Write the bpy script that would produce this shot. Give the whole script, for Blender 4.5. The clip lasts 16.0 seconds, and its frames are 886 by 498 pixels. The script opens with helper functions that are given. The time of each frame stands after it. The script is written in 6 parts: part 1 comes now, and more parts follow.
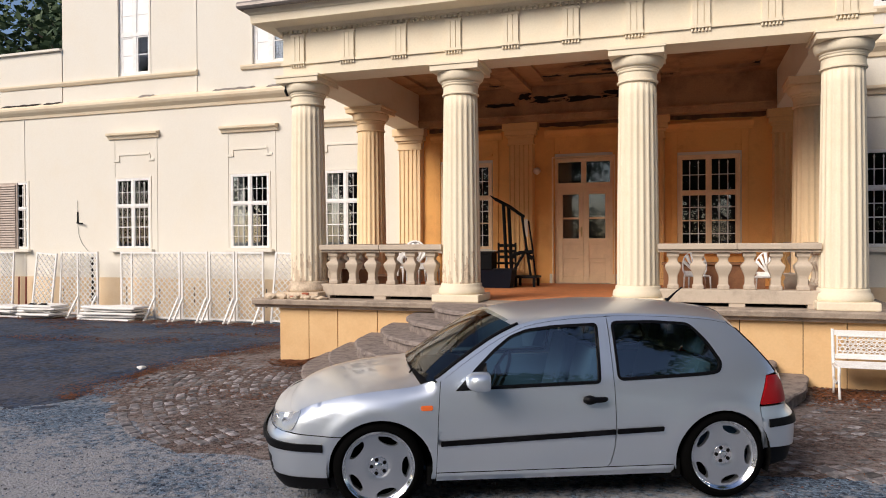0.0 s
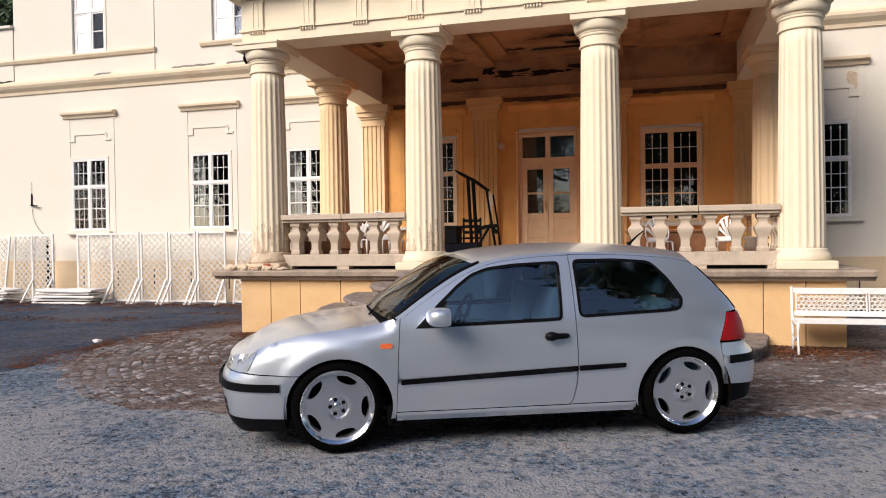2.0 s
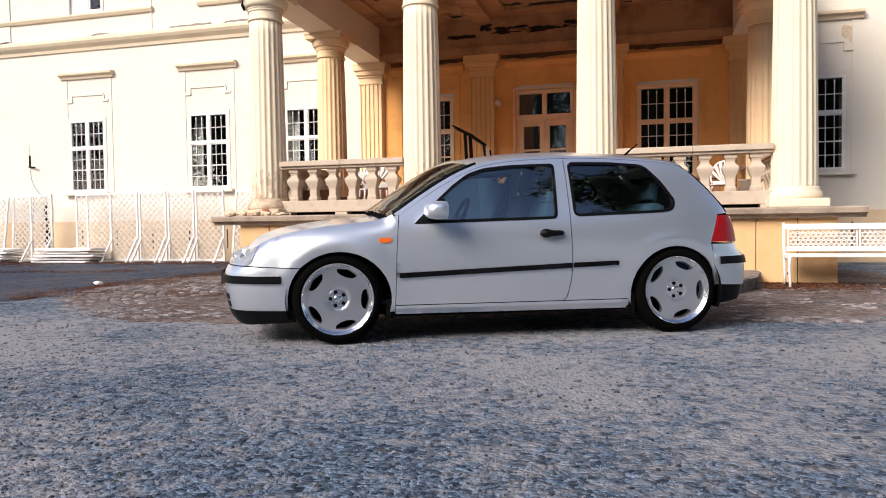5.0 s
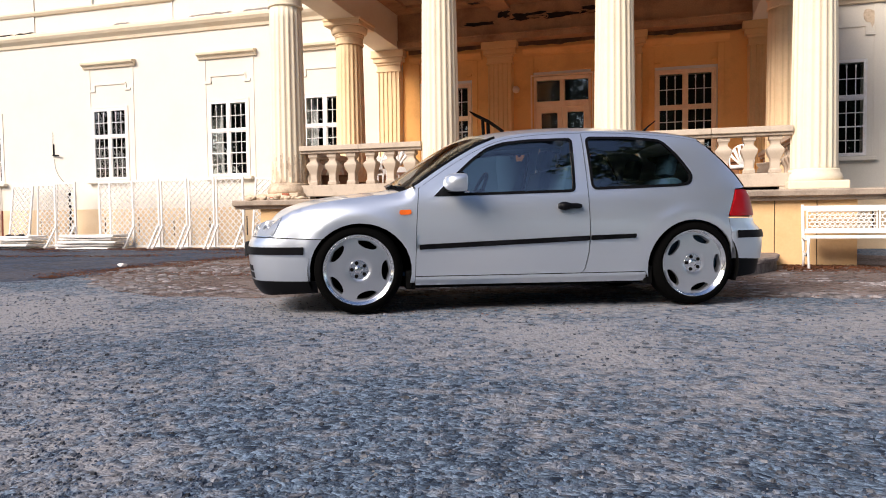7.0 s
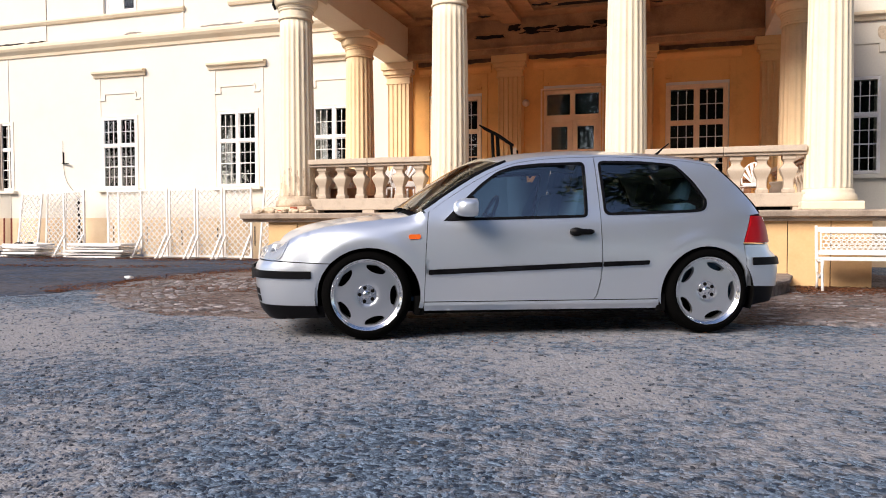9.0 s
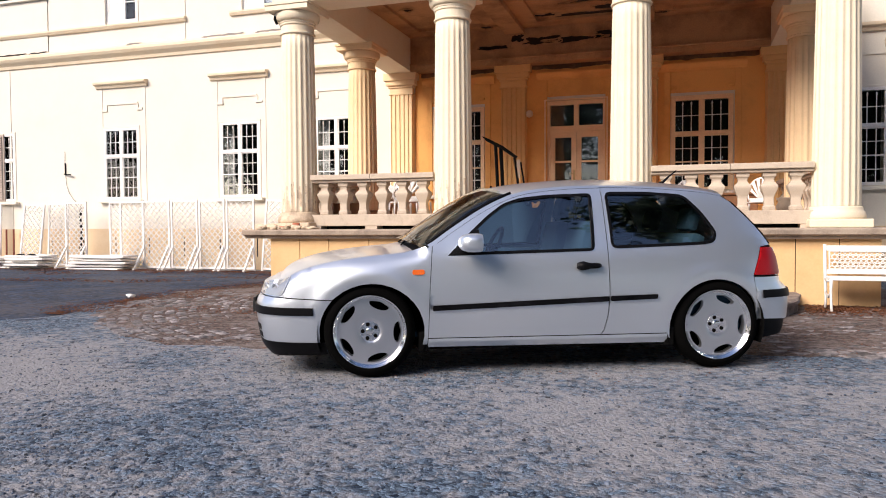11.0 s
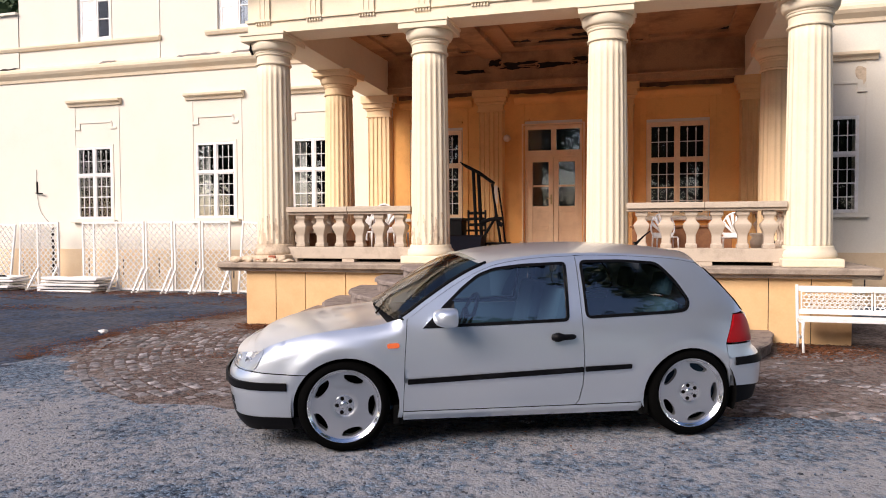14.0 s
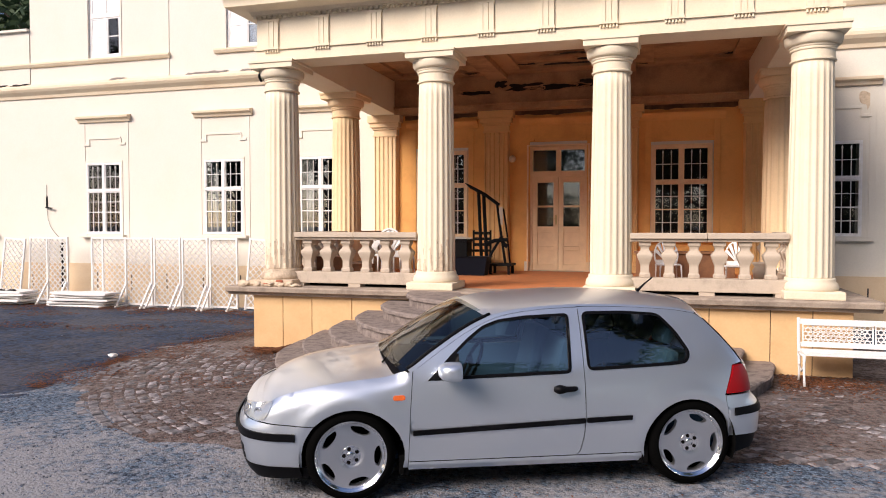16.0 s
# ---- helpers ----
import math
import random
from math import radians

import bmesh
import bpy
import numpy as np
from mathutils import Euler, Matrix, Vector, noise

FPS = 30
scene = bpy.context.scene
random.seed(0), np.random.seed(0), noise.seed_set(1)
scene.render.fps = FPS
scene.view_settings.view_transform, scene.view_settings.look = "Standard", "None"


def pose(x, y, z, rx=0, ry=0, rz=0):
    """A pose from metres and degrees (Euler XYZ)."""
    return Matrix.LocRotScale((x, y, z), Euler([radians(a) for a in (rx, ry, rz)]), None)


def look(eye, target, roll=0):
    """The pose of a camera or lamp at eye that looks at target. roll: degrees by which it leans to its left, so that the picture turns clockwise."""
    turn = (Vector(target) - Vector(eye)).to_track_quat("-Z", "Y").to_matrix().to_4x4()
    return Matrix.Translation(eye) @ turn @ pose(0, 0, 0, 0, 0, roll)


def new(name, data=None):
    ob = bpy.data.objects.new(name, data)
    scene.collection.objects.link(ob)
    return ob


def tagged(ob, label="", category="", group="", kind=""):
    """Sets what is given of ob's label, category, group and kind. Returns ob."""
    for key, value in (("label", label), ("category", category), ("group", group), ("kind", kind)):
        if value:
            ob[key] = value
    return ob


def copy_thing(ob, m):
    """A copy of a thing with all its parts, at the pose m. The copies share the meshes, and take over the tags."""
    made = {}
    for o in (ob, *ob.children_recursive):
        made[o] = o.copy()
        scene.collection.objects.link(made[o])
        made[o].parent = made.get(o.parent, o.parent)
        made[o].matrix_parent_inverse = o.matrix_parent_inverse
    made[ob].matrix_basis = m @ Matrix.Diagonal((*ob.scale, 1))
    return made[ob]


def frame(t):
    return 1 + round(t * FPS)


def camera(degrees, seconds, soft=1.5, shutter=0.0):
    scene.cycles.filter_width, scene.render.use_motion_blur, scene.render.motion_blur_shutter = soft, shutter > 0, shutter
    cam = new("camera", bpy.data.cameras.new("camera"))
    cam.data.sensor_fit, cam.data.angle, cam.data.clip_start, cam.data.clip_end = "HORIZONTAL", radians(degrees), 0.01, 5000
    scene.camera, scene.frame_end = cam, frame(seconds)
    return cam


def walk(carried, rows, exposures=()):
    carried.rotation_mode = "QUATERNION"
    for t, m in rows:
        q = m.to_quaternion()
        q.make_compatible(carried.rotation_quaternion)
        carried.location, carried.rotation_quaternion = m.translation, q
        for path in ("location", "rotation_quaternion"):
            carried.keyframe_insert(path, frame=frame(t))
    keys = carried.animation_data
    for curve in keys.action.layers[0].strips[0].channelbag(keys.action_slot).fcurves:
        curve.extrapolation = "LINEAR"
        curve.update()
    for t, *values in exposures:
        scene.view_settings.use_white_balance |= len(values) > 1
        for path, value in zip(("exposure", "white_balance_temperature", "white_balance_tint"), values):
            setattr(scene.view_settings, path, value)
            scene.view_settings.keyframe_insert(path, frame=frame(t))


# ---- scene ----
cam = camera(62.6, 16.0, soft=1.0)
PATH = [
    (0, (0.501, -0.886, 1.881), (-0.125, 1.013, 1.859), -0.3),
    (0.5, (0.501, -0.85, 1.792), (-0.11, 1.054, 1.771), -0.4),
    (1, (0.513, -0.821, 1.695), (-0.074, 1.091, 1.669), -0.7),
    (1.5, (0.528, -0.796, 1.585), (-0.027, 1.125, 1.556), -1.0),
    (2, (0.529, -0.783, 1.46), (-0.013, 1.142, 1.426), -0.8),
    (2.5, (0.531, -0.786, 1.344), (-0.001, 1.142, 1.303), -0.7),
    (3, (0.537, -0.797, 1.241), (0.008, 1.131, 1.19), -0.9),
    (3.5, (0.537, -0.812, 1.129), (0.01, 1.117, 1.074), -0.8),
    (4, (0.536, -0.842, 1.024), (0.003, 1.085, 0.958), -0.8),
    (6.3, (0.577, -0.994, 0.697), (0.042, 0.931, 0.619), -0.7),
    (6.5, (0.573, -1.001, 0.692), (0.02, 0.919, 0.608), -0.6),
    (7, (0.557, -1.005, 0.686), (-0.021, 0.908, 0.597), -0.7),
    (7.5, (0.548, -1.004, 0.684), (-0.058, 0.9, 0.593), -0.7),
    (8, (0.569, -1.0, 0.691), (0.004, 0.916, 0.598), -0.2),
    (8.5, (0.558, -0.994, 0.7), (-0.021, 0.918, 0.607), -0.2),
    (8.6, (0.56, -0.992, 0.703), (-0.024, 0.918, 0.606), -0.0),
    (9, (0.517, -0.929, 0.81), (-0.08, 0.979, 0.741), -0.1),
    (11.5, (0.475, -0.826, 1.093), (-0.13, 1.079, 1.026), -0.3),
    (12, (0.469, -0.811, 1.177), (-0.136, 1.094, 1.111), -0.3),
    (12.5, (0.468, -0.795, 1.272), (-0.137, 1.111, 1.206), -0.4),
    (13, (0.472, -0.792, 1.372), (-0.116, 1.118, 1.306), -0.4),
    (13.5, (0.483, -0.791, 1.46), (-0.086, 1.125, 1.394), -0.3),
    (14, (0.501, -0.794, 1.546), (-0.049, 1.127, 1.479), -0.3),
    (14.5, (0.514, -0.804, 1.637), (-0.02, 1.122, 1.571), -0.3),
    (15, (0.517, -0.836, 1.743), (-0.02, 1.089, 1.675), -0.2),
    (15.5, (0.515, -0.862, 1.825), (-0.036, 1.059, 1.761), 0.1),
    (16, (0.531, -0.899, 1.92), (-0.033, 1.019, 1.858), -0.0),
]
walk(cam, [(t, look(eye, target, roll)) for t, eye, target, roll in PATH], [(0.0, -0.05, 5990, 17), (2.0, 0.07, 5990, 18), (4.0, 0.29, 6010, 19), (6.5, 0.44, 6070, 19), (9.0, 0.44, 6070, 19), (12.0, 0.36, 6040, 21), (16.0, 0.24, 6050, 22)])

# ---- world and light ----
world = bpy.data.worlds.new("world")
scene.world = world
world.use_nodes = True
wn, wl = world.node_tree.nodes, world.node_tree.links
sky = wn.new("ShaderNodeTexSky")
sky.sky_type, sky.sun_disc = "NISHITA", False
sky.sun_elevation, sky.sun_rotation = radians(34), radians(212)
wl.new(sky.outputs["Color"], wn["Background"].inputs["Color"])
wn["Background"].inputs["Strength"].default_value = 0.108
sun = new("sun", bpy.data.lights.new("sun", "SUN"))
sun.data.energy, sun.data.angle, sun.data.color = 4.7, radians(32), (1.0, 0.88, 0.68)
sun.matrix_world = look((-20, -22, 26.5), (-2, 10, 2))


# ---- materials ----
def material(name, color, rough=0.7, metal=0.0, spots=None, scale=6.0, amount=0.5, grain=60.0, bump=0.15, dist=0.004,
             random_tint=0.0, coat=0.0, spec=0.5, spread=(0.45, 0.65), trans=0.0, streak=1.0, vary=0.1):
    """Two scales of variation: broad stains towards the colour spots, and fine grain with relief."""
    m = bpy.data.materials.new(name)
    m.use_nodes = True
    n, l = m.node_tree.nodes, m.node_tree.links
    b = n["Principled BSDF"]
    b.inputs["Roughness"].default_value, b.inputs["Metallic"].default_value = rough, metal
    b.inputs["Coat Weight"].default_value, b.inputs["Specular IOR Level"].default_value = coat, spec
    b.inputs["Coat Roughness"].default_value = 0.04
    b.inputs["Transmission Weight"].default_value = trans
    tc = n.new("ShaderNodeTexCoord")
    mp = n.new("ShaderNodeMapping")
    mp.inputs["Scale"].default_value = (1, 1, streak)
    l.new(tc.outputs["Object"], mp.inputs["Vector"])
    big, fine = n.new("ShaderNodeTexNoise"), n.new("ShaderNodeTexNoise")
    big.inputs["Scale"].default_value, big.inputs["Detail"].default_value, big.inputs["Roughness"].default_value = scale, 6, 0.65
    fine.inputs["Scale"].default_value, fine.inputs["Detail"].default_value = grain, 3
    l.new(mp.outputs["Vector"], big.inputs["Vector"])
    l.new(tc.outputs["Object"], fine.inputs["Vector"])
    ramp = n.new("ShaderNodeMapRange")
    ramp.inputs["From Min"].default_value, ramp.inputs["From Max"].default_value = spread
    ramp.inputs["To Max"].default_value = amount
    l.new(big.outputs["Fac"], ramp.inputs["Value"])
    mix = n.new("ShaderNodeMix")
    mix.data_type = "RGBA"
    mix.inputs["A"].default_value = (*color, 1)
    mix.inputs["B"].default_value = (*(spots or tuple(c * 0.7 for c in color)), 1)
    l.new(ramp.outputs["Result"], mix.inputs["Factor"])
    hsv = n.new("ShaderNodeHueSaturation")
    l.new(mix.outputs["Result"], hsv.inputs["Color"])
    val = n.new("ShaderNodeMapRange")
    val.inputs["From Min"].default_value, val.inputs["From Max"].default_value = 0.3, 0.7
    val.inputs["To Min"].default_value, val.inputs["To Max"].default_value = 1 - vary, 1 + vary
    l.new(fine.outputs["Fac"], val.inputs["Value"])
    if random_tint:
        info = n.new("ShaderNodeObjectInfo")
        r = n.new("ShaderNodeMapRange")
        r.inputs["To Min"].default_value, r.inputs["To Max"].default_value = 1 - random_tint, 1 + random_tint
        l.new(info.outputs["Random"], r.inputs["Value"])
        mul = n.new("ShaderNodeMath")
        mul.operation = "MULTIPLY"
        l.new(r.outputs["Result"], mul.inputs[0])
        l.new(val.outputs["Result"], mul.inputs[1])
        l.new(mul.outputs[0], hsv.inputs["Value"])
    else:
        l.new(val.outputs["Result"], hsv.inputs["Value"])
    l.new(hsv.outputs["Color"], b.inputs["Base Color"])
    if bump:
        bp = n.new("ShaderNodeBump")
        bp.inputs["Strength"].default_value, bp.inputs["Distance"].default_value = bump, dist
        l.new(fine.outputs["Fac"], bp.inputs["Height"])
        l.new(bp.outputs["Normal"], b.inputs["Normal"])
    return m


def plain(name, color, rough=0.5, metal=0.0, coat=0.0, spec=0.5):
    m = bpy.data.materials.new(name)
    m.use_nodes = True
    b = m.node_tree.nodes["Principled BSDF"]
    b.inputs["Base Color"].default_value = (*color, 1)
    b.inputs["Roughness"].default_value, b.inputs["Metallic"].default_value = rough, metal
    b.inputs["Coat Weight"].default_value, b.inputs["Specular IOR Level"].default_value = coat, spec
    b.inputs["Coat Roughness"].default_value = 0.03
    return m


def glass(name, tint, ior=1.45):
    """Thin pane: a clear tinted sheet with Fresnel gloss."""
    m = bpy.data.materials.new(name)
    m.use_nodes = True
    n, l = m.node_tree.nodes, m.node_tree.links
    n.remove(n["Principled BSDF"])
    fr, tr, gl, mx = (n.new("ShaderNode" + k) for k in ("Fresnel", "BsdfTransparent", "BsdfGlossy", "MixShader"))
    fr.inputs["IOR"].default_value = ior
    tr.inputs["Color"].default_value = (*tint, 1)
    gl.inputs["Roughness"].default_value = 0.01
    l.new(fr.outputs["Fac"], mx.inputs["Fac"])
    l.new(tr.outputs["BSDF"], mx.inputs[1])
    l.new(gl.outputs["BSDF"], mx.inputs[2])
    l.new(mx.outputs["Shader"], n["Material Output"].inputs["Surface"])
    return m


M_WALL = material("cream_plaster", (0.70, 0.66, 0.575), 0.9, spots=(0.69, 0.62, 0.50), scale=0.9, amount=0.5, grain=45, bump=0.08, vary=0.03, spread=(0.45, 0.75))
M_WALL_IN = material("ochre_plaster", (0.82, 0.43, 0.13), 0.9, spots=(0.54, 0.25, 0.075), scale=1.3, amount=0.5, grain=40, bump=0.08, vary=0.03)
# Wall cream warmed: the orange shade under the mouldings, put into their colour
M_TRIM_SHADE = material("trim_warm_shade", (0.74, 0.63, 0.46), 0.9, spots=(0.66, 0.50, 0.33), scale=1.4, amount=0.5, grain=45, bump=0.1, vary=0.04)
M_PLINTH_WING = material("pale_orange_plaster", (0.68, 0.53, 0.35), 0.9, spots=(0.60, 0.42, 0.25), scale=1.3, amount=0.5, grain=40, bump=0.08, vary=0.03)
M_PLINTH = material("orange_plaster", (0.69, 0.46, 0.23), 0.9, spots=(0.58, 0.34, 0.15), scale=1.6, amount=0.5, grain=40, bump=0.08, vary=0.03)
M_COLUMN = material("column_plaster", (0.76, 0.67, 0.505), 0.85, spots=(0.66, 0.50, 0.32), scale=2.2, amount=0.35, grain=40, bump=0.08, vary=0.03, spread=(0.5, 0.75))
# Column plaster again, with the portico's orange bounce light put into the colour
M_COLUMN_BOUNCE = material("column_plaster_bounce", (0.74, 0.46, 0.19), 0.85, spots=(0.55, 0.30, 0.12), scale=2.2, amount=0.45, grain=40, bump=0.1, spread=(0.5, 0.75), vary=0.04)
# The same plaster with less of the bounce light in its colour
M_COLUMN_HALFBOUNCE = material("column_plaster_half_bounce", (0.80, 0.60, 0.36), 0.85, spots=(0.62, 0.40, 0.20), scale=2.2, amount=0.4, grain=40, bump=0.08, spread=(0.5, 0.75), vary=0.03)
M_WORN = material("worn_plaster", (0.62, 0.50, 0.36), 0.9, spots=(0.30, 0.22, 0.16), scale=6, amount=0.7, grain=50, bump=0.4)
M_STONE = material("pale_stone", (0.50, 0.42, 0.33), 0.85, spots=(0.26, 0.20, 0.16), scale=5, amount=0.6, grain=70, bump=0.15, vary=0.05, spread=(0.5, 0.75))
M_SLAB = material("weathered_slab", (0.37, 0.30, 0.235), 0.9, spots=(0.17, 0.135, 0.11), scale=4, amount=0.7, grain=70, bump=0.4)
M_STEP = material("step_stone", (0.25, 0.205, 0.18), 0.85, spots=(0.075, 0.058, 0.05), scale=9, amount=0.7, grain=80, bump=0.4)
M_CEIL = material("stained_ceiling", (0.46, 0.27, 0.13), 0.9, spots=(0.17, 0.085, 0.04), scale=1.1, amount=0.75, grain=40, bump=0.2)
M_ROT_AND_SHADE = material("dark_rot_and_shade", (0.018, 0.012, 0.008), 0.95, scale=7, amount=0.6, grain=40, bump=0.6)
M_WHITE = material("white_paint", (0.78, 0.77, 0.75), 0.55, spots=(0.6, 0.56, 0.5), scale=8, amount=0.4, grain=80, bump=0.1)
# Cream paint of the portico joinery, plus warm bounce light in its colour
M_CREAMPAINT_BOUNCE = material("cream_paint_with_bounce", (0.86, 0.63, 0.38), 0.6, spots=(0.66, 0.45, 0.25), scale=5, amount=0.4, grain=80, bump=0.1)
M_IRON = plain("black_iron", (0.005, 0.005, 0.006), 0.6, spec=0.12)
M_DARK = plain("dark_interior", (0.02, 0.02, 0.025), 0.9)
M_PANE = glass("window_pane", (0.93, 0.97, 0.98), 1.75)
M_TERRACOTTA = material("terracotta_floor", (0.56, 0.20, 0.065), 0.75, spots=(0.36, 0.15, 0.07), scale=5, amount=0.6, grain=80, bump=0.2)
M_BRICKRED = material("bare_brick", (0.40, 0.12, 0.06), 0.9, spots=(0.25, 0.08, 0.05), scale=12, amount=0.6, grain=90, bump=0.5)
M_ROOF = material("sheet_metal", (0.25, 0.22, 0.20), 0.5, metal=0.6, scale=3, amount=0.5, bump=0.05)


# ---- mesh helpers ----
def mesh_of(name, bm, mat, smooth=False):
    me = bpy.data.meshes.new(name)
    bm.to_mesh(me)
    bm.free()
    if mat:
        me.materials.append(mat)
    if smooth:
        me.shade_smooth()
    return me


def part(name, bm, mat, parent=None, label="", smooth=False):
    ob = new(name, mesh_of(name, bm, mat, smooth))
    if parent:
        ob.parent = parent
    if label:
        tagged(ob, label)
    return ob


def empty(name, m, label, category, group="", kind=""):
    ob = new(name)
    ob.matrix_basis = m
    return tagged(ob, label, category, group, kind)


def box(bm, x0, x1, y0, y1, z0, z1, bev=0.0):
    vs = [bm.verts.new((x, y, z)) for x in (x0, x1) for y in (y0, y1) for z in (z0, z1)]
    fs = [bm.faces.new([vs[i] for i in q]) for q in ((0, 1, 3, 2), (4, 6, 7, 5), (0, 4, 5, 1), (2, 3, 7, 6), (0, 2, 6, 4), (1, 5, 7, 3))]
    if bev:
        es = list({e for f in fs for e in f.edges})
        bmesh.ops.bevel(bm, geom=es, offset=bev, segments=2, affect="EDGES", profile=0.6)
    return bm


def boxes(*specs, bev=0.0):
    bm = bmesh.new()
    for s in specs:
        box(bm, *s, bev=bev)
    return bm


def bar(bm, a, b, w, d=None, up=(0, 0, 1)):
    """A straight bar of section w by d from a to b."""
    a, b = Vector(a), Vector(b)
    d = d or w
    ax = (b - a).normalized()
    s = ax.cross(Vector(up))
    s = s.normalized() if s.length > 1e-4 else Vector((1, 0, 0))
    t = s.cross(ax)
    ring = [[bm.verts.new(p + s * i * w / 2 + t * j * d / 2) for i, j in ((-1, -1), (1, -1), (1, 1), (-1, 1))] for p in (a, b)]
    for i in range(4):
        bm.faces.new((ring[0][i], ring[0][(i + 1) % 4], ring[1][(i + 1) % 4], ring[1][i]))
    bm.faces.new(ring[0][::-1])
    bm.faces.new(ring[1])
    return bm


def tube(bm, pts, r, n=8, closed=False):
    """A round tube along a row of points; r may be a number or one per point."""
    pts = [Vector(p) for p in pts]
    rings = []
    for i, p in enumerate(pts):
        a = pts[(i - 1) % len(pts)] if closed or i else p
        b = pts[(i + 1) % len(pts)] if closed or i < len(pts) - 1 else p
        ax = (b - a).normalized()
        s = ax.cross(Vector((0.3, 0.2, 1)) if abs(ax.z) < 0.9 else Vector((0, 1, 0.1))).normalized()
        t = s.cross(ax)
        rr = r[i] if hasattr(r, "__len__") else r
        rings.append([bm.verts.new(p + (s * math.cos(k * 2 * math.pi / n) + t * math.sin(k * 2 * math.pi / n)) * rr) for k in range(n)])
    for i in range(len(rings) - (0 if closed else 1)):
        p, q = rings[i], rings[(i + 1) % len(rings)]
        for k in range(n):
            bm.faces.new((p[k], p[(k + 1) % n], q[(k + 1) % n], q[k]))
    if not closed:
        bm.faces.new(rings[0][::-1])
        bm.faces.new(rings[-1])
    return bm


def lathe(bm, prof, n=24, centre=(0, 0), flute=None, a0=0.0, a1=2 * math.pi, cap=True):
    """Turn (r, z) about the upright axis. flute(angle, k): factor on the radius."""
    full = abs(a1 - a0 - 2 * math.pi) < 1e-6
    m = n if full else n + 1
    rings = []
    for k, (r, z) in enumerate(prof):
        ring = []
        for i in range(m):
            a = a0 + (a1 - a0) * i / n
            rr = r * (flute(a, k) if flute else 1)
            ring.append(bm.verts.new((centre[0] + rr * math.cos(a), centre[1] + rr * math.sin(a), z)))
        rings.append(ring)
    for p, q in zip(rings, rings[1:]):
        for i in range(n):
            j = (i + 1) % m
            bm.faces.new((p[i], p[j], q[j], q[i]))
    if cap:
        bm.faces.new(rings[0][::-1])
        bm.faces.new(rings[-1])
    return bm


def prism(bm, outline, y0, y1):
    """An outline in x, z pushed from y0 to y1 (outline runs anticlockwise seen from -y)."""
    a = [bm.verts.new((x, y0, z)) for x, z in outline]
    b = [bm.verts.new((x, y1, z)) for x, z in outline]
    bm.faces.new(a)
    bm.faces.new(b[::-1])
    for i in range(len(a)):
        j = (i + 1) % len(a)
        bm.faces.new((a[j], a[i], b[i], b[j]))
    return bm


def moulding(bm, prof, x0, x1, y, flip=1):
    """A run of moulding along x: prof is a list of (out, z), out towards -y."""
    a = [bm.verts.new((x0, y - o * flip, z)) for o, z in prof]
    b = [bm.verts.new((x1, y - o * flip, z)) for o, z in prof]
    for i in range(len(prof)):
        j = (i + 1) % len(prof)
        bm.faces.new((a[i], a[j], b[j], b[i]))
    bm.faces.new(a[::-1])
    bm.faces.new(b)
    return bm


def wall_with_holes(bm, x0, x1, z0, z1, y0, y1, holes):
    """A thick wall in the x, z plane; holes are (xa, xb, za, zb) that go right through."""
    xs = sorted({x0, x1, *[h[0] for h in holes], *[h[1] for h in holes]})
    zs = sorted({z0, z1, *[h[2] for h in holes], *[h[3] for h in holes]})
    solid = [[not any(h[0] <= (a + b) / 2 <= h[1] and h[2] <= (c + d) / 2 <= h[3] for h in holes) for c, d in zip(zs, zs[1:])] for a, b in zip(xs, xs[1:])]
    vv = {}

    def v(i, k, y):
        if (i, k, y) not in vv:
            vv[i, k, y] = bm.verts.new((xs[i], y, zs[k]))
        return vv[i, k, y]
    for i in range(len(xs) - 1):
        for k in range(len(zs) - 1):
            if not solid[i][k]:
                continue
            bm.faces.new((v(i, k, y0), v(i + 1, k, y0), v(i + 1, k + 1, y0), v(i, k + 1, y0)))
            bm.faces.new((v(i, k + 1, y1), v(i + 1, k + 1, y1), v(i + 1, k, y1), v(i, k, y1)))
            for di, dk, e in ((-1, 0, ((i, k), (i, k + 1))), (1, 0, ((i + 1, k + 1), (i + 1, k))), (0, -1, ((i + 1, k), (i, k))), (0, 1, ((i, k + 1), (i + 1, k + 1)))):
                a, b = i + di, k + dk
                if not (0 <= a < len(xs) - 1 and 0 <= b < len(zs) - 1 and solid[a][b]):
                    (p, q), (r, s) = e
                    bm.faces.new((v(p, q, y0), v(r, s, y0), v(r, s, y1), v(p, q, y1)))
    bmesh.ops.recalc_face_normals(bm, faces=bm.faces)
    return bm

# ---- the building ----
FY = 14.41          # front of the main wall
GY = 9.65           # line of the front columns
COLS = (-5.26, -2.68, -0.10, 2.46)
DECK = 0.98

WINDOWS = [(-12.91, 1.73, 3.53, 1.06), (-9.45, 1.73, 3.53, 1.06), (-6.90, 1.73, 3.53, 1.06), (3.67, 1.73, 3.53, 1.06),
           (-16.95, 1.73, 3.53, 1.08), (0.98, 1.70, 3.53, 1.10), (-3.99, 1.70, 3.53, 1.10), (6.9, 1.73, 3.53, 1.08)]
UPPER = [(-12.85, 6.17, 8.25, 0.98), (-8.86, 6.17, 8.25, 0.98), (3.9, 6.17, 8.25, 0.98)]
DOOR = (-1.465, 0.98, 3.60, 1.24)


def hole(w):
    return (w[0] - w[3] / 2, w[0] + w[3] / 2, w[1], w[2])


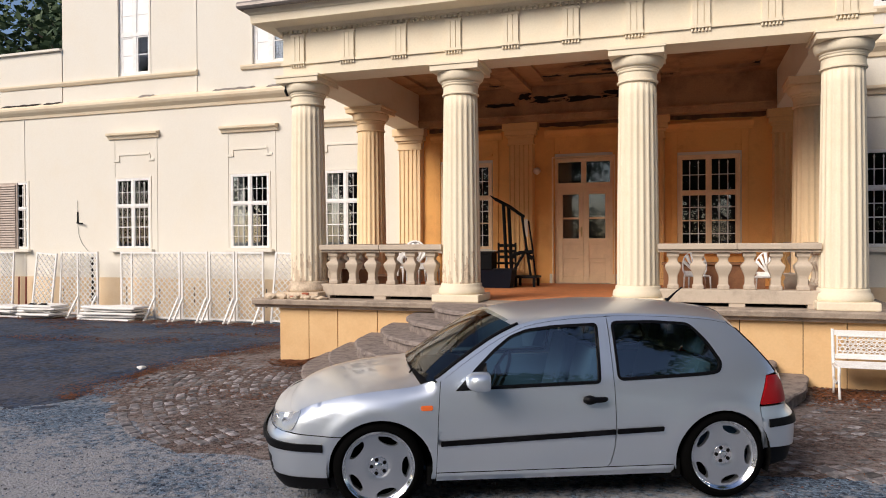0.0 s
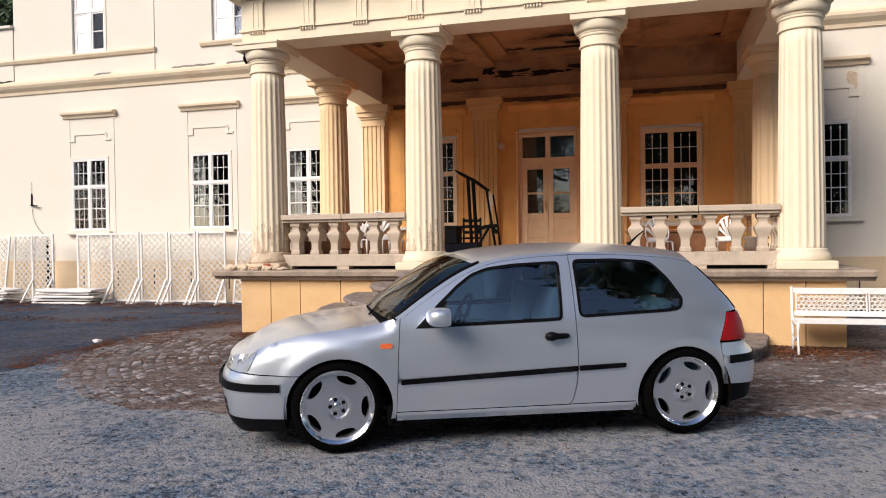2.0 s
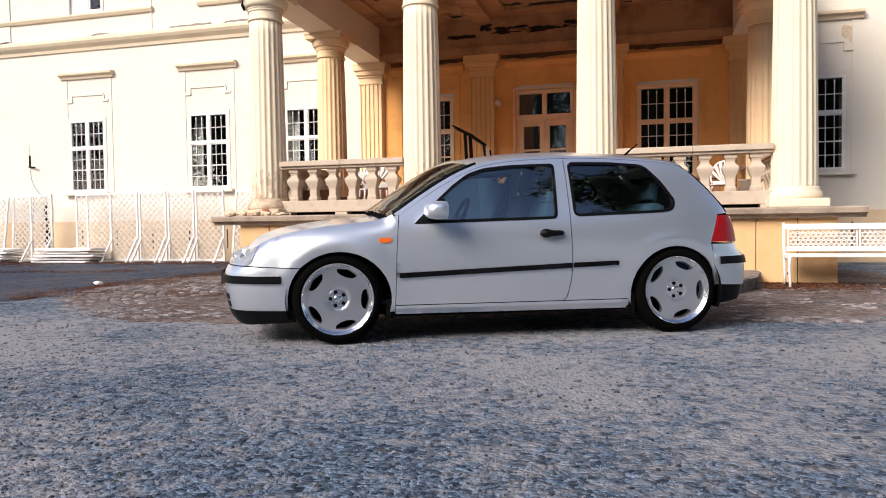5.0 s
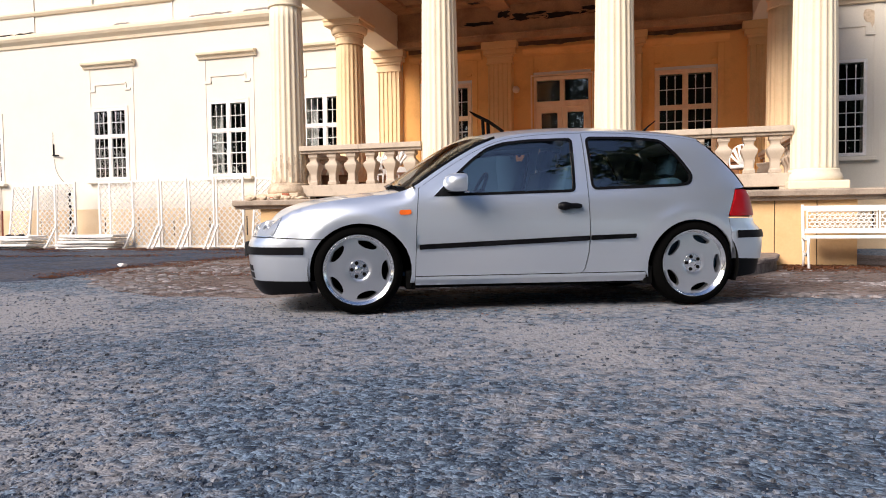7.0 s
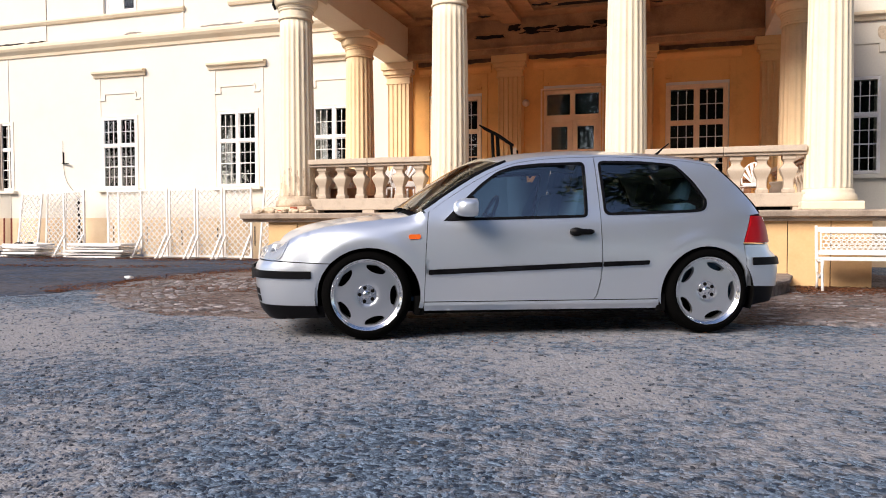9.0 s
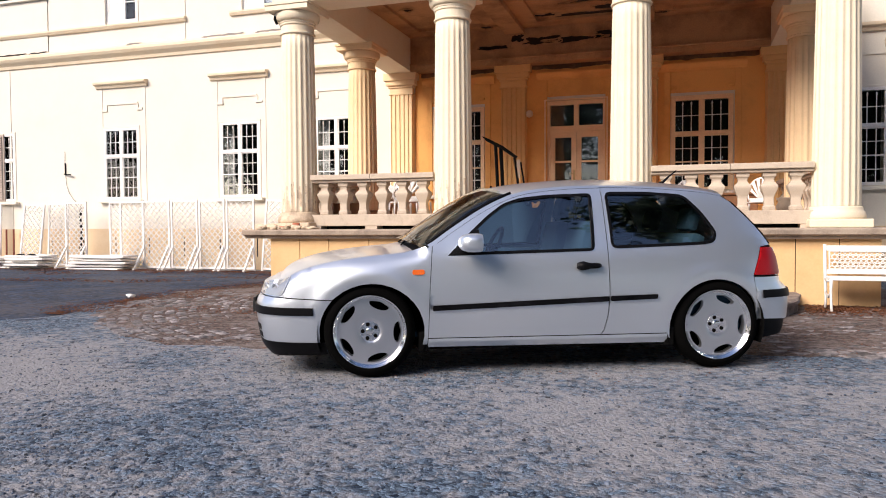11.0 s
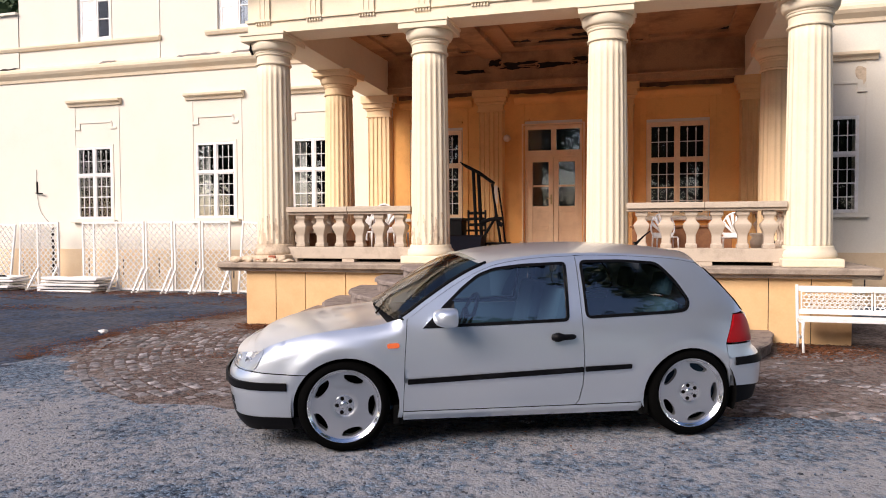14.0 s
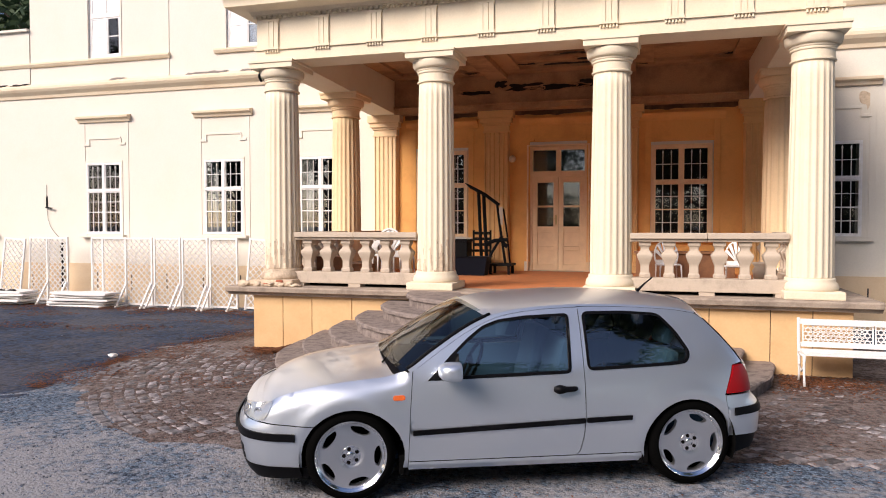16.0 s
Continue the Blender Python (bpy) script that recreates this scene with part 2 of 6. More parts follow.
wall = tagged(new("wall_front"), "cream plastered palace front with mouldings", kind="structure")
bm = wall_with_holes(bmesh.new(), -24, 14, -0.2, 5.45, FY, FY + 0.5,
                     [hole(w) for w in WINDOWS] + [(DOOR[0] - DOOR[3] / 2, DOOR[0] + DOOR[3] / 2, DOOR[1], DOOR[2])])
part("wall_lower", bm, M_WALL, wall)
bm = wall_with_holes(bmesh.new(), -15.17, 14, 5.45, 9.6, FY + 0.003, FY + 0.5, [hole(w) for w in UPPER])
box(bm, -15.17, -14.77, FY + 0.5, FY + 9, 5.45, 9.6)
part("wall_upper", bm, M_WALL, wall)
bm = bmesh.new()
box(bm, -17.35, -15.18, FY - 0.02, FY + 0.4, 5.45, 6.98)
moulding(bm, [(0, 6.98), (0.08, 6.98), (0.08, 7.04), (-0.45, 7.06), (-0.45, 6.98)], -17.38, -15.18, FY - 0.02)
part("parapet", bm, M_WALL, wall)
# string courses
bm = bmesh.new()
moulding(bm, [(-0.02, 5.22), (0.04, 5.24), (0.06, 5.31), (0.15, 5.39), (0.19, 5.45), (0.19, 5.51), (0.14, 5.56), (-0.02, 5.62)], -24, 14, FY)
part("string_course", bm, M_TRIM_SHADE, wall)
bm = bmesh.new()
moulding(bm, [(-0.02, 6.02), (0.05, 6.04), (0.09, 6.10), (0.09, 6.14), (-0.02, 6.16)], -17.3, -10.9, FY)
moulding(bm, [(-0.02, 6.04), (0.05, 6.05), (0.08, 6.11), (0.08, 6.15), (-0.02, 6.17)], -9.65, -8.1, FY)
moulding(bm, [(-0.02, 6.02), (0.05, 6.04), (0.09, 6.10), (0.09, 6.14), (-0.02, 6.16)], 3.0, 14, FY)
part("upper_sill_course", bm, M_TRIM_SHADE, wall)
bm = bmesh.new()
box(bm, -24, -5.58, FY - 0.05, FY + 0.01, -0.2, 0.98)
box(bm, 2.9, 14, FY - 0.05, FY + 0.01, -0.2, 0.98)
part("plinth", bm, M_PLINTH_WING, wall)
# lifted, darkened flashing on the string course
for xa, xb in ((-17.2, -15.9), (-15.7, -15.2), (-10.4, -9.3), (-8.9, -8.1), (-12.6, -12.2)):
    bm = bmesh.new()
    n_ = int((xb - xa) / 0.06)
    a_ = [bm.verts.new((xa + (xb - xa) * i / n_, FY - 0.145 - 0.02 * noise.noise((i * 0.5, xa, 0)), 5.565 + 0.02 * noise.noise((i * 0.31, xa, 5)))) for i in range(n_ + 1)]
    b_ = [bm.verts.new((v.co.x, FY - 0.01, 5.64 + 0.025 * noise.noise((v.co.x * 5, 2, 2)))) for v in a_]
    c_ = [bm.verts.new((v.co.x, v.co.y + 0.004, v.co.z - 0.025 - 0.02 * abs(noise.noise((v.co.x * 3, 7, 1))))) for v in a_]
    for i in range(n_):
        bm.faces.new((a_[i], a_[i + 1], b_[i + 1], b_[i]))
        bm.faces.new((c_[i], c_[i + 1], a_[i + 1], a_[i]))
    part("flashing", bm, M_ROT_AND_SHADE if xa < -15 else M_ROOF, wall, "rusted dark sheet flashing")
# flat strips that divide the front
bm = bmesh.new()
for xa, xb, za, zb in ((-16.56, -16.50, 0.98, 5.22), (-10.98, -10.93, 5.62, 9.6)):
    box(bm, xa, xb, FY - 0.014, FY + 0.01, za, zb, bev=0.008)
part("wall_strip", bm, M_WALL, wall)


def hood(x, z=4.66, w=1.58):
    """The small cornice and the eared frame over a lower window."""
    bm = bmesh.new()
    moulding(bm, [(-0.01, z - 0.12), (0.05, z - 0.11), (0.07, z - 0.05), (0.14, z - 0.02), (0.15, z + 0.03), (-0.01, z + 0.06)], x - w / 2, x + w / 2, FY)
    part("hood", bm, M_TRIM_SHADE, wall)
    bm = bmesh.new()
    for s in (-1, 1):
        box(bm, x + s * 0.66 - 0.055, x + s * 0.66 + 0.055, FY - 0.012, FY + 0.01, 1.64, z - 0.12, bev=0.005)
        box(bm, x + s * 0.54 - 0.09, x + s * 0.54 + 0.09, FY - 0.03, FY + 0.01, 3.96, 4.02, bev=0.006)
    box(bm, x - 0.48, x + 0.48, FY - 0.022, FY + 0.01, 4.12, 4.17, bev=0.006)
    for s in (-1, 1):
        box(bm, x + s * 0.48 - 0.025, x + s * 0.48 + 0.025, FY - 0.021, FY + 0.01, 4.02, 4.13, bev=0.005)
    part("panel_frame", bm, M_WALL, wall)


for x in (-12.865, -9.445, -6.90, 3.70, 6.9):
    hood(x)

# bare patch where plaster has dropped off the east wing
bm = bmesh.new()
ring = [(4.26 + 0.11 * math.cos(a_) + 0.05 * math.sin(2 * a_), 4.27 + 0.15 * math.sin(a_) + 0.04 * math.cos(3 * a_)) for a_ in np.linspace(0, 2 * math.pi, 28)[:-1]]
prism(bm, ring, FY - 0.005, FY + 0.01)
part("bare_plaster", bm, M_WORN, wall)

# vents in the plinth
for i in range(16):
    x = -16.2 + 1.03 * i
    if x < -5.8 or x > 3.2:
        part("vent_slit", boxes((x, x + 0.025, FY - 0.056, FY - 0.02, 0.30, 0.76)), M_DARK, wall)
for x in (4.3, 5.6):
    part("vent_slit", boxes((x, x + 0.025, FY - 0.056, FY - 0.02, 0.30, 0.76)), M_DARK, wall)

# rooms behind the openings; their near-black colour stands in for dimness
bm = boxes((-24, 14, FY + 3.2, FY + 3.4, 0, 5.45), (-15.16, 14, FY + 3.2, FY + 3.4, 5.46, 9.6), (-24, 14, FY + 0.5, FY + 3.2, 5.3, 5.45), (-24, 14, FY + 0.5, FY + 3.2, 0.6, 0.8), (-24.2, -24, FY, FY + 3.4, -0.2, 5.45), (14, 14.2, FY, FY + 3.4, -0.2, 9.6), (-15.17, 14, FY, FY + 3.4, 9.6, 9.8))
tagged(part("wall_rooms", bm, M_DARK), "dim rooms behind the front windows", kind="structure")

M_SKY_SHEET = material("white_sky_sheet", (0.84, 0.84, 0.83), 0.8, scale=3, amount=0.15, grain=60, bump=0.05, vary=0.02)
WN = [0]


def window(x, z0, z1, w, rows=(2, 4), transom=0.605, upper=False, frame_mat=None):
    """Casement window: two leaves below a transom and two fanlights above, each with an iron grid behind."""
    WN[0] += 1
    fm = frame_mat or M_WHITE
    ob = empty("window_%d" % WN[0], pose(x, FY + (0.10 if upper else 0.035), z0), "", "", kind="structure")
    h = z1 - z0
    zt = h * transom
    f, mu, lo_, hi_, lf = (0.06, 0.05, 0.04, 0.05, 0.035) if upper else (0.036, 0.032, 0.024, 0.030, 0.024)
    bm = boxes((-w / 2, -w / 2 + f, -0.05, 0.05, 0, h), (w / 2 - f, w / 2, -0.05, 0.05, 0, h), (-w / 2 + f, w / 2 - f, -0.05, 0.05, 0, f), (-w / 2 + f, w / 2 - f, -0.05, 0.05, h - f, h),
               (-w / 2 + f, w / 2 - f, -0.06, 0.05, zt - lo_, zt + hi_), (-mu, mu, -0.056, 0.05, f, zt - lo_), (-mu, mu, -0.056, 0.05, zt + hi_, h - f), bev=0.006)
    part("window_frame", bm, fm, ob)
    # moulded surround on the wall, and the sill
    sw, so = (0.03, 0.06) if frame_mat else (0.045, 0.112 if upper else 0.05)
    bm = boxes((-w / 2 - sw, -w / 2 + 0.005, -so, 0.0, -0.02, h), (w / 2 - 0.005, w / 2 + sw, -so, 0.0, -0.02, h), (-w / 2 - sw, w / 2 + sw, -so - 0.002, 0.0, h, h + sw), bev=0.006)
    part("surround", bm, M_CREAMPAINT_BOUNCE if frame_mat else M_WALL, ob)
    part("window_sill", boxes((-w / 2 - 0.14, w / 2 + 0.14, -0.17, 0.0, -0.09, -0.02), bev=0.012), M_WALL, ob)
    for s in (-1, 1):
        for za, zb, n in ((f, zt - lo_, rows[1]), (zt + hi_, h - f, rows[0])):
            xa, xb = (mu, w / 2 - f) if s > 0 else (-w / 2 + f, -mu)
            leaf = part("casement", boxes((xa, xa + lf, -0.045, 0.0, za, zb), (xb - lf, xb, -0.045, 0.0, za, zb), (xa + lf, xb - lf, -0.045, 0.0, za, za + lf), (xa + lf, xb - lf, -0.045, 0.0, zb - lf, zb), bev=0.004), fm, ob)
            pane = part("pane", boxes((xa + lf - 0.004, xb - lf + 0.004, -0.022, -0.018, za + lf - 0.004, zb - lf + 0.004)), M_PANE, leaf)
            pane.visible_shadow = False
            # white sheets added before the panes paint the sky's reflection
            if upper and not (s > 0 and za < zt / 2):
                part("blind", boxes((xa + lf - 0.002, xb - lf + 0.002, -0.034, -0.028, za + lf - 0.002, zb - lf + 0.002)), M_SKY_SHEET, leaf, "white sheet over the glass, standing for reflected sky")
            if upper:
                zm = (za + zb) / 2
                part("glazing_bar", boxes((xa + lf, xb - lf, -0.043, -0.012, zm - 0.012, zm + 0.012)), fm, leaf)
            else:
                bm = bmesh.new()
                if n == 4:
                    zm = (za + zb) / 2
                    part("glazing_bar", boxes((xa + lf, xb - lf, -0.043, -0.012, zm - 0.012, zm + 0.012)), fm, leaf)
                for i in [k for k in range(1, n) if n < 4 or k != 2]:
                    zz = za + (zb - za) * i / n
                    tube(bm, [(xa + lf, -0.03, zz), (xb - lf, -0.03, zz)], 0.009, 6)
                for i in (1, 2):
                    xx = xa + (xb - xa) * i / 3
                    if n == 4:
                        tube(bm, [(xx, -0.03, za + lf), (xx, -0.03, zb - lf)], 0.009, 6)
                        continue
                    tube(bm, [(xx, -0.03, za + lf), (xx, -0.03, zb - 0.10)], 0.009, 6)
                    tube(bm, [(xx, -0.03, zb - 0.13), (xx, -0.03, zb - 0.09), (xx, -0.03, zb - 0.045)], (0.009, 0.018, 0.002), 6)
                part("grille", bm, M_WHITE, leaf, "pale iron bars with spear tips")
    return ob


for w in WINDOWS:
    inside = w[0] in (0.98, -3.99)
    window(*w, frame_mat=M_CREAMPAINT_BOUNCE if inside else None)
for w in UPPER:
    window(*w, upper=True, transom=0.5)

# louvred shutter on the far window
M_SHUTTER = material("grey_shutter", (0.45, 0.37, 0.31), 0.7)
shut = empty("window_shutter", pose(0, 0, 0), "grey-brown louvred wooden window shutter, closed", "shutter")
part("shutter_frame", boxes((-17.45, -16.75, FY - 0.04, FY - 0.01, 1.73, 3.53)), M_SHUTTER, shut)
for i in range(26):
    part("slat", bar(bmesh.new(), (-17.40, FY - 0.06, 1.80 + i * 0.066), (-16.80, FY - 0.06, 1.80 + i * 0.066), 0.02, 0.05, up=(0, 0.6, 1)), M_SHUTTER, shut)


def curtain(x, z0, z1, w, mat, label, deep=0.30):
    bm = bmesh.new()
    n = 30
    rows = []
    for z in (z0, z1):
        rows.append([bm.verts.new((x - w / 2 + w * i / n, FY + deep + 0.02 * math.sin(i * 1.9) + 0.01 * math.sin(i * 0.7), z)) for i in range(n + 1)])
    for i in range(n):
        bm.faces.new((rows[0][i], rows[0][i + 1], rows[1][i + 1], rows[1][i]))
    ob = part("curtain", bm, mat, smooth=True)
    sol = ob.modifiers.new("thick", "SOLIDIFY")
    sol.thickness = 0.004
    return tagged(ob, label, "curtain", "window curtains")


M_CURTAIN = material("curtain_cloth", (0.70, 0.68, 0.66), 0.9, scale=10, amount=0.3)
for x in (-12.91, -9.45, -6.90):
    curtain(x - 0.43, 1.75, 3.5, 0.17, M_CURTAIN, "pale grey cloth curtain drawn to the window's side")
for x, w in ((-13.0, 0.66), (-8.66, 0.55)):
    curtain(x, 6.2, 8.2, w, M_CURTAIN, "white cloth curtain behind an upper window", 0.155)

# ---- portico ----
deck = tagged(new("portico_floor"), "raised portico base of orange plaster panels under a stone slab", kind="structure")
BX0, BX1, BY = -5.62, 2.92, 9.34
part("base_core", boxes((BX0 + 0.02, BX1 - 0.02, BY + 0.02, FY - 0.055, -0.2, 0.84)), M_DARK, deck)
seams = [BX0, -5.10, -4.60, -3.93, -2.93, -1.9, -0.9, 0.2, 1.2, 1.95, 2.45, BX1]
for a, b in zip(seams, seams[1:]):
    part("panel", boxes((a + 0.005, b - 0.005, BY, BY + 0.05, -0.2, 0.84), bev=0.006), M_PLINTH, deck)
for ya, yb in ((BY + 0.055, 10.9), (10.91, 12.6), (12.61, FY - 0.06)):
    for x0 in (BX0, BX1 - 0.05):
        part("panel", boxes((x0, x0 + 0.05, ya, yb, -0.2, 0.84), bev=0.006), M_PLINTH, deck)
bm = bmesh.new()
random.seed(4)
moulding(bm, [(-0.3, 0.84), (0.08, 0.84), (0.10, 0.88), (0.17, 0.90), (0.18, 0.96), (0.16, DECK), (-0.5, DECK)], BX0 - 0.40, BX1 + 0.30, BY)
box(bm, BX0 - 0.40, BX0 + 0.4, BY + 0.51, FY - 0.06, 0.88, DECK)
box(bm, BX1 - 0.4, BX1 + 0.30, BY + 0.51, FY - 0.06, 0.88, DECK)
part("edge_slab", bm, M_SLAB, deck, "weathered grey stone edge slab")
part("terrace", boxes((BX0 + 0.405, BX1 - 0.405, BY + 0.51, FY - 0.06, 0.8, DECK + 0.002)), M_TERRACOTTA, deck, "worn terracotta floor")


def column(x, y, name="column", worn=False, stained=0, mat=None, drop=0.03):
    ob = empty(name, pose(x, y, DECK), "cream fluted column with a weathered base" if not worn else "cream fluted column with crumbling brick at its base", "column", "portico columns")
    bm = bmesh.new()
    box(bm, -0.36, 0.36, -0.36, 0.36, 0, 0.11, bev=0.02)
    if worn:
        for v in bm.verts:
            v.co += noise.noise_vector(v.co * 5) * 0.05
            v.co.z = max(v.co.z, 0.0)
    part("plinth", bm, M_WORN if worn else M_COLUMN, ob)
    bm = bmesh.new()
    lathe(bm, [(0.34, 0.10), (0.35, 0.14), (0.335, 0.20), (0.31, 0.22), (0.31, 0.25), (0.30, 0.27)], 40)
    part("base_ring", bm, M_WORN if worn else M_COLUMN, ob, smooth=True)
    bm = bmesh.new()
    n = 160
    H = 3.10 - drop
    prof = []
    ts = [0.0] + [0.012 + 0.0115 * i for i in range(16)] + [0.25 + 0.75 * i / 11 for i in range(12)]
    last = len(ts) - 1
    for t in ts:
        prof.append((0.290 - 0.034 * t ** 1.4, 0.26 + (H - 0.26) * t))
    lathe(bm, prof, n, flute=lambda a, k: (1 - 0.055 * max(0.0, math.sin(a * 10) ** 2 * 1.15 - 0.15) ** 0.5) if 0 < k < last else 0.985)
    shaft = part("shaft", bm, mat or M_COLUMN, ob, smooth=True)
    if stained:
        # grey patches where the lime wash has come off
        shaft.data.materials.append(M_WORN)
        for f_ in shaft.data.polygons:
            c_ = f_.center
            a_ = math.atan2(c_.y, c_.x)
            if c_.z < 0.75 and noise.noise((a_ * 5 + x, c_.z * 2.0, 3)) + 0.5 * noise.noise((a_ * 17, c_.z * 7, x)) > (c_.z - 0.28) * 1.5 - 0.12 * stained:
                f_.material_index = 1
    bm = bmesh.new()
    neck = [(0.262, H - 0.005), (0.278, H + 0.004), (0.280, H + 0.022), (0.262, H + 0.032), (0.260, H + 0.135), (0.276, H + 0.142), (0.280, H + 0.158), (0.276, H + 0.170), (0.286, H + 0.176), (0.291, H + 0.190), (0.287, H + 0.203)]
    bulge = [(0.290 + 0.062 * math.sin(a_) ** 0.8, H + 0.205 + 0.105 * (1 - math.cos(a_))) for a_ in np.linspace(0.12, 1.45, 9)]
    lathe(bm, neck + bulge + [(0.350, H + 0.325), (0.338, H + 0.335)], 48)
    box(bm, -0.368, 0.368, -0.368, 0.368, H + 0.335, H + 0.415, bev=0.008)
    box(bm, -0.385, 0.385, -0.385, 0.385, H + 0.415, H + 0.455, bev=0.006)
    part("capital", bm, mat or M_COLUMN, ob)
    return ob


for i, x in enumerate(COLS):
    column(x, GY, worn=(i == 0), stained=(3, 2, 0, 0)[i])
for x in (COLS[0], COLS[3]):
    column(x, 12.15, mat=M_COLUMN_HALFBOUNCE, drop=0.085)

# pilasters on the wall
for x in (-5.27, -2.76, -0.12, 2.40):
    ob = empty("pilaster", pose(x, FY, DECK), "fluted cream pilaster on the portico wall", "pilaster", "portico pilasters")
    bm = bmesh.new()
    w, d, H = 0.28, 0.14, 2.925
    pts = [(-w, 0)]
    k = 5
    for i in range(k):
        a = -w + 0.03 + (2 * w - 0.06) * i / k
        s = (2 * w - 0.06) / k
        pts += [(a, d), (a + s * 0.14, d), (a + s * 0.25, d - 0.022), (a + s * 0.75, d - 0.022), (a + s * 0.86, d)]
    pts += [(w - 0.03, d), (w, 0)]
    lo = [bm.verts.new((px, -py, 0.2)) for px, py in pts]
    hi = [bm.verts.new((px, -py, H)) for px, py in pts]
    for i in range(len(pts) - 1):
        bm.faces.new((lo[i], lo[i + 1], hi[i + 1], hi[i]))
    bm.faces.new(hi)
    mt = M_COLUMN_HALFBOUNCE if x < -5 else M_COLUMN_BOUNCE
    part("shaft", bm, mt, ob)
    part("base", boxes((-0.33, 0.33, -0.19, 0, 0, 0.14), (-0.305, 0.305, -0.165, 0, 0.14, 0.22), bev=0.01), mt, ob)
    bm = boxes((-0.29, 0.29, -0.15, 0, H, H + 0.03), (-0.27, 0.27, -0.13, 0, H + 0.03, H + 0.15), (-0.30, 0.30, -0.16, 0, H + 0.15, H + 0.20), (-0.34, 0.34, -0.20, 0, H + 0.20, H + 0.30), (-0.38, 0.38, -0.24, 0, H + 0.30, H + 0.46), bev=0.008)
    part("capital", bm, mt, ob)

# entablature
AZ = DECK + 3.525    # underside of the architrave
AZ_BACK = 4.352      # its sides sag towards the wall
E0, E1 = COLS[0] - 0.28, COLS[3] + 0.28
EF = GY - 0.28
ent = tagged(new("entablature"), "cream entablature with triglyphs, dentils and a gutter", kind="structure")
part("architrave", boxes((E0, E1, EF, EF + 0.56, AZ, AZ + 0.70)), M_COLUMN, ent)
for q in (E0, E1 - 0.56):
    bm = boxes((q, q + 0.56, EF + 0.561, FY, AZ, AZ + 0.70))
    for v in bm.verts:
        if v.co.y > FY - 0.1 and v.co.z < AZ + 0.1:
            v.co.z = AZ_BACK
    part("architrave", bm, M_COLUMN, ent)
CZ = 5.07            # portico ceiling
for x in (COLS[1], COLS[2]):
    part("cross_beam", boxes((x - 0.20, x + 0.20, EF + 0.56, FY - 0.31, CZ - 0.10, CZ + 0.06), bev=0.01), M_CEIL, ent)
# wall architrave on the pilasters: a lower band standing proud of a tall face
part("wall_architrave", boxes((E0 + 0.562, E1 - 0.562, FY - 0.31, FY - 0.008, 4.50, CZ + 0.05)), M_CEIL, ent, "stained ochre architrave along the wall")
bm = bmesh.new()
moulding(bm, [(0.0, AZ_BACK), (0.33, AZ_BACK), (0.335, AZ_BACK + 0.11), (0.36, AZ_BACK + 0.12), (0.36, AZ_BACK + 0.145), (0.31, AZ_BACK + 0.149), (0.0, AZ_BACK + 0.149)], E0 + 0.562, E1 - 0.562, FY - 0.007)
part("wall_band", bm, M_CEIL, ent)
bm = bmesh.new()
moulding(bm, [(-0.01, AZ + 0.17), (0.03, AZ + 0.17), (0.03, AZ + 0.21), (-0.01, AZ + 0.21)], E0 - 0.03, E1 + 0.03, EF)
for x, o in ((E0, -1), (E1, 1)):
    box(bm, min(x, x + o * 0.03), max(x, x + o * 0.03), EF, FY, AZ + 0.171, AZ + 0.209)
part("taenia", bm, M_COLUMN, ent)


def triglyph():
    bm = bmesh.new()
    for i in range(3):
        a = -0.115 + 0.08 * i
        prism(bm, [(a, 0.0), (a + 0.07, 0.0), (a + 0.07, 0.39), (a, 0.39)], -0.035, 0.0)
    box(bm, -0.13, 0.13, -0.04, 0, 0.39, 0.42)
    box(bm, -0.12, 0.12, -0.018, 0, 0.0, 0.39)
    for i in range(6):
        a = -0.11 + 0.044 * i
        lathe(bm, [(0.017, -0.085), (0.011, -0.04)], 6, centre=(a, -0.02))
    box(bm, -0.13, 0.13, -0.045, 0, -0.04, 0.0)
    return mesh_of("triglyph", bm, M_COLUMN)


TG = triglyph()
for k in range(10):
    ob = new("triglyph", TG)
    ob.parent, ob.location = ent, (-5.27 + 0.857 * k, EF, AZ + 0.215)
for k in range(6):
    for x, r in ((E0, -90), (E1, 90)):
        ob = new("triglyph", TG)
        ob.parent, ob.matrix_basis = ent, pose(x, EF + 0.3 + 0.84 * k, AZ + 0.215, 0, 0, r)
bm = bmesh.new()
x = E0 - 0.03
while x < E1:
    box(bm, x, x + 0.045, EF - 0.05, EF, AZ + 0.66, AZ + 0.72)
    x += 0.085
y = EF
while y < FY:
    box(bm, E0 - 0.05, E0, y, y + 0.045, AZ + 0.66, AZ + 0.72)
    box(bm, E1, E1 + 0.05, y, y + 0.045, AZ + 0.66, AZ + 0.72)
    y += 0.085
tagged(part("dentils", bm, M_COLUMN, ent), kind="stuff")
# corona: rings of a stepped cornice round three sides
bm = bmesh.new()
prof = [(0.06, 0.72), (0.09, 0.76), (0.36, 0.78), (0.37, 0.90), (0.40, 0.92), (0.44, 0.98), (0.44, 1.0)]
rings = []
for o, z in prof:
    rings.append([bm.verts.new(p) for p in ((E0 - o, FY, AZ + z), (E0 - o, EF - o, AZ + z), (E1 + o, EF - o, AZ + z), (E1 + o, FY, AZ + z))])
for p, q in zip(rings, rings[1:]):
    for i in range(3):
        bm.faces.new((p[i], p[i + 1], q[i + 1], q[i]))
bm.faces.new(rings[-1])
box(bm, E0 - 0.06, E1 + 0.06, EF - 0.06, FY, AZ + 0.70, AZ + 0.74)
part("cornice", bm, M_COLUMN, ent)
bm = bmesh.new()
g = 0.48
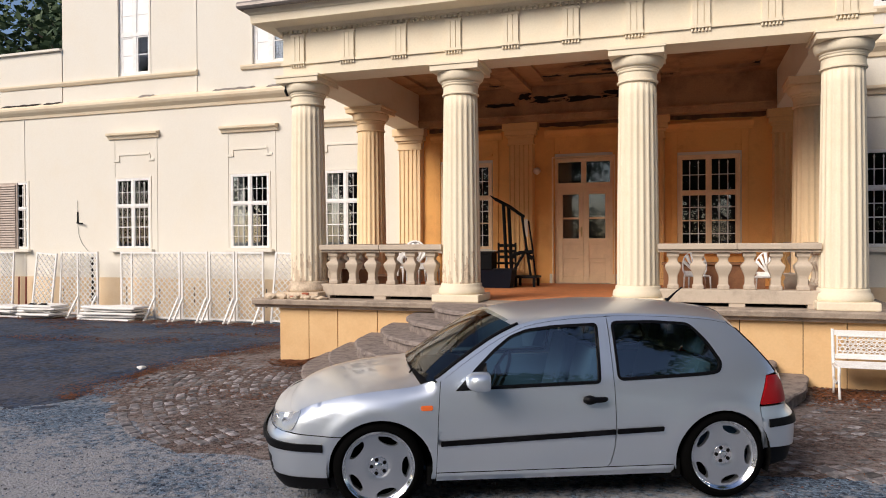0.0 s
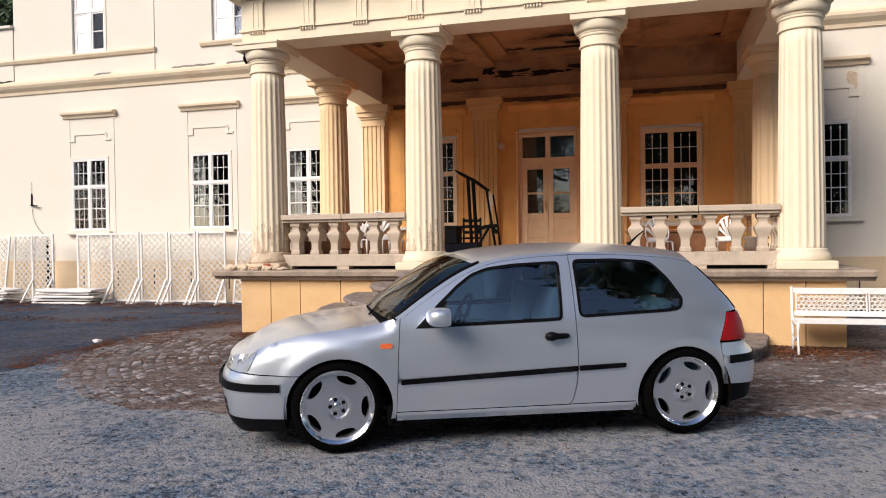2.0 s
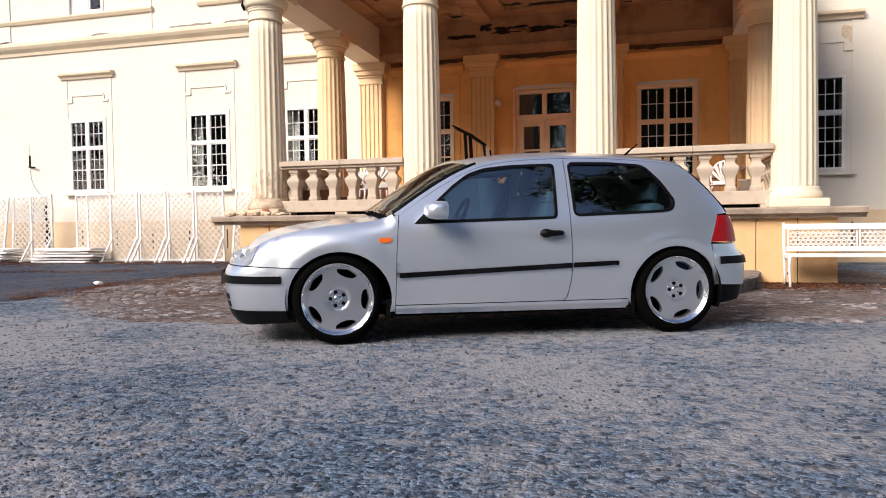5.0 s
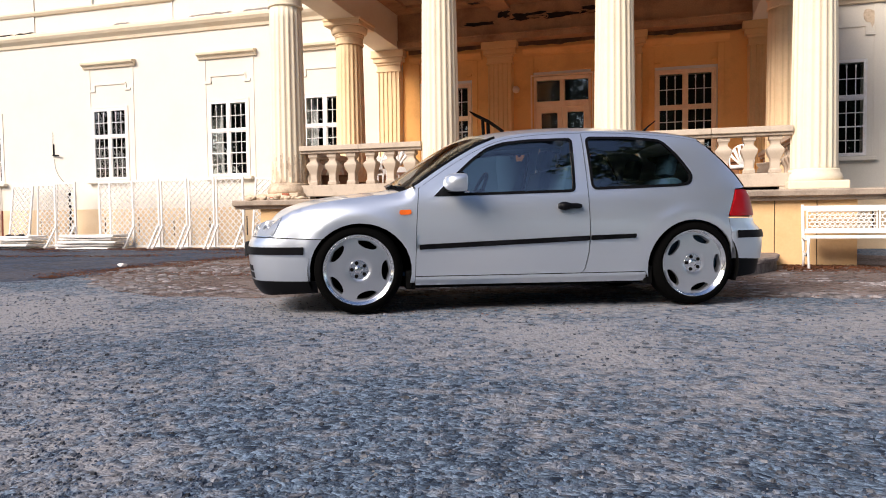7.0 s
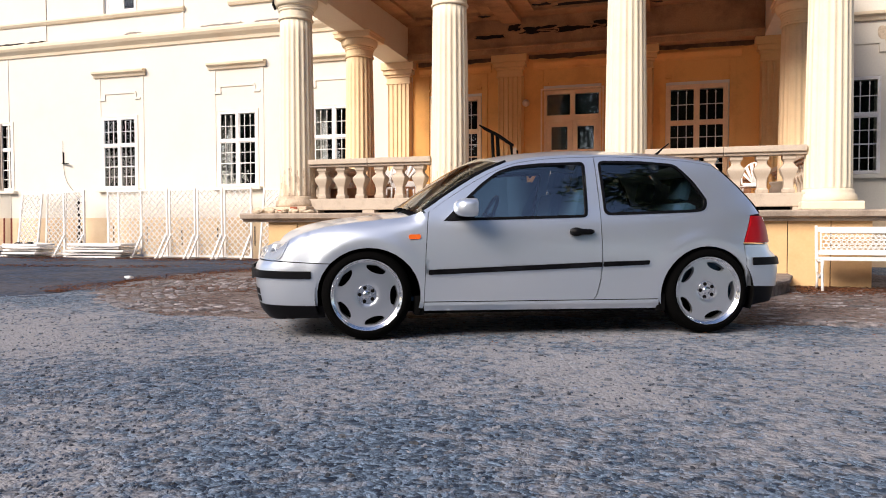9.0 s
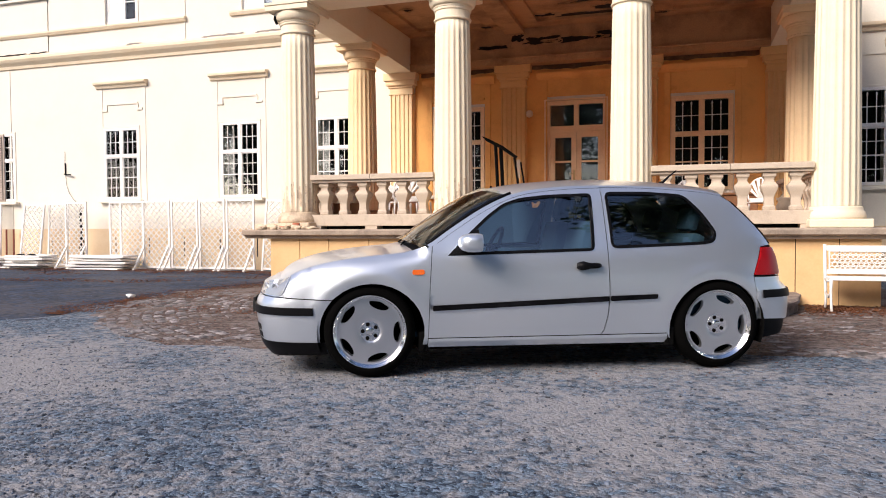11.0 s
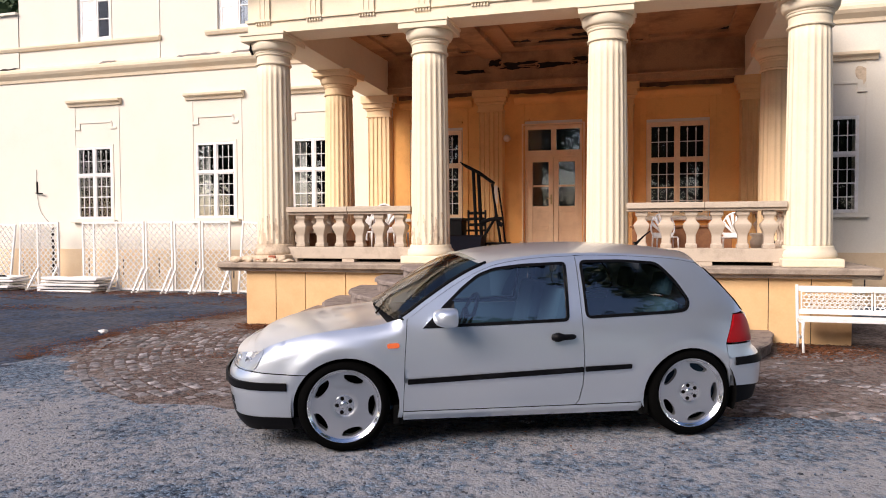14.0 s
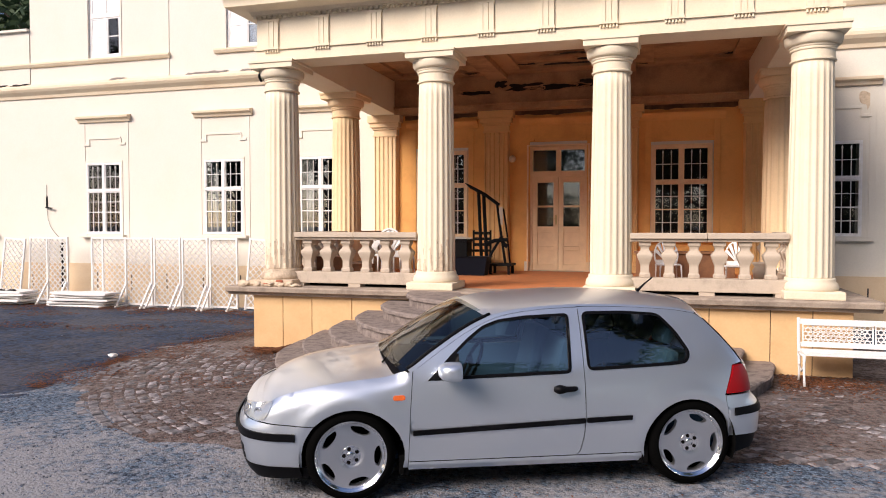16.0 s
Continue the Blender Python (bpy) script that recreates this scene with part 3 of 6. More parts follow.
tube(bm, [(E0 - g, FY, AZ + 1.03), (E0 - g, EF - g, AZ + 1.03), (E1 + g, EF - g, AZ + 1.03), (E1 + g, FY, AZ + 1.03)], 0.065, 10)
box(bm, E0 - 0.42, E1 + 0.42, EF - 0.42, FY, AZ + 1.0, AZ + 1.10)
part("gutter", bm, M_ROOF, ent, "dark sheet-metal gutter")

# portico ceiling with peeled, rotten patches
bays = [(E0 + 0.56, COLS[1] - 0.20), (COLS[1] + 0.20, COLS[2] - 0.20), (COLS[2] + 0.20, E1 - 0.56)]
yc0, yc1 = EF + 0.56, FY - 0.31
ceil = boxes((E0 + 0.50, E1 - 0.50, EF + 0.50, FY, CZ + 0.06, CZ + 0.15))
for xa, xb in bays:
    # raised border round each sunk field
    box(ceil, xa, xb, yc0, yc0 + 0.42, CZ, CZ + 0.06)
    box(ceil, xa, xb, yc1 - 0.42, yc1, CZ, CZ + 0.06)
    box(ceil, xa, xa + 0.34, yc0 + 0.42, yc1 - 0.42, CZ, CZ + 0.06)
    box(ceil, xb - 0.34, xb, yc0 + 0.42, yc1 - 0.42, CZ, CZ + 0.06)
tagged(part("ceiling", ceil, M_CEIL), "stained brown coffered portico ceiling with peeling plaster", kind="structure")


def blob(cx, cy, rx, ry, seed, n=40, lob=0.45):
    out = []
    for i in range(n):
        a = 2 * math.pi * i / n
        r = 1 + lob * noise.noise((math.cos(a) * 1.7 + seed * 3.1, math.sin(a) * 1.7, seed)) * 1.6 + 0.25 * noise.noise((math.cos(a) * 6, math.sin(a) * 6, seed + 9))
        out.append((cx + rx * r * math.cos(a), cy + ry * r * math.sin(a)))
    return out


rot = tagged(new("ceiling_damage"), "dark rotten laths where the ceiling plaster fell", "ceiling damage")
# hanging edges of fallen plaster on the ceiling (flat) and along the wall architrave (upright)
SCARS = [("flat", -1.15, 13.62, 0.85, 0.16), ("flat", -0.75, 12.75, 0.62, 0.13), ("flat", -0.55, 13.25, 0.42, 0.20), ("flat", -1.9, 13.45, 0.30, 0.12),
         ("flat", -3.95, 13.72, 0.26, 0.14), ("flat", -3.15, 13.75, 0.16, 0.10), ("flat", -4.4, 12.3, 0.10, 0.08), ("flat", 1.85, 13.6, 0.20, 0.13), ("flat", 0.2, 13.75, 0.25, 0.06),
         ("up", -3.15, 4.72, 0.42, 0.045), ("up", -2.15, 4.80, 0.42, 0.075), ("up", -1.45, 4.76, 0.55, 0.055), ("up", -0.72, 4.82, 0.40, 0.10), ("up", -2.62, 4.86, 0.16, 0.07)]
for k, (way, x, y, rx, ry) in enumerate(SCARS):
    low = CZ if min(abs(y - yc0), abs(y - yc1)) < 0.42 else CZ + 0.06
    put = (lambda px, py, d: (px, py, low - d)) if way == "flat" else (lambda px, py, d: (px, FY - 0.31 - d, py))
    bm = bmesh.new()
    lo = [bm.verts.new(put(px, py, 0.006)) for px, py in blob(x, y, rx, ry, k + 1, 64)]
    bm.faces.new(lo[::-1])
    part("bare_patch", bm, M_ROT_AND_SHADE, rot)
    bm = bmesh.new()
    ring = blob(x, y, rx * 1.03, ry * 1.10, k + 1, 64)
    tube(bm, [put(px, py, 0.010 + 0.018 * abs(noise.noise((px * 4, py * 4, k)))) for px, py in ring], [0.010 + 0.012 * abs(noise.noise((px * 7, py * 7, k + 3))) for px, py in ring], 5, closed=True)
    part("plaster_edge", bm, M_CEIL, rot)
# dark band at the wall's head, under the architrave: soot plus shade in the colour
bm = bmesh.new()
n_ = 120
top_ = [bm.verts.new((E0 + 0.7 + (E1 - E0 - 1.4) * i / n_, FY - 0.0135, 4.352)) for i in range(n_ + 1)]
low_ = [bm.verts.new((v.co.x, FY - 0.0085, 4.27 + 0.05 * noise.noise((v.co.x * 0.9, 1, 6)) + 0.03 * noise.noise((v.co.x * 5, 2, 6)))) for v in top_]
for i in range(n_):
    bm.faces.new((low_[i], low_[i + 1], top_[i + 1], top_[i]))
part("head_strip", bm, material("soot_and_shade_plaster", (0.10, 0.053, 0.026), 0.95, spots=(0.30, 0.16, 0.07), scale=2.2, amount=0.7, grain=40, bump=0.2), wall)

# balustrades
M_BAL = M_STONE


def baluster():
    bm = bmesh.new()
    prof = [(0.075, 0.0), (0.075, 0.05), (0.06, 0.065), (0.058, 0.16), (0.064, 0.19), (0.095, 0.265), (0.105, 0.30), (0.105, 0.325), (0.062, 0.375), (0.056, 0.40), (0.066, 0.43), (0.082, 0.445), (0.082, 0.50)]
    rings = []
    for r, z in prof:
        rings.append([bm.verts.new((r * i, r * j, z)) for i, j in ((-1, -1), (1, -1), (1, 1), (-1, 1))])
    for p, q in zip(rings, rings[1:]):
        for i in range(4):
            bm.faces.new((p[i], p[(i + 1) % 4], q[(i + 1) % 4], q[i]))
    bm.faces.new(rings[0][::-1])
    bm.faces.new(rings[-1])
    bmesh.ops.bevel(bm, geom=list(bm.edges), offset=0.006, segments=1, affect="EDGES")
    return mesh_of("baluster", bm, M_BAL)


BAL = baluster()


def balustrade(a, b, y, along="x"):
    ob = empty("balustrade", pose(0, 0, DECK), "weathered pale stone balustrade between portico columns", "balustrade", "portico balustrades")
    def bx(o0, o1, z0, z1, bev=0.012):
        if along == "x":
            return boxes((a, b, y + o0, y + o1, z0, z1), bev=bev)
        return boxes((y + o0, y + o1, a, b, z0, z1), bev=bev)
    part("bottom_rail", bx(-0.13, 0.13, 0.05, 0.23), M_BAL, ob)
    mid = (a + b) / 2
    if along == "x":
        for p, q in ((a + 0.02, a + 0.16), (mid - 0.1, mid + 0.1), (b - 0.16, b - 0.02)):
            part("foot_block", boxes((p, q, y - 0.12, y + 0.12, 0, 0.05)), M_BAL, ob)
        # dark strip added behind the foot slots, giving their shade as colour
        part("inner_kerb", boxes((a, b, y + 0.09, y + 0.128, 0.003, 0.052)), M_ROT_AND_SHADE, ob)
        for p, q in ((a, mid - 0.002), (mid + 0.002, b)):
            part("handrail", boxes((p, q, y - 0.12, y + 0.12, 0.73, 0.77), (p, q, y - 0.16, y + 0.16, 0.77, 0.85), bev=0.01), M_BAL, ob)
    else:
        part("foot_block", boxes((y - 0.12, y + 0.12, a, b, 0, 0.05)), M_BAL, ob)
        part("handrail", boxes((y - 0.12, y + 0.12, a, b, 0.73, 0.77), (y - 0.16, y + 0.16, a, b, 0.77, 0.85), bev=0.01), M_BAL, ob)
    n = 6
    for i in range(n):
        c = a + (b - a) * (0.098 + 0.1605 * i)
        o = new("baluster", BAL)
        o.parent = ob
        o.matrix_basis = pose(c, y, 0.23) if along == "x" else pose(y, c, 0.23)
    return ob


balustrade(COLS[0] + 0.27, COLS[1] - 0.27, GY)
balustrade(COLS[2] + 0.27, COLS[3] - 0.27, GY)
for x in (COLS[0], COLS[3]):
    balustrade(GY + 0.30, 12.15 - 0.30, x, along="y")
    balustrade(12.15 + 0.30, FY - 0.2, x, along="y")

# round steps
steps = tagged(new("front_steps"), "round weathered stone steps up to the portico", kind="structure")
SC = (-1.39, 9.36)
for k in range(6):
    r = 3.36 - 0.36 * k
    z0, z1 = DECK * k / 6 - (0.1 if k == 0 else 0), DECK * (k + 1) / 6 - 0.004 * (k == 5)
    bm = bmesh.new()
    n = 64
    prof = [(r - 0.02, z0), (r - 0.02, z1 - 0.06), (r + 0.012, z1 - 0.05), (r + 0.012, z1 - 0.015), (r - 0.01, z1), (max(r - 0.75, 0.2), z1)]
    lathe(bm, prof, n, SC, a0=math.pi, a1=2 * math.pi, cap=False, flute=lambda a, q: 1 + 0.004 * math.sin(a * 23 + q))
    part("step", bm, M_STEP, steps)

# front door
door = empty("door_1", pose(DOOR[0], FY + 0.09, DECK), "cream panelled double door with glazed tops and a transom light", "", kind="structure")
w, h = DOOR[3], DOOR[2] - DOOR[1]
f = 0.08
zt = 1.98
bm = boxes((-w / 2, -w / 2 + f, -0.06, 0.06, 0, h), (w / 2 - f, w / 2, -0.06, 0.06, 0, h), (-w / 2 + f, w / 2 - f, -0.06, 0.06, h - f, h), (-w / 2 + f, w / 2 - f, -0.07, 0.06, zt, zt + 0.12), (-0.05, 0.05, -0.06, 0.06, zt + 0.12, h - f), bev=0.006)
part("door_frame", bm, M_CREAMPAINT_BOUNCE, door)
for s in (-1, 1):
    xa, xb = (0.003, w / 2 - f) if s > 0 else (-w / 2 + f, -0.003)
    st = 0.10
    bm = boxes((xa, xa + st, -0.04, 0.01, 0.01, zt), (xb - st, xb, -0.04, 0.01, 0.01, zt), (xa + st, xb - st, -0.04, 0.01, 0.01, 0.14), (xa + st, xb - st, -0.04, 0.01, 0.44, 0.52), (xa + st, xb - st, -0.04, 0.01, 0.82, 0.94), (xa + st, xb - st, -0.04, 0.01, zt - 0.12, zt), (xa + st, xb - st, -0.035, 0.0, 1.34, 1.38), (xa + st, xb - st, -0.015, 0.0, 0.14, 0.44), (xa + st, xb - st, -0.015, 0.0, 0.52, 0.82), bev=0.004)
    leaf = part("door_leaf", bm, M_CREAMPAINT_BOUNCE, door)
    pane = part("pane", boxes((xa + st, xb - st, -0.020, -0.016, 0.94, zt - 0.12)), M_PANE, leaf)
    pane.visible_shadow = False
    ya, yb = (0.05, w / 2 - f) if s > 0 else (-w / 2 + f, -0.05)
    pane = part("transom_pane", boxes((ya, yb, -0.010, -0.006, zt + 0.12, h - f)), M_PANE, door)
    pane.visible_shadow = False
bm = boxes((-0.06, -0.03, -0.055, -0.04, 0.98, 1.18))
tube(bm, [(-0.045, -0.04, 1.10), (-0.045, -0.09, 1.10), (-0.14, -0.09, 1.10)], 0.01, 8)
part("door_handle", bm, plain("brass", (0.5, 0.36, 0.16), 0.35, 1.0), door, "brass lever handle")
part("surround", boxes((-w / 2 - 0.03, -w / 2 + 0.002, -0.145, -0.0, 0, h), (w / 2 - 0.002, w / 2 + 0.03, -0.145, 0, 0, h), (-w / 2 - 0.03, w / 2 + 0.03, -0.147, 0, h, h + 0.03), bev=0.006), M_CREAMPAINT_BOUNCE, door)
# flat hoods over the portico openings
for x in (0.99, -3.99, DOOR[0]):
    bm = bmesh.new()
    moulding(bm, [(-0.01, 4.04), (0.035, 4.045), (0.05, 4.09), (0.10, 4.15), (0.11, 4.185), (-0.01, 4.20)], x - 0.81, x + 0.81, FY)
    part("hood", bm, M_WALL_IN, wall)
    bm = bmesh.new()
    for s in (-1, 1):
        box(bm, x + s * 0.655 - 0.06, x + s * 0.655 + 0.06, FY - 0.026, FY + 0.01, DECK + 0.2, 4.04, bev=0.006)
        box(bm, x + s * 0.54 - 0.06, x + s * 0.54 + 0.05, FY - 0.045, FY + 0.01, 3.70, 3.755, bev=0.012)
    part("side_strip", bm, M_WALL_IN, wall)
# ochre wash of the wall under the portico
bm = wall_with_holes(bmesh.new(), E0 + 0.56, E1 - 0.56, DECK, 4.60, FY - 0.006, FY + 0.002,
                     [(h_[0] - 0.09, h_[1] + 0.09, h_[2] - 0.1, h_[3] + 0.09) for h_ in (hole(WINDOWS[5]), hole(WINDOWS[6]), (DOOR[0] - DOOR[3] / 2, DOOR[0] + DOOR[3] / 2, DOOR[1], DOOR[2]))])
part("portico_wash", bm, M_WALL_IN, wall)

# ---- ground ----
def gravel_material(name, dark, mid, dust, dust_amount, cell=34.0, lane=None):
    m = bpy.data.materials.new(name)
    m.use_nodes = True
    n, l = m.node_tree.nodes, m.node_tree.links
    b = n["Principled BSDF"]
    b.inputs["Roughness"].default_value = 0.85
    b.inputs["Specular IOR Level"].default_value = 0.3
    tc = n.new("ShaderNodeTexCoord")
    vo, vs = n.new("ShaderNodeTexVoronoi"), n.new("ShaderNodeTexVoronoi")
    vo.inputs["Scale"].default_value, vs.inputs["Scale"].default_value = cell, cell * 2.6
    warp = n.new("ShaderNodeTexNoise")
    warp.inputs["Scale"].default_value = 9
    wm = n.new("ShaderNodeMix")
    wm.data_type, wm.inputs["Factor"].default_value = "RGBA", 0.06
    l.new(tc.outputs["Object"], wm.inputs["A"])
    l.new(tc.outputs["Object"], warp.inputs["Vector"])
    l.new(warp.outputs["Color"], wm.inputs["B"])
    for v in (vo, vs):
        l.new(wm.outputs["Result"], v.inputs["Vector"])
    sep = n.new("ShaderNodeSeparateColor")
    l.new(vo.outputs["Color"], sep.inputs["Color"])
    stone = n.new("ShaderNodeMix")
    stone.data_type = "RGBA"
    stone.inputs["A"].default_value, stone.inputs["B"].default_value = (*dark, 1), (*mid, 1)
    l.new(sep.outputs["Red"], stone.inputs["Factor"])
    sep2 = n.new("ShaderNodeSeparateColor")
    l.new(vs.outputs["Color"], sep2.inputs["Color"])
    hs = n.new("ShaderNodeHueSaturation")
    mr = n.new("ShaderNodeMapRange")
    mr.inputs["To Min"].default_value, mr.inputs["To Max"].default_value = 0.55, 1.45
    l.new(sep2.outputs["Green"], mr.inputs["Value"])
    l.new(mr.outputs["Result"], hs.inputs["Value"])
    l.new(stone.outputs["Result"], hs.inputs["Color"])
    d1, d2 = n.new("ShaderNodeTexNoise"), n.new("ShaderNodeTexNoise")
    d1.inputs["Scale"].default_value, d1.inputs["Detail"].default_value, d1.inputs["Roughness"].default_value = 0.55, 9, 0.68
    d2.inputs["Scale"].default_value, d2.inputs["Detail"].default_value = 13, 5
    for d in (d1, d2):
        l.new(tc.outputs["Object"], d.inputs["Vector"])
    ad = n.new("ShaderNodeMath")
    ad.operation = "MULTIPLY_ADD"
    ad.inputs[1].default_value, ad.inputs[2].default_value = 0.62, 0.0
    l.new(d2.outputs["Fac"], ad.inputs[0])
    su = n.new("ShaderNodeMath")
    l.new(d1.outputs["Fac"], su.inputs[0])
    l.new(ad.outputs[0], su.inputs[1])
    dr = n.new("ShaderNodeMapRange")
    dr.inputs["From Min"].default_value, dr.inputs["From Max"].default_value = 0.74, 0.92
    dr.inputs["To Max"].default_value = dust_amount
    if lane:
        # a dusty wheel-worn lane lies beyond the loose gravel
        xyz, ln, ad2 = n.new("ShaderNodeSeparateXYZ"), n.new("ShaderNodeMapRange"), n.new("ShaderNodeMath")
        ln.interpolation_type = "SMOOTHSTEP"
        ln.inputs["From Min"].default_value, ln.inputs["From Max"].default_value = lane
        ln.inputs["To Min"].default_value, ln.inputs["To Max"].default_value = -0.045, 0.065
        l.new(tc.outputs["Object"], xyz.inputs["Vector"])
        l.new(xyz.outputs["Y"], ln.inputs["Value"])
        l.new(su.outputs[0], ad2.inputs[0])
        far, both = n.new("ShaderNodeMapRange"), n.new("ShaderNodeMath")
        far.interpolation_type = "SMOOTHSTEP"
        far.inputs["From Min"].default_value, far.inputs["From Max"].default_value = 4.2, 5.6
        far.inputs["To Max"].default_value = -0.12
        l.new(xyz.outputs["Y"], far.inputs["Value"])
        l.new(ln.outputs["Result"], both.inputs[0])
        l.new(far.outputs["Result"], both.inputs[1])
        l.new(both.outputs[0], ad2.inputs[1])
        l.new(ad2.outputs[0], dr.inputs["Value"])
    else:
        l.new(su.outputs[0], dr.inputs["Value"])
    mx = n.new("ShaderNodeMix")
    mx.data_type = "RGBA"
    mx.inputs["B"].default_value = (*dust, 1)
    l.new(dr.outputs["Result"], mx.inputs["Factor"])
    l.new(hs.outputs["Color"], mx.inputs["A"])
    l.new(mx.outputs["Result"], b.inputs["Base Color"])
    bp, bp2 = n.new("ShaderNodeBump"), n.new("ShaderNodeBump")
    bp.inputs["Strength"].default_value, bp.inputs["Distance"].default_value = 0.9, 0.012
    bp.invert = True
    bp2.inputs["Strength"].default_value, bp2.inputs["Distance"].default_value = 0.7, 0.006
    bp2.invert = True
    l.new(vo.outputs["Distance"], bp.inputs["Height"])
    l.new(vs.outputs["Distance"], bp2.inputs["Height"])
    l.new(bp.outputs["Normal"], bp2.inputs["Normal"])
    l.new(bp2.outputs["Normal"], b.inputs["Normal"])
    return m


M_GROUND = gravel_material("gravel_ground", (0.006, 0.016, 0.036), (0.155, 0.215, 0.29), (0.31, 0.303, 0.31), 0.85, cell=44, lane=(1.4, 3.0))
M_DRIVE = gravel_material("dark_drive", (0.002, 0.006, 0.018), (0.016, 0.040, 0.092), (0.095, 0.088, 0.092), 0.55, cell=11)
M_APRON = gravel_material("apron_earth", (0.026, 0.017, 0.014), (0.145, 0.10, 0.085), (0.28, 0.24, 0.225), 0.6)
M_SETT = material("granite_sett", (0.105, 0.098, 0.103), 0.75, spots=(0.40, 0.36, 0.355), scale=9, amount=0.75, grain=70, bump=0.4, random_tint=0.7)
M_STONES = material("gravel_stones", (0.06, 0.085, 0.13), 0.8, spots=(0.20, 0.195, 0.195), scale=14, amount=0.9, grain=90, bump=0.2)
M_LEAF = material("dry_leaves", (0.19, 0.068, 0.024), 0.85, spots=(0.05, 0.020, 0.010), scale=14, amount=0.8, grain=60, bump=0.2)


def height(x, y):
    return 0.012 * noise.noise((x * 0.35, y * 0.35, 0)) + 0.006 * noise.noise((x * 1.3, y * 1.3, 4))


bm = bmesh.new()
xs = [-2000, -60, -30] + [-20 + 0.4 * i for i in range(76)] + [14, 30, 60, 2000]
ys = [-2000, -60, -24, -8] + [-2 + 0.4 * i for i in range(43)] + [16, 30, 60, 2000]
grid = [[bm.verts.new((x, y, height(x, y) - 0.010 if -20 < x < 11 and -2 < y < 15 else -0.01)) for x in xs] for y in ys]
for p, q in zip(grid, grid[1:]):
    for i in range(len(p) - 1):
        bm.faces.new((p[i], p[i + 1], q[i + 1], q[i]))
tagged(part("ground", bm, M_GROUND, smooth=True), "blue-grey gravel forecourt with pale dusty patches", kind="structure")


def sheet(name, inside_of, x0, x1, y0, y1, step, lift, mat, label):
    """A thin overlay that follows the ground; inside_of(x, y) > 0 where it lies, thinning out at its edge."""
    bm = bmesh.new()
    nx, ny = int((x1 - x0) / step), int((y1 - y0) / step)
    vv = {}
    for j in range(ny + 1):
        for i in range(nx + 1):
            x, y = x0 + i * step, y0 + j * step
            d = inside_of(x, y) + 0.5 * noise.noise((x * 0.9, y * 0.9, 7)) + 0.3 * noise.noise((x * 4, y * 4, 2))
            vv[i, j] = (bm.verts.new((x, y, height(x, y) - 0.010 + min(lift, d * 0.05))), d)
    for j in range(ny):
        for i in range(nx):
            c = [vv[i, j], vv[i + 1, j], vv[i + 1, j + 1], vv[i, j + 1]]
            if any(q[1] > -0.05 for q in c):
                bm.faces.new([q[0] for q in c])
    bmesh.ops.delete(bm, geom=[v for v in bm.verts if not v.link_faces], context="VERTS")
    return tagged(part(name, bm, mat, smooth=True), label, kind="structure")


APRON = (-1.4, 9.4)


def edge_line(y):
    """Where the drive meets the cobbled apron."""
    return spline_x([(3.0, -4.6), (5.0, -6.2), (6.3, -6.75), (8.2, -7.0), (10.8, -6.7), (14.5, -6.2)], y)


def spline_x(tab, y):
    return float(np.interp(y, [p[0] for p in tab], [p[1] for p in tab]))


sheet("road", lambda x, y: min(edge_line(y) - x, y - (5.6 + 0.06 * (-7 - x)), 13.3 - y), -19, -5.5, 5, 13.6, 0.15, 0.008, M_DRIVE, "dark blue-grey drive of fine gravel")
def apron_reach(x, y):
    """Radius to which the setts show; gravel has washed over the side towards the forecourt."""
    a = math.degrees(math.atan2(y - APRON[1], x - APRON[0]))
    return 5.65 - 1.6 * math.exp(-((a + 80) / 32) ** 2)


sheet("pavement", lambda x, y: 1.4 * min(apron_reach(x, y) - math.hypot(x - APRON[0], y - APRON[1]), 13 - y, x - edge_line(y)), -7.4, 4.8, 3.4, 12.9, 0.12, 0.008, M_APRON, "earthy apron of old granite setts round the steps")

# loose stones on the gravel
random.seed(11)
verts, faces = [], []


def pebble(x, y, r, flat=0.6):
    o = len(verts)
    z = height(x, y) - 0.010
    a0 = random.random() * 6.28
    k = 5
    rr = [r * random.uniform(0.7, 1.25) for _ in range(k)]
    st = random.uniform(0.7, 1.4)
    for i in range(k):
        a = a0 + 2 * math.pi * i / k
        verts.append((x + rr[i] * st * math.cos(a), y + rr[i] * math.sin(a), z - 0.3 * r))
    for i in range(k):
        a = a0 + 0.3 + 2 * math.pi * i / k
        verts.append((x + 0.62 * rr[i] * st * math.cos(a), y + 0.62 * rr[i] * math.sin(a), z + flat * r * random.uniform(0.7, 1.1)))
    for i in range(k):
        j = (i + 1) % k
        faces.append((o + i, o + j, o + k + j, o + k + i))
    faces.append(tuple(o + k + i for i in range(k)))


for i in range(15000):
    y = -0.2 + 4.6 * random.random() ** 1.5
    hw = 0.75 * (y + 1.2) + 0.4
    x = 0.1 - 0.27 * (y + 1) + random.uniform(-hw, hw)
    if noise.noise((x * 0.8, y * 0.8, 3)) < -0.25 and random.random() < 0.6:
        continue
    pebble(x, y, random.choice((0.004, 0.005, 0.006, 0.007, 0.008, 0.010)) * random.uniform(0.8, 1.25))
for i in range(420):
    y = 0.1 + 4.5 * random.random()
    hw = 0.75 * (y + 1.2) + 0.4
    pebble(0.1 - 0.27 * (y + 1) + random.uniform(-hw, hw), y, random.uniform(0.011, 0.022), 0.45)
for i in range(2500):
    pebble(random.uniform(-14, -5), random.uniform(4, 13), random.uniform(0.008, 0.018), 0.5)
me = bpy.data.meshes.new("gravel")
me.from_pydata(verts, [], faces)
me.materials.append(M_STONES)
st = new("gravel", me)
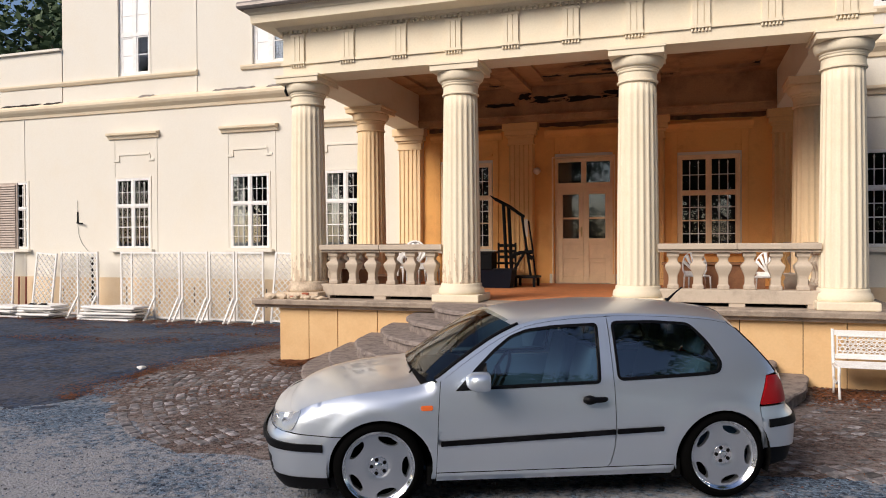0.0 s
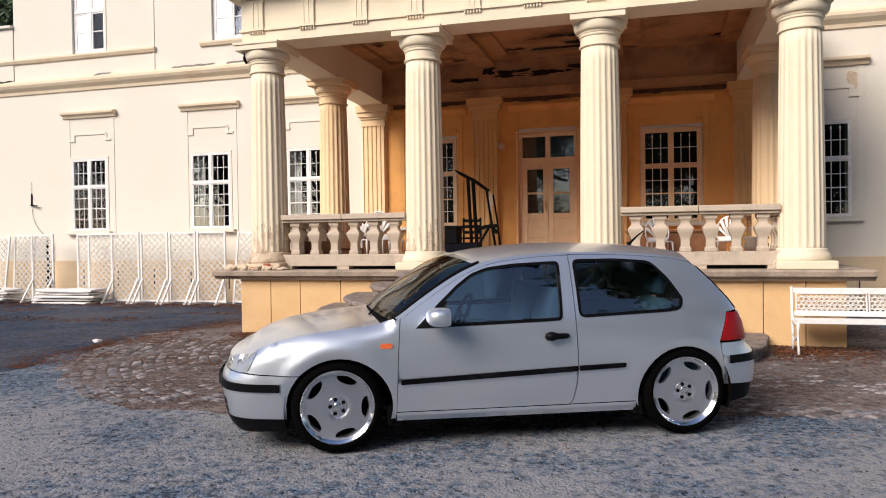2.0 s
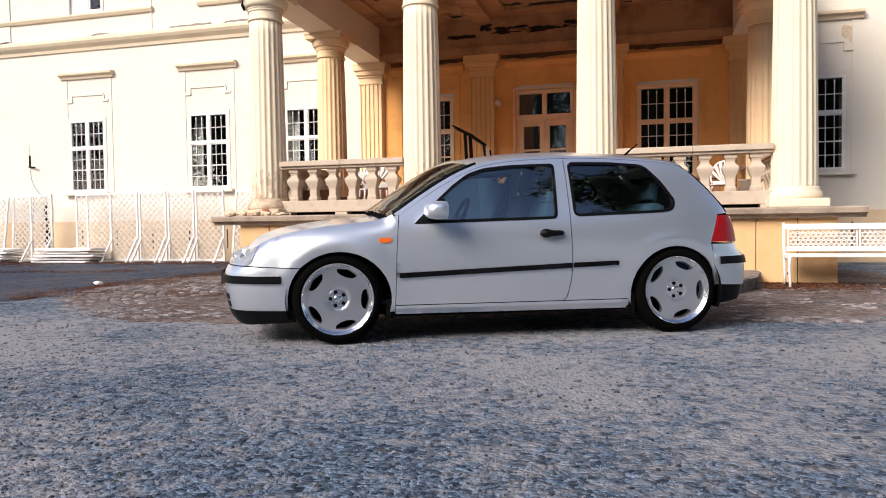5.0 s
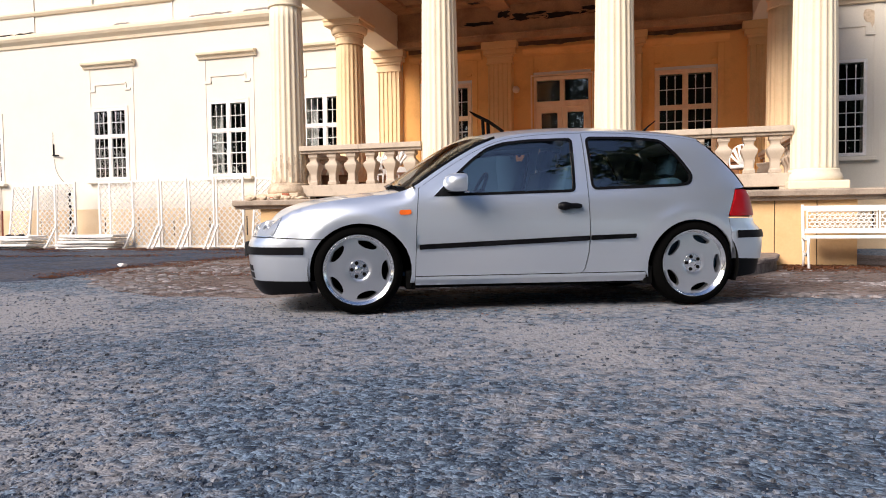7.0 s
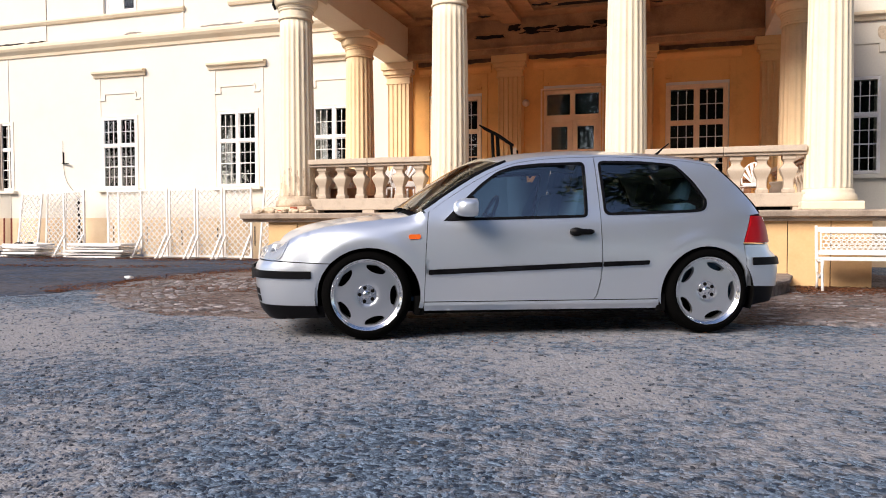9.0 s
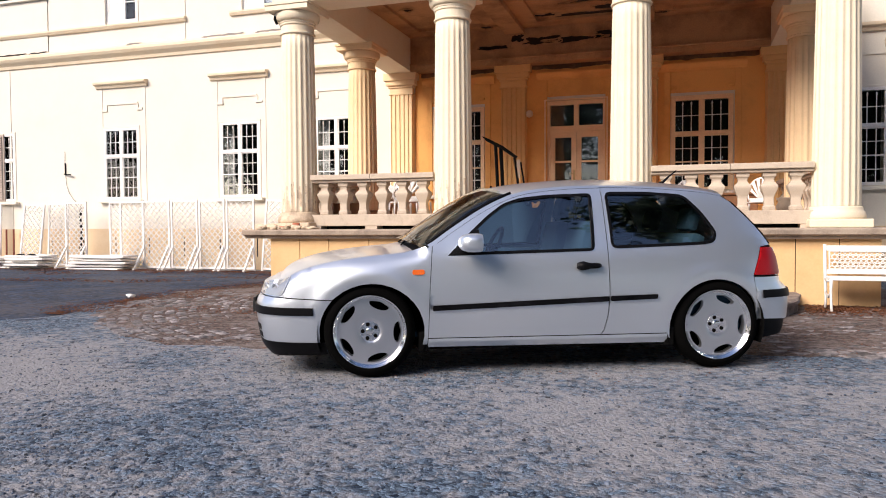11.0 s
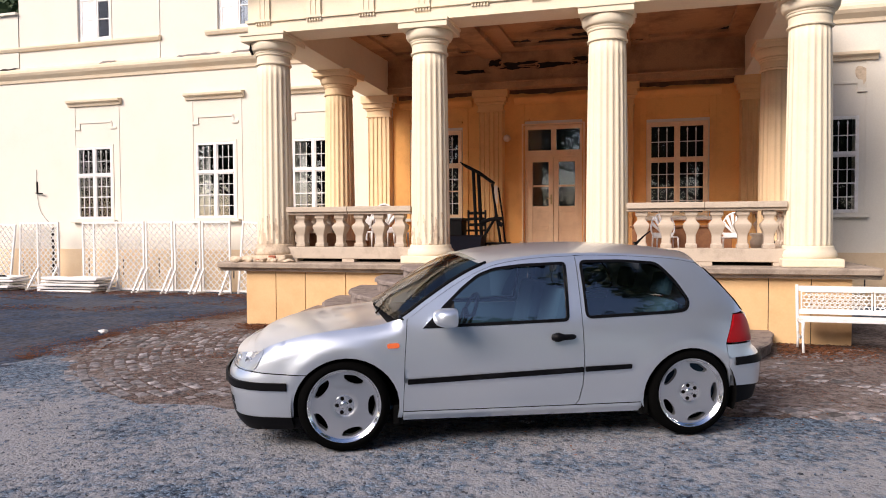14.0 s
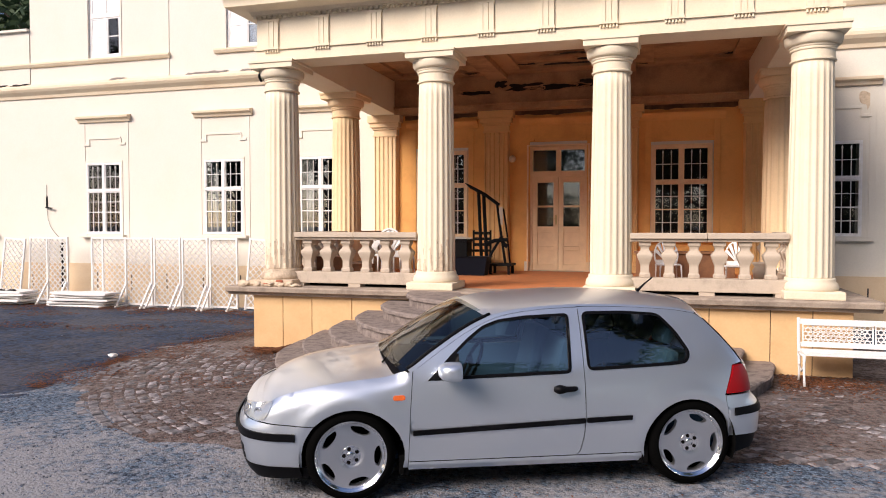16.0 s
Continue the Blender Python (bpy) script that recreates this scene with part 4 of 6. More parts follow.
tagged(st, "loose blue-grey gravel stones on the forecourt", "gravel", kind="stuff")
_nt = M_STONES.node_tree
_geo, _mr = _nt.nodes.new("ShaderNodeNewGeometry"), _nt.nodes.new("ShaderNodeMapRange")
_mr.inputs["To Min"].default_value, _mr.inputs["To Max"].default_value = 0.2, 1.9
_nt.links.new(_geo.outputs["Random Per Island"], _mr.inputs["Value"])
_nt.links.new(_mr.outputs["Result"], [q for q in _nt.nodes if q.bl_idname == "ShaderNodeHueSaturation"][0].inputs["Value"])

# ---- the car ----
# Local frame: x runs from the front hub to the tail, y inward from the outer wheel face, z up.
M_SILVER = bpy.data.materials.new("silver_metallic_paint")
M_SILVER.use_nodes = True
_n, _l = M_SILVER.node_tree.nodes, M_SILVER.node_tree.links
_b = _n["Principled BSDF"]
_b.inputs["Base Color"].default_value = (0.75, 0.80, 0.86, 1)
_b.inputs["Metallic"].default_value, _b.inputs["Roughness"].default_value = 0.86, 0.35
_b.inputs["Coat Weight"].default_value, _b.inputs["Coat Roughness"].default_value = 0.6, 0.04
_t, _v = _n.new("ShaderNodeTexNoise"), _n.new("ShaderNodeMapRange")
_t.inputs["Scale"].default_value, _t.inputs["Detail"].default_value = 3.0, 8
_v.inputs["To Min"].default_value, _v.inputs["To Max"].default_value = 0.32, 0.40
_l.new(_t.outputs["Fac"], _v.inputs["Value"])
_l.new(_v.outputs["Result"], _b.inputs["Roughness"])
M_BLACKTRIM = plain("black_plastic_trim", (0.003, 0.003, 0.004), 0.5, spec=0.12)
M_RUBBER = material("tyre_rubber", (0.002, 0.002, 0.002), 0.9, spec=0.04, grain=120, bump=0.2, dist=0.002)
M_CARGLASS = glass("car_glass", (0.86, 0.97, 1.0), 2.8)
M_CARGLASS_DARK = glass("rear_side_glass", (0.84, 0.97, 0.98), 2.7)
M_RIM = plain("rim_silver", (0.70, 0.72, 0.76), 0.30, 0.95, coat=0.4)
M_CHROME = plain("polished_lip", (0.92, 0.92, 0.93), 0.16, 1.0)
M_TAIL = plain("red_lens", (0.30, 0.004, 0.006), 0.3, 0.0, coat=0.1, spec=0.2)
M_AMBER = plain("amber_lens", (0.70, 0.13, 0.015), 0.2, 0.0, coat=0.8)
M_LAMPGLASS = plain("headlight_lens", (0.46, 0.47, 0.47), 0.25, 0.5, coat=0.8)
M_SEAT = material("seat_cloth", (0.022, 0.060, 0.100), 0.95, grain=200, bump=0.3)
M_WELL = plain("wheel_well", (0.003, 0.003, 0.003), 0.95, spec=0.1)


def spline(table, x):
    """Smooth interpolation through (x, y) pairs, flat beyond the ends."""
    xs, ys = [p[0] for p in table], [p[1] for p in table]
    if x <= xs[0]:
        return ys[0]
    if x >= xs[-1]:
        return ys[-1]
    i = max(k for k in range(len(xs) - 1) if xs[k] <= x)

    def slope(k):
        if k in (0, len(xs) - 1):
            return (ys[min(k + 1, len(xs) - 1)] - ys[max(k - 1, 0)]) / (xs[min(k + 1, len(xs) - 1)] - xs[max(k - 1, 0)])
        return (ys[k + 1] - ys[k - 1]) / (xs[k + 1] - xs[k - 1])
    h = xs[i + 1] - xs[i]
    t = (x - xs[i]) / h
    return ((2 * t ** 3 - 3 * t ** 2 + 1) * ys[i] + (t ** 3 - 2 * t ** 2 + t) * h * slope(i)
            + (-2 * t ** 3 + 3 * t ** 2) * ys[i + 1] + (t ** 3 - t ** 2) * h * slope(i + 1))


MID = 0.85
PLAN = [(-0.845, 0.85), (-0.838, 0.62), (-0.805, 0.40), (-0.735, 0.215), (-0.60, 0.090), (-0.42, 0.030), (-0.20, 0.002), (0.10, -0.012), (0.60, -0.018),
        (1.10, -0.020), (1.60, -0.020), (2.10, -0.016), (2.50, 0.000), (2.80, 0.032), (3.00, 0.085), (3.14, 0.185), (3.23, 0.36), (3.27, 0.60), (3.28, 0.85)]


def dense(points, n):
    out = []
    k = len(points)
    for i in range(k - 1):
        p0, p1, p2, p3 = (Vector(points[max(0, min(k - 1, j))]) for j in (i - 1, i, i + 1, i + 2))
        for s in range(n):
            t = s / n
            out.append(0.5 * (2 * p1 + (p2 - p0) * t + (2 * p0 - 5 * p1 + 4 * p2 - p3) * t * t + (3 * p1 - p0 - 3 * p2 + p3) * t ** 3))
    out.append(Vector(points[-1]))
    return out


CURVE = dense(PLAN, 16)
ARC = [0.0]
for p, q in zip(CURVE, CURVE[1:]):
    ARC.append(ARC[-1] + (q - p).length)
ARC = np.array(ARC)
CX, CY = np.array([p.x for p in CURVE]), np.array([p.y for p in CURVE])
_nx, _ny = -np.gradient(CY, ARC), np.gradient(CX, ARC)
_k = np.ones(9) / 9
_nx = np.convolve(np.pad(_nx, 4, mode="edge"), _k, mode="valid")
_ny = np.convolve(np.pad(_ny, 4, mode="edge"), _k, mode="valid")
_nx[:5], _ny[:5], _nx[-5:], _ny[-5:] = 1.0, 0.0, -1.0, 0.0

TUMBLE = [(0.12, 0.105), (0.18, 0.070), (0.24, 0.043), (0.32, 0.024), (0.42, 0.010), (0.52, 0.002), (0.60, 0.002), (0.68, 0.008), (0.75, 0.018), (0.82, 0.032), (0.88, 0.050), (0.95, 0.076),
          (1.05, 0.120), (1.15, 0.168), (1.23, 0.212), (1.30, 0.262), (1.36, 0.33)]
FRONT = [(0.12, 0.10), (0.18, 0.05), (0.25, 0.025), (0.36, 0.006), (0.45, 0.0), (0.51, 0.006), (0.55, 0.03), (0.62, 0.055), (0.70, 0.10), (0.80, 0.18)]
REAR = [(0.15, 0.06), (0.25, 0.02), (0.40, 0.0), (0.52, 0.0), (0.57, 0.02), (0.61, 0.06), (0.70, 0.075), (0.85, 0.11), (1.0, 0.20), (1.36, 0.5)]
TOPLINE = [(-0.86, 0.635), (-0.78, 0.640), (-0.68, 0.660), (-0.58, 0.700), (-0.46, 0.745), (-0.32, 0.783), (-0.13, 0.815), (0.07, 0.838), (0.27, 0.860), (0.40, 0.905),
           (0.55, 1.005), (0.69, 1.095), (0.80, 1.160), (0.91, 1.215), (1.05, 1.268), (1.20, 1.298), (1.45, 1.322), (1.75, 1.330), (2.05, 1.324), (2.30, 1.310), (2.52, 1.290), (2.67, 1.262)]


def skin(a, z):
    """The body's skin: a runs along the plan from the nose's middle, z is the height."""
    bx, by = np.interp(a, ARC, CX), np.interp(a, ARC, CY)
    nx, ny = np.interp(a, ARC, _nx), np.interp(a, ARC, _ny)
    d = spline(TUMBLE, z)
    if nx > 0:
        f = min(1.0, nx * nx * 1.6)
        d = d * (1 - f) + spline(FRONT, z) * f
    else:
        f = min(1.0, nx * nx * 1.6)
        d = d * (1 - f) + spline(REAR, z) * f
    for wx in (0.0, 2.495):
        r = math.hypot(bx - wx, z - 0.305)
        low_ = min(1.0, max(0.0, (z - 0.36) / 0.22))
        d -= 0.018 * (0.2 + 0.8 * low_ * low_ * (3 - 2 * low_)) * math.exp(-((r - 0.385) / 0.06) ** 2) * (1 if z < 0.75 else math.exp(-((z - 0.75) / 0.05) ** 2))
    # crease above the sill, and a soft shoulder
    d -= 0.014 * math.exp(-((z - 0.238) / 0.020) ** 2) * (1 / (1 + math.exp(-(bx - 0.38) * 60))) * (1 / (1 + math.exp((bx - 2.11) * 60)))
    if -0.7 < bx < 0.36:
        zt = spline(TOPLINE, bx)
        if z > zt - 0.09:
            d += 0.05 * ((z - zt + 0.09) / 0.09) ** 2
    return Vector((bx + nx * d, by + ny * d, z))


def along(s):
    """Arc length on the plan for a distance s behind the front hub (between the bumpers' corners)."""
    return float(np.interp(s, CX, ARC))


def inside(poly, x, y):
    c = False
    for (x0, y0), (x1, y1) in zip(poly, poly[1:] + poly[:1]):
        if (y0 > y) != (y1 > y) and x < (x1 - x0) * (y - y0) / (y1 - y0) + x0:
            c = not c
    return c


def refine(poly, step):
    out = []
    for (x0, y0), (x1, y1) in zip(poly, poly[1:] + poly[:1]):
        n = max(1, int(math.hypot(x1 - x0, y1 - y0) / step))
        out += [(x0 + (x1 - x0) * i / n, y0 + (y1 - y0) * i / n) for i in range(n)]
    return out


def rounded(poly, r, n=4):
    """Round the corners of a closed outline."""
    out = []
    k = len(poly)
    for i in range(k):
        p, a, b = Vector(poly[i]), Vector(poly[i - 1]), Vector(poly[(i + 1) % k])
        u, v = a - p, b - p
        q = min(r, u.length * 0.45, v.length * 0.45)
        s, e = p + u.normalized() * q, p + v.normalized() * q
        for j in range(n + 1):
            t = j / n
            c = s * (1 - t) ** 2 + p * 2 * t * (1 - t) + e * t * t
            out.append((c.x, c.y))
    return out


def flat_sheet(outline, holes=(), step=0.04):
    """Triangles that fill an outline less its holes: (points, faces)."""
    from mathutils.geometry import delaunay_2d_cdt
    loops = [refine(outline, step)] + [refine(h, step) for h in holes]
    pts, edges = [], []
    for lp in loops:
        o = len(pts)
        pts += [Vector(p) for p in lp]
        edges += [(o + i, o + (i + 1) % len(lp)) for i in range(len(lp))]
    x0, x1 = min(p[0] for p in outline), max(p[0] for p in outline)
    y0, y1 = min(p[1] for p in outline), max(p[1] for p in outline)
    border = [p.copy() for p in pts]
    bxs, bys = np.array([p.x for p in border]), np.array([p.y for p in border])
    j = 0
    y = y0 + step / 2
    while y < y1:
        x = x0 + step * (0.25 + 0.5 * (j % 2))
        while x < x1:
            if inside(outline, x, y) and not any(inside(h, x, y) for h in holes) and np.min(np.hypot(bxs - x, bys - y)) > step * 0.45:
                pts.append(Vector((x, y)))
            x += step
        y += step * 0.87
        j += 1
    v, e, f, *_ = delaunay_2d_cdt(pts, edges, [], 0, 1e-6)
    keep = []
    for t in f:
        cx, cy = sum(v[i].x for i in t) / len(t), sum(v[i].y for i in t) / len(t)
        if inside(outline, cx, cy) and not any(inside(h, cx, cy) for h in holes):
            keep.append(t)
    return v, keep


def mirrored(bm):
    """Add the other side of the car."""
    geo = bmesh.ops.duplicate(bm, geom=bm.verts[:] + bm.edges[:] + bm.faces[:])["geom"]
    for v in geo:
        if isinstance(v, bmesh.types.BMVert):
            v.co.y = 2 * MID - v.co.y
    bmesh.ops.reverse_faces(bm, faces=[f for f in geo if isinstance(f, bmesh.types.BMFace)])
    return bm


def pair(name, bm, mat, parent, label="", smooth=True):
    """The same part on both sides of the car: (near, far)."""
    far = bm.copy()
    for v in far.verts:
        v.co.y = 2 * MID - v.co.y
    bmesh.ops.reverse_faces(far, faces=far.faces[:])
    own = parent if isinstance(parent, tuple) else (parent, parent)
    return part(name, bm, mat, own[0], label, smooth), part(name, far, mat, own[1], label, smooth)


def shell(outline, holes=(), step=0.04, proud=0.0, rim=0.014, convert=True):
    """A skin panel over an outline in (s, z); its edge turns inward by rim."""
    cv = (lambda poly: [(along(s), z) for s, z in poly]) if convert else (lambda poly: poly)
    v, f = flat_sheet(cv(outline), [cv(h) for h in holes], step)
    bm = bmesh.new()
    vs, deep = [], []
    for p in v:
        c = skin(p.x, p.y)
        nrm = Vector((np.interp(p.x, ARC, _nx), np.interp(p.x, ARC, _ny), 0))
        vs.append(bm.verts.new(c - nrm * proud))
        deep.append(nrm)
    for t in f:
        face = bm.faces.new([vs[i] for i in t])
        if face.calc_center_median().y < MID:
            face.normal_update()
            if face.normal.dot(deep[t[0]]) > 0:
                face.normal_flip()
    bmesh.ops.delete(bm, geom=[q for q in bm.verts if not q.link_faces], context="VERTS")
    if rim:
        look_up = {q: n_ for q, n_ in zip(vs, deep) if q.is_valid}
        for e in [e for e in bm.edges if len(e.link_faces) == 1]:
            a, b = e.verts
            q = [bm.verts.new(w_.co.copy()) for w_ in (a, b)] + [bm.verts.new(w_.co + look_up[w_] * rim) for w_ in (b, a)]
            bm.faces.new(q)
    return bm


car = empty("car", Matrix.Translation((-1.5, 3.74, 0)) @ pose(0, 0, 0, 0, 0, math.degrees(math.atan2(1.021, 2.291))),
            "silver three-door hatchback with black trim, lowered on polished wheels", "car")


def arch(cx, rx, ry, z0, cz=0.305, n=20):
    """The wheel opening from its front foot to its rear foot."""
    a0 = math.asin(max(-1, (z0 - cz) / ry))
    return [(cx - rx * math.cos(a0 + (math.pi - 2 * a0) * i / n), cz + ry * math.sin(a0 + (math.pi - 2 * a0) * i / n)) for i in range(n + 1)]


ARCH_F, ARCH_R = arch(0.015, 0.362, 0.340, 0.215), arch(2.492, 0.352, 0.338, 0.215)
TOP = [(s, spline(TOPLINE, s)) for s in np.linspace(-0.60, 0.385, 26)]
GAP = 0.004


def body_panel(name, outline, holes=(), step=0.04, mat=None, both=True, parent=None, label="", **kw):
    return pair(name, shell(outline, holes, step, **kw), mat or M_SILVER, parent or car, label)


# front wing: bumper seam to door, over the arch
fi = [(-0.252, 0.537)] + [p for p in ARCH_F if p[1] > 0.54 or p[0] > 0.1]
fender = [(-0.60, 0.552)] + fi + [(0.395, 0.215), (0.400, 0.26), (0.412, 0.62), (0.425, 0.80), (0.432, 0.895), (0.400, 0.885), (0.385, 0.895)] + TOP[::-1][1:]
body_panel("front_wing", fender, mat=M_SILVER)


def window_front():
    return rounded([(0.548, 0.832), (0.70, 0.985), (0.835, 1.105), (0.955, 1.190), (1.08, 1.232), (1.28, 1.255), (1.618, 1.268), (1.588, 0.858)], 0.035)


def window_rear():
    return rounded([(1.716, 0.872), (1.724, 1.278), (2.05, 1.278), (2.335, 1.258), (2.45, 1.130), (2.535, 0.978), (2.500, 0.908), (2.40, 0.895)], 0.05)


def grown(poly, d):
    c = Vector((sum(p[0] for p in poly) / len(poly), sum(p[1] for p in poly) / len(poly)))
    out = []
    k = len(poly)
    for i in range(k):
        a, b = Vector(poly[i - 1]), Vector(poly[(i + 1) % k])
        t = (b - a).normalized() if (b - a).length > 1e-9 else Vector((1, 0))
        nn = Vector((t.y, -t.x))
        p = Vector(poly[i])
        if nn.dot(p - c) < 0:
            nn = -nn
        q = p + nn * d
        out.append((q.x, q.y))
    return out


roofline = [(s, spline(TOPLINE, s)) for s in np.linspace(0.45, 1.690, 34)]
door = [(0.404, 0.262), (0.417, 0.62), (0.430, 0.80), (0.438, 0.892), (0.46, 0.915)] + [(s + 0.02, z - 0.022) for s, z in roofline] + \
       [(1.697, 1.297), (1.689, 1.10), (1.684, 0.88), (1.684, 0.73), (1.686, 0.53), (1.676, 0.40), (1.652, 0.29), (1.628, 0.262)]
ddoor = pair("door", shell(door, [window_front()]), M_SILVER, car)
quarter = [(1.690, 0.73), (1.690, 0.88), (1.695, 1.10), (1.703, 1.308)] + [(s, spline(TOPLINE, s) - 0.018) for s in np.linspace(1.75, 2.66, 24)] + \
          [(2.72, 1.205), (2.83, 1.09), (2.94, 0.965), (3.00, 0.885), (2.885, 0.873), (2.788, 0.662), (2.79, 0.600), (2.835, 0.335)] + \
          [p for p in ARCH_R[::-1] if p[0] < 2.83 and (p[1] > 0.335 or p[0] < 2.4)] + [(2.125, 0.262), (1.636, 0.262), (1.659, 0.29), (1.683, 0.40), (1.692, 0.53)]
body_panel("rear_quarter", quarter, [window_rear()])
sill = [(0.40, 0.195), (0.402, 0.256), (2.125, 0.256), (2.14, 0.19)]
body_panel("sill", sill, step=0.016, rim=0)

# roof rail strip above the doors, and the A pillar's outer skin
rail_hi = [(s, spline(TOPLINE, s)) for s in np.linspace(0.40, 2.66, 60)]
rail_lo = [(s + 0.02 if s < 1.68 else s, spline(TOPLINE, s) - (0.019 if s < 1.68 else 0.015)) for s in np.linspace(0.40, 2.66, 60)]
body_panel("roof_rail", rail_hi + rail_lo[::-1], step=0.03, rim=0.03)

# side glass with its black seal
for nm, poly, mt, own in (("door_glass", window_front(), M_CARGLASS, ddoor), ("rear_side_glass", window_rear(), M_CARGLASS_DARK, car)):
    inner = grown(poly, -0.017)
    g = body_panel(nm, inner, mat=mt, proud=-0.008, rim=0, step=0.06, parent=own)
    for q in g:
        q.visible_shadow = False
    body_panel("window_seal", grown(poly, 0.003), [inner], mat=M_BLACKTRIM, proud=0.004, rim=0.024, step=0.02, parent=own)
# mirror foot: the black corner of the window
body_panel("mirror_foot", [(0.540, 0.830), (0.72, 1.003), (0.770, 1.010), (0.765, 0.838)], mat=M_BLACKTRIM, proud=0.004, parent=ddoor)


# bumpers run round the nose and the tail: outlines in arc length
def wrap(name, a0, a1, lo, hi, mat, proud=0.0, step=0.03, label="", rim=0.014, parent=None):
    n = 30
    pts = [(a0 + (a1 - a0) * i / n, lo(a0 + (a1 - a0) * i / n)) for i in range(n + 1)] + [(a1 + (a0 - a1) * i / n, hi(a1 + (a0 - a1) * i / n)) for i in range(n + 1)]
    bm = mirrored(shell(pts, (), step, proud, rim, convert=False))
    bmesh.ops.remove_doubles(bm, verts=[v for v in bm.verts if abs(v.co.y - MID) < 1e-4], dist=1e-4)
    return part(name, bm, mat, parent or car, label, smooth=True)


A_ARCH_F, A_ARCH_R, A_END = along(-0.342), along(2.842), float(ARC[-1])
bump_poly = [(0.0, 0.226), (along(-0.347), 0.2235)] + [(along(s), z) for s, z in ARCH_F if s < -0.2 and z < 0.53 and z > 0.225] + [(along(-0.256), 0.5315), (along(-0.40), 0.536), (along(-0.62), 0.546), (0.0, 0.560)]
bm = mirrored(shell(bump_poly, (), 0.026, rim=0, convert=False))
bmesh.ops.remove_doubles(bm, verts=[v for v in bm.verts if abs(v.co.y - MID) < 1e-4], dist=1e-4)
bumper_f = part("front_bumper", bm, M_SILVER, car, smooth=True)
wrap("bumper_strip", 0.0, along(-0.385), lambda a: 0.428, lambda a: 0.482, M_BLACKTRIM, proud=0.014, parent=bumper_f, label="black bumper strip")
wrap("front_lip", 0.0, along(-0.30), lambda a: 0.130 + 0.05 * max(0, a - 0.7), lambda a: 0.238, M_BLACKTRIM, proud=0.004)
for z0_ in (0.252, 0.306):
    wrap("lower_grille", 0.05, along(-0.775), lambda a: z0_, lambda a: z0_ + 0.042, M_BLACKTRIM, proud=0.003, parent=bumper_f, label="black air intake")
wrap("number_plate", 0.0, 0.26, lambda a: 0.40, lambda a: 0.51, plain("blank_plate", (0.03, 0.03, 0.03), 0.5), proud=0.03, parent=bumper_f)
# nose panel with grille and headlights between bumper and bonnet
nose_hi = lambda a: spline(TOPLINE, float(np.interp(a, ARC, CX)))
A_WING = along(-0.60)
wrap("nose_panel", 0.0, A_WING, lambda a: 0.565 - 0.012 * min(1, a / A_WING), nose_hi, M_SILVER)
wrap("radiator_grille", 0.0, 0.42, lambda a: 0.582, lambda a: 0.625, M_BLACKTRIM, proud=0.004, label="black radiator grille")
a0, a1 = along(-0.812), along(-0.575)
head = rounded([(a0, 0.570), (a1 - 0.10, 0.556), (a1 - 0.035, 0.570), (a1, 0.635), (a1 + 0.012, 0.698), (a1 - 0.08, 0.672), (a0, 0.636)], 0.035)
head_ob = pair("headlight", shell(head, (), 0.025, 0.005, 0.012, convert=False), M_LAMPGLASS, car, "clear glass headlight")
pair("headlight_seal", shell(grown(head, 0.004), [grown(head, -0.002)], 0.012, 0.006, 0.012, convert=False), M_RIM, head_ob, "grey seam round the headlight")
for t_ in (0.34, 0.70):
    p_ = skin(a0 + (a1 - a0) * t_, 0.608)
    nn_ = Vector((np.interp(a0 + (a1 - a0) * t_, ARC, _nx), np.interp(a0 + (a1 - a0) * t_, ARC, _ny), 0))
    bm = bmesh.new()
    lathe(bm, [(0.024, -0.005), (0.029, -0.008), (0.032, -0.009), (0.035, -0.007), (0.036, 0.0)], 24, cap=False)
    bm.transform(Matrix.Translation(p_) @ nn_.to_track_quat("Z", "Y").to_matrix().to_4x4())
    pair("reflector_ring", bm, M_RIM, head_ob)

# rear bumper, its strip, dark lower part, tail lights
rb = [(along(2.835), 0.345), (along(2.795), 0.590), (along(2.80), 0.650), (along(3.05), 0.650), (A_END, 0.640), (A_END, 0.33), (along(3.1), 0.33)]
bm = mirrored(shell(rb, (), 0.03, convert=False))
bumper_r = part("rear_bumper", bm, M_SILVER, car, smooth=True)
wrap("bumper_strip", along(2.865), A_END, lambda a: 0.498, lambda a: 0.556, M_BLACKTRIM, proud=0.012, parent=bumper_r, label="black bumper strip")
wrap("rear_valance", along(2.83), A_END, lambda a: 0.19 + 0.02 * min(1, max(0, a - along(2.9)) * 4), lambda a: 0.342, M_BLACKTRIM, proud=-0.015)
tail = rounded([(along(2.800), 0.666), (along(2.893), 0.868), (along(3.012), 0.866), (along(3.055), 0.80), (along(3.095), 0.666)], 0.015)
tail_ob = pair("tail_light", shell(tail, (), 0.03, 0.006, 0.02, convert=False), M_TAIL, car, "red tail light")
wrap("tail_panel", along(3.02), A_END, lambda a: 0.655, lambda a: 0.86, M_SILVER, proud=-0.004)

# side strips, indicator, handle, fuel flap side mark
body_panel("side_strip", rounded([(0.432, 0.452), (1.682, 0.499), (1.682, 0.535), (0.432, 0.488)], 0.006), mat=M_BLACKTRIM, proud=0.014, rim=0.014, parent=ddoor, step=0.06)
body_panel("side_strip", rounded([(1.695, 0.500), (2.035, 0.512), (2.040, 0.544), (1.695, 0.536)], 0.008), mat=M_BLACKTRIM, proud=0.014, rim=0.014, step=0.06)
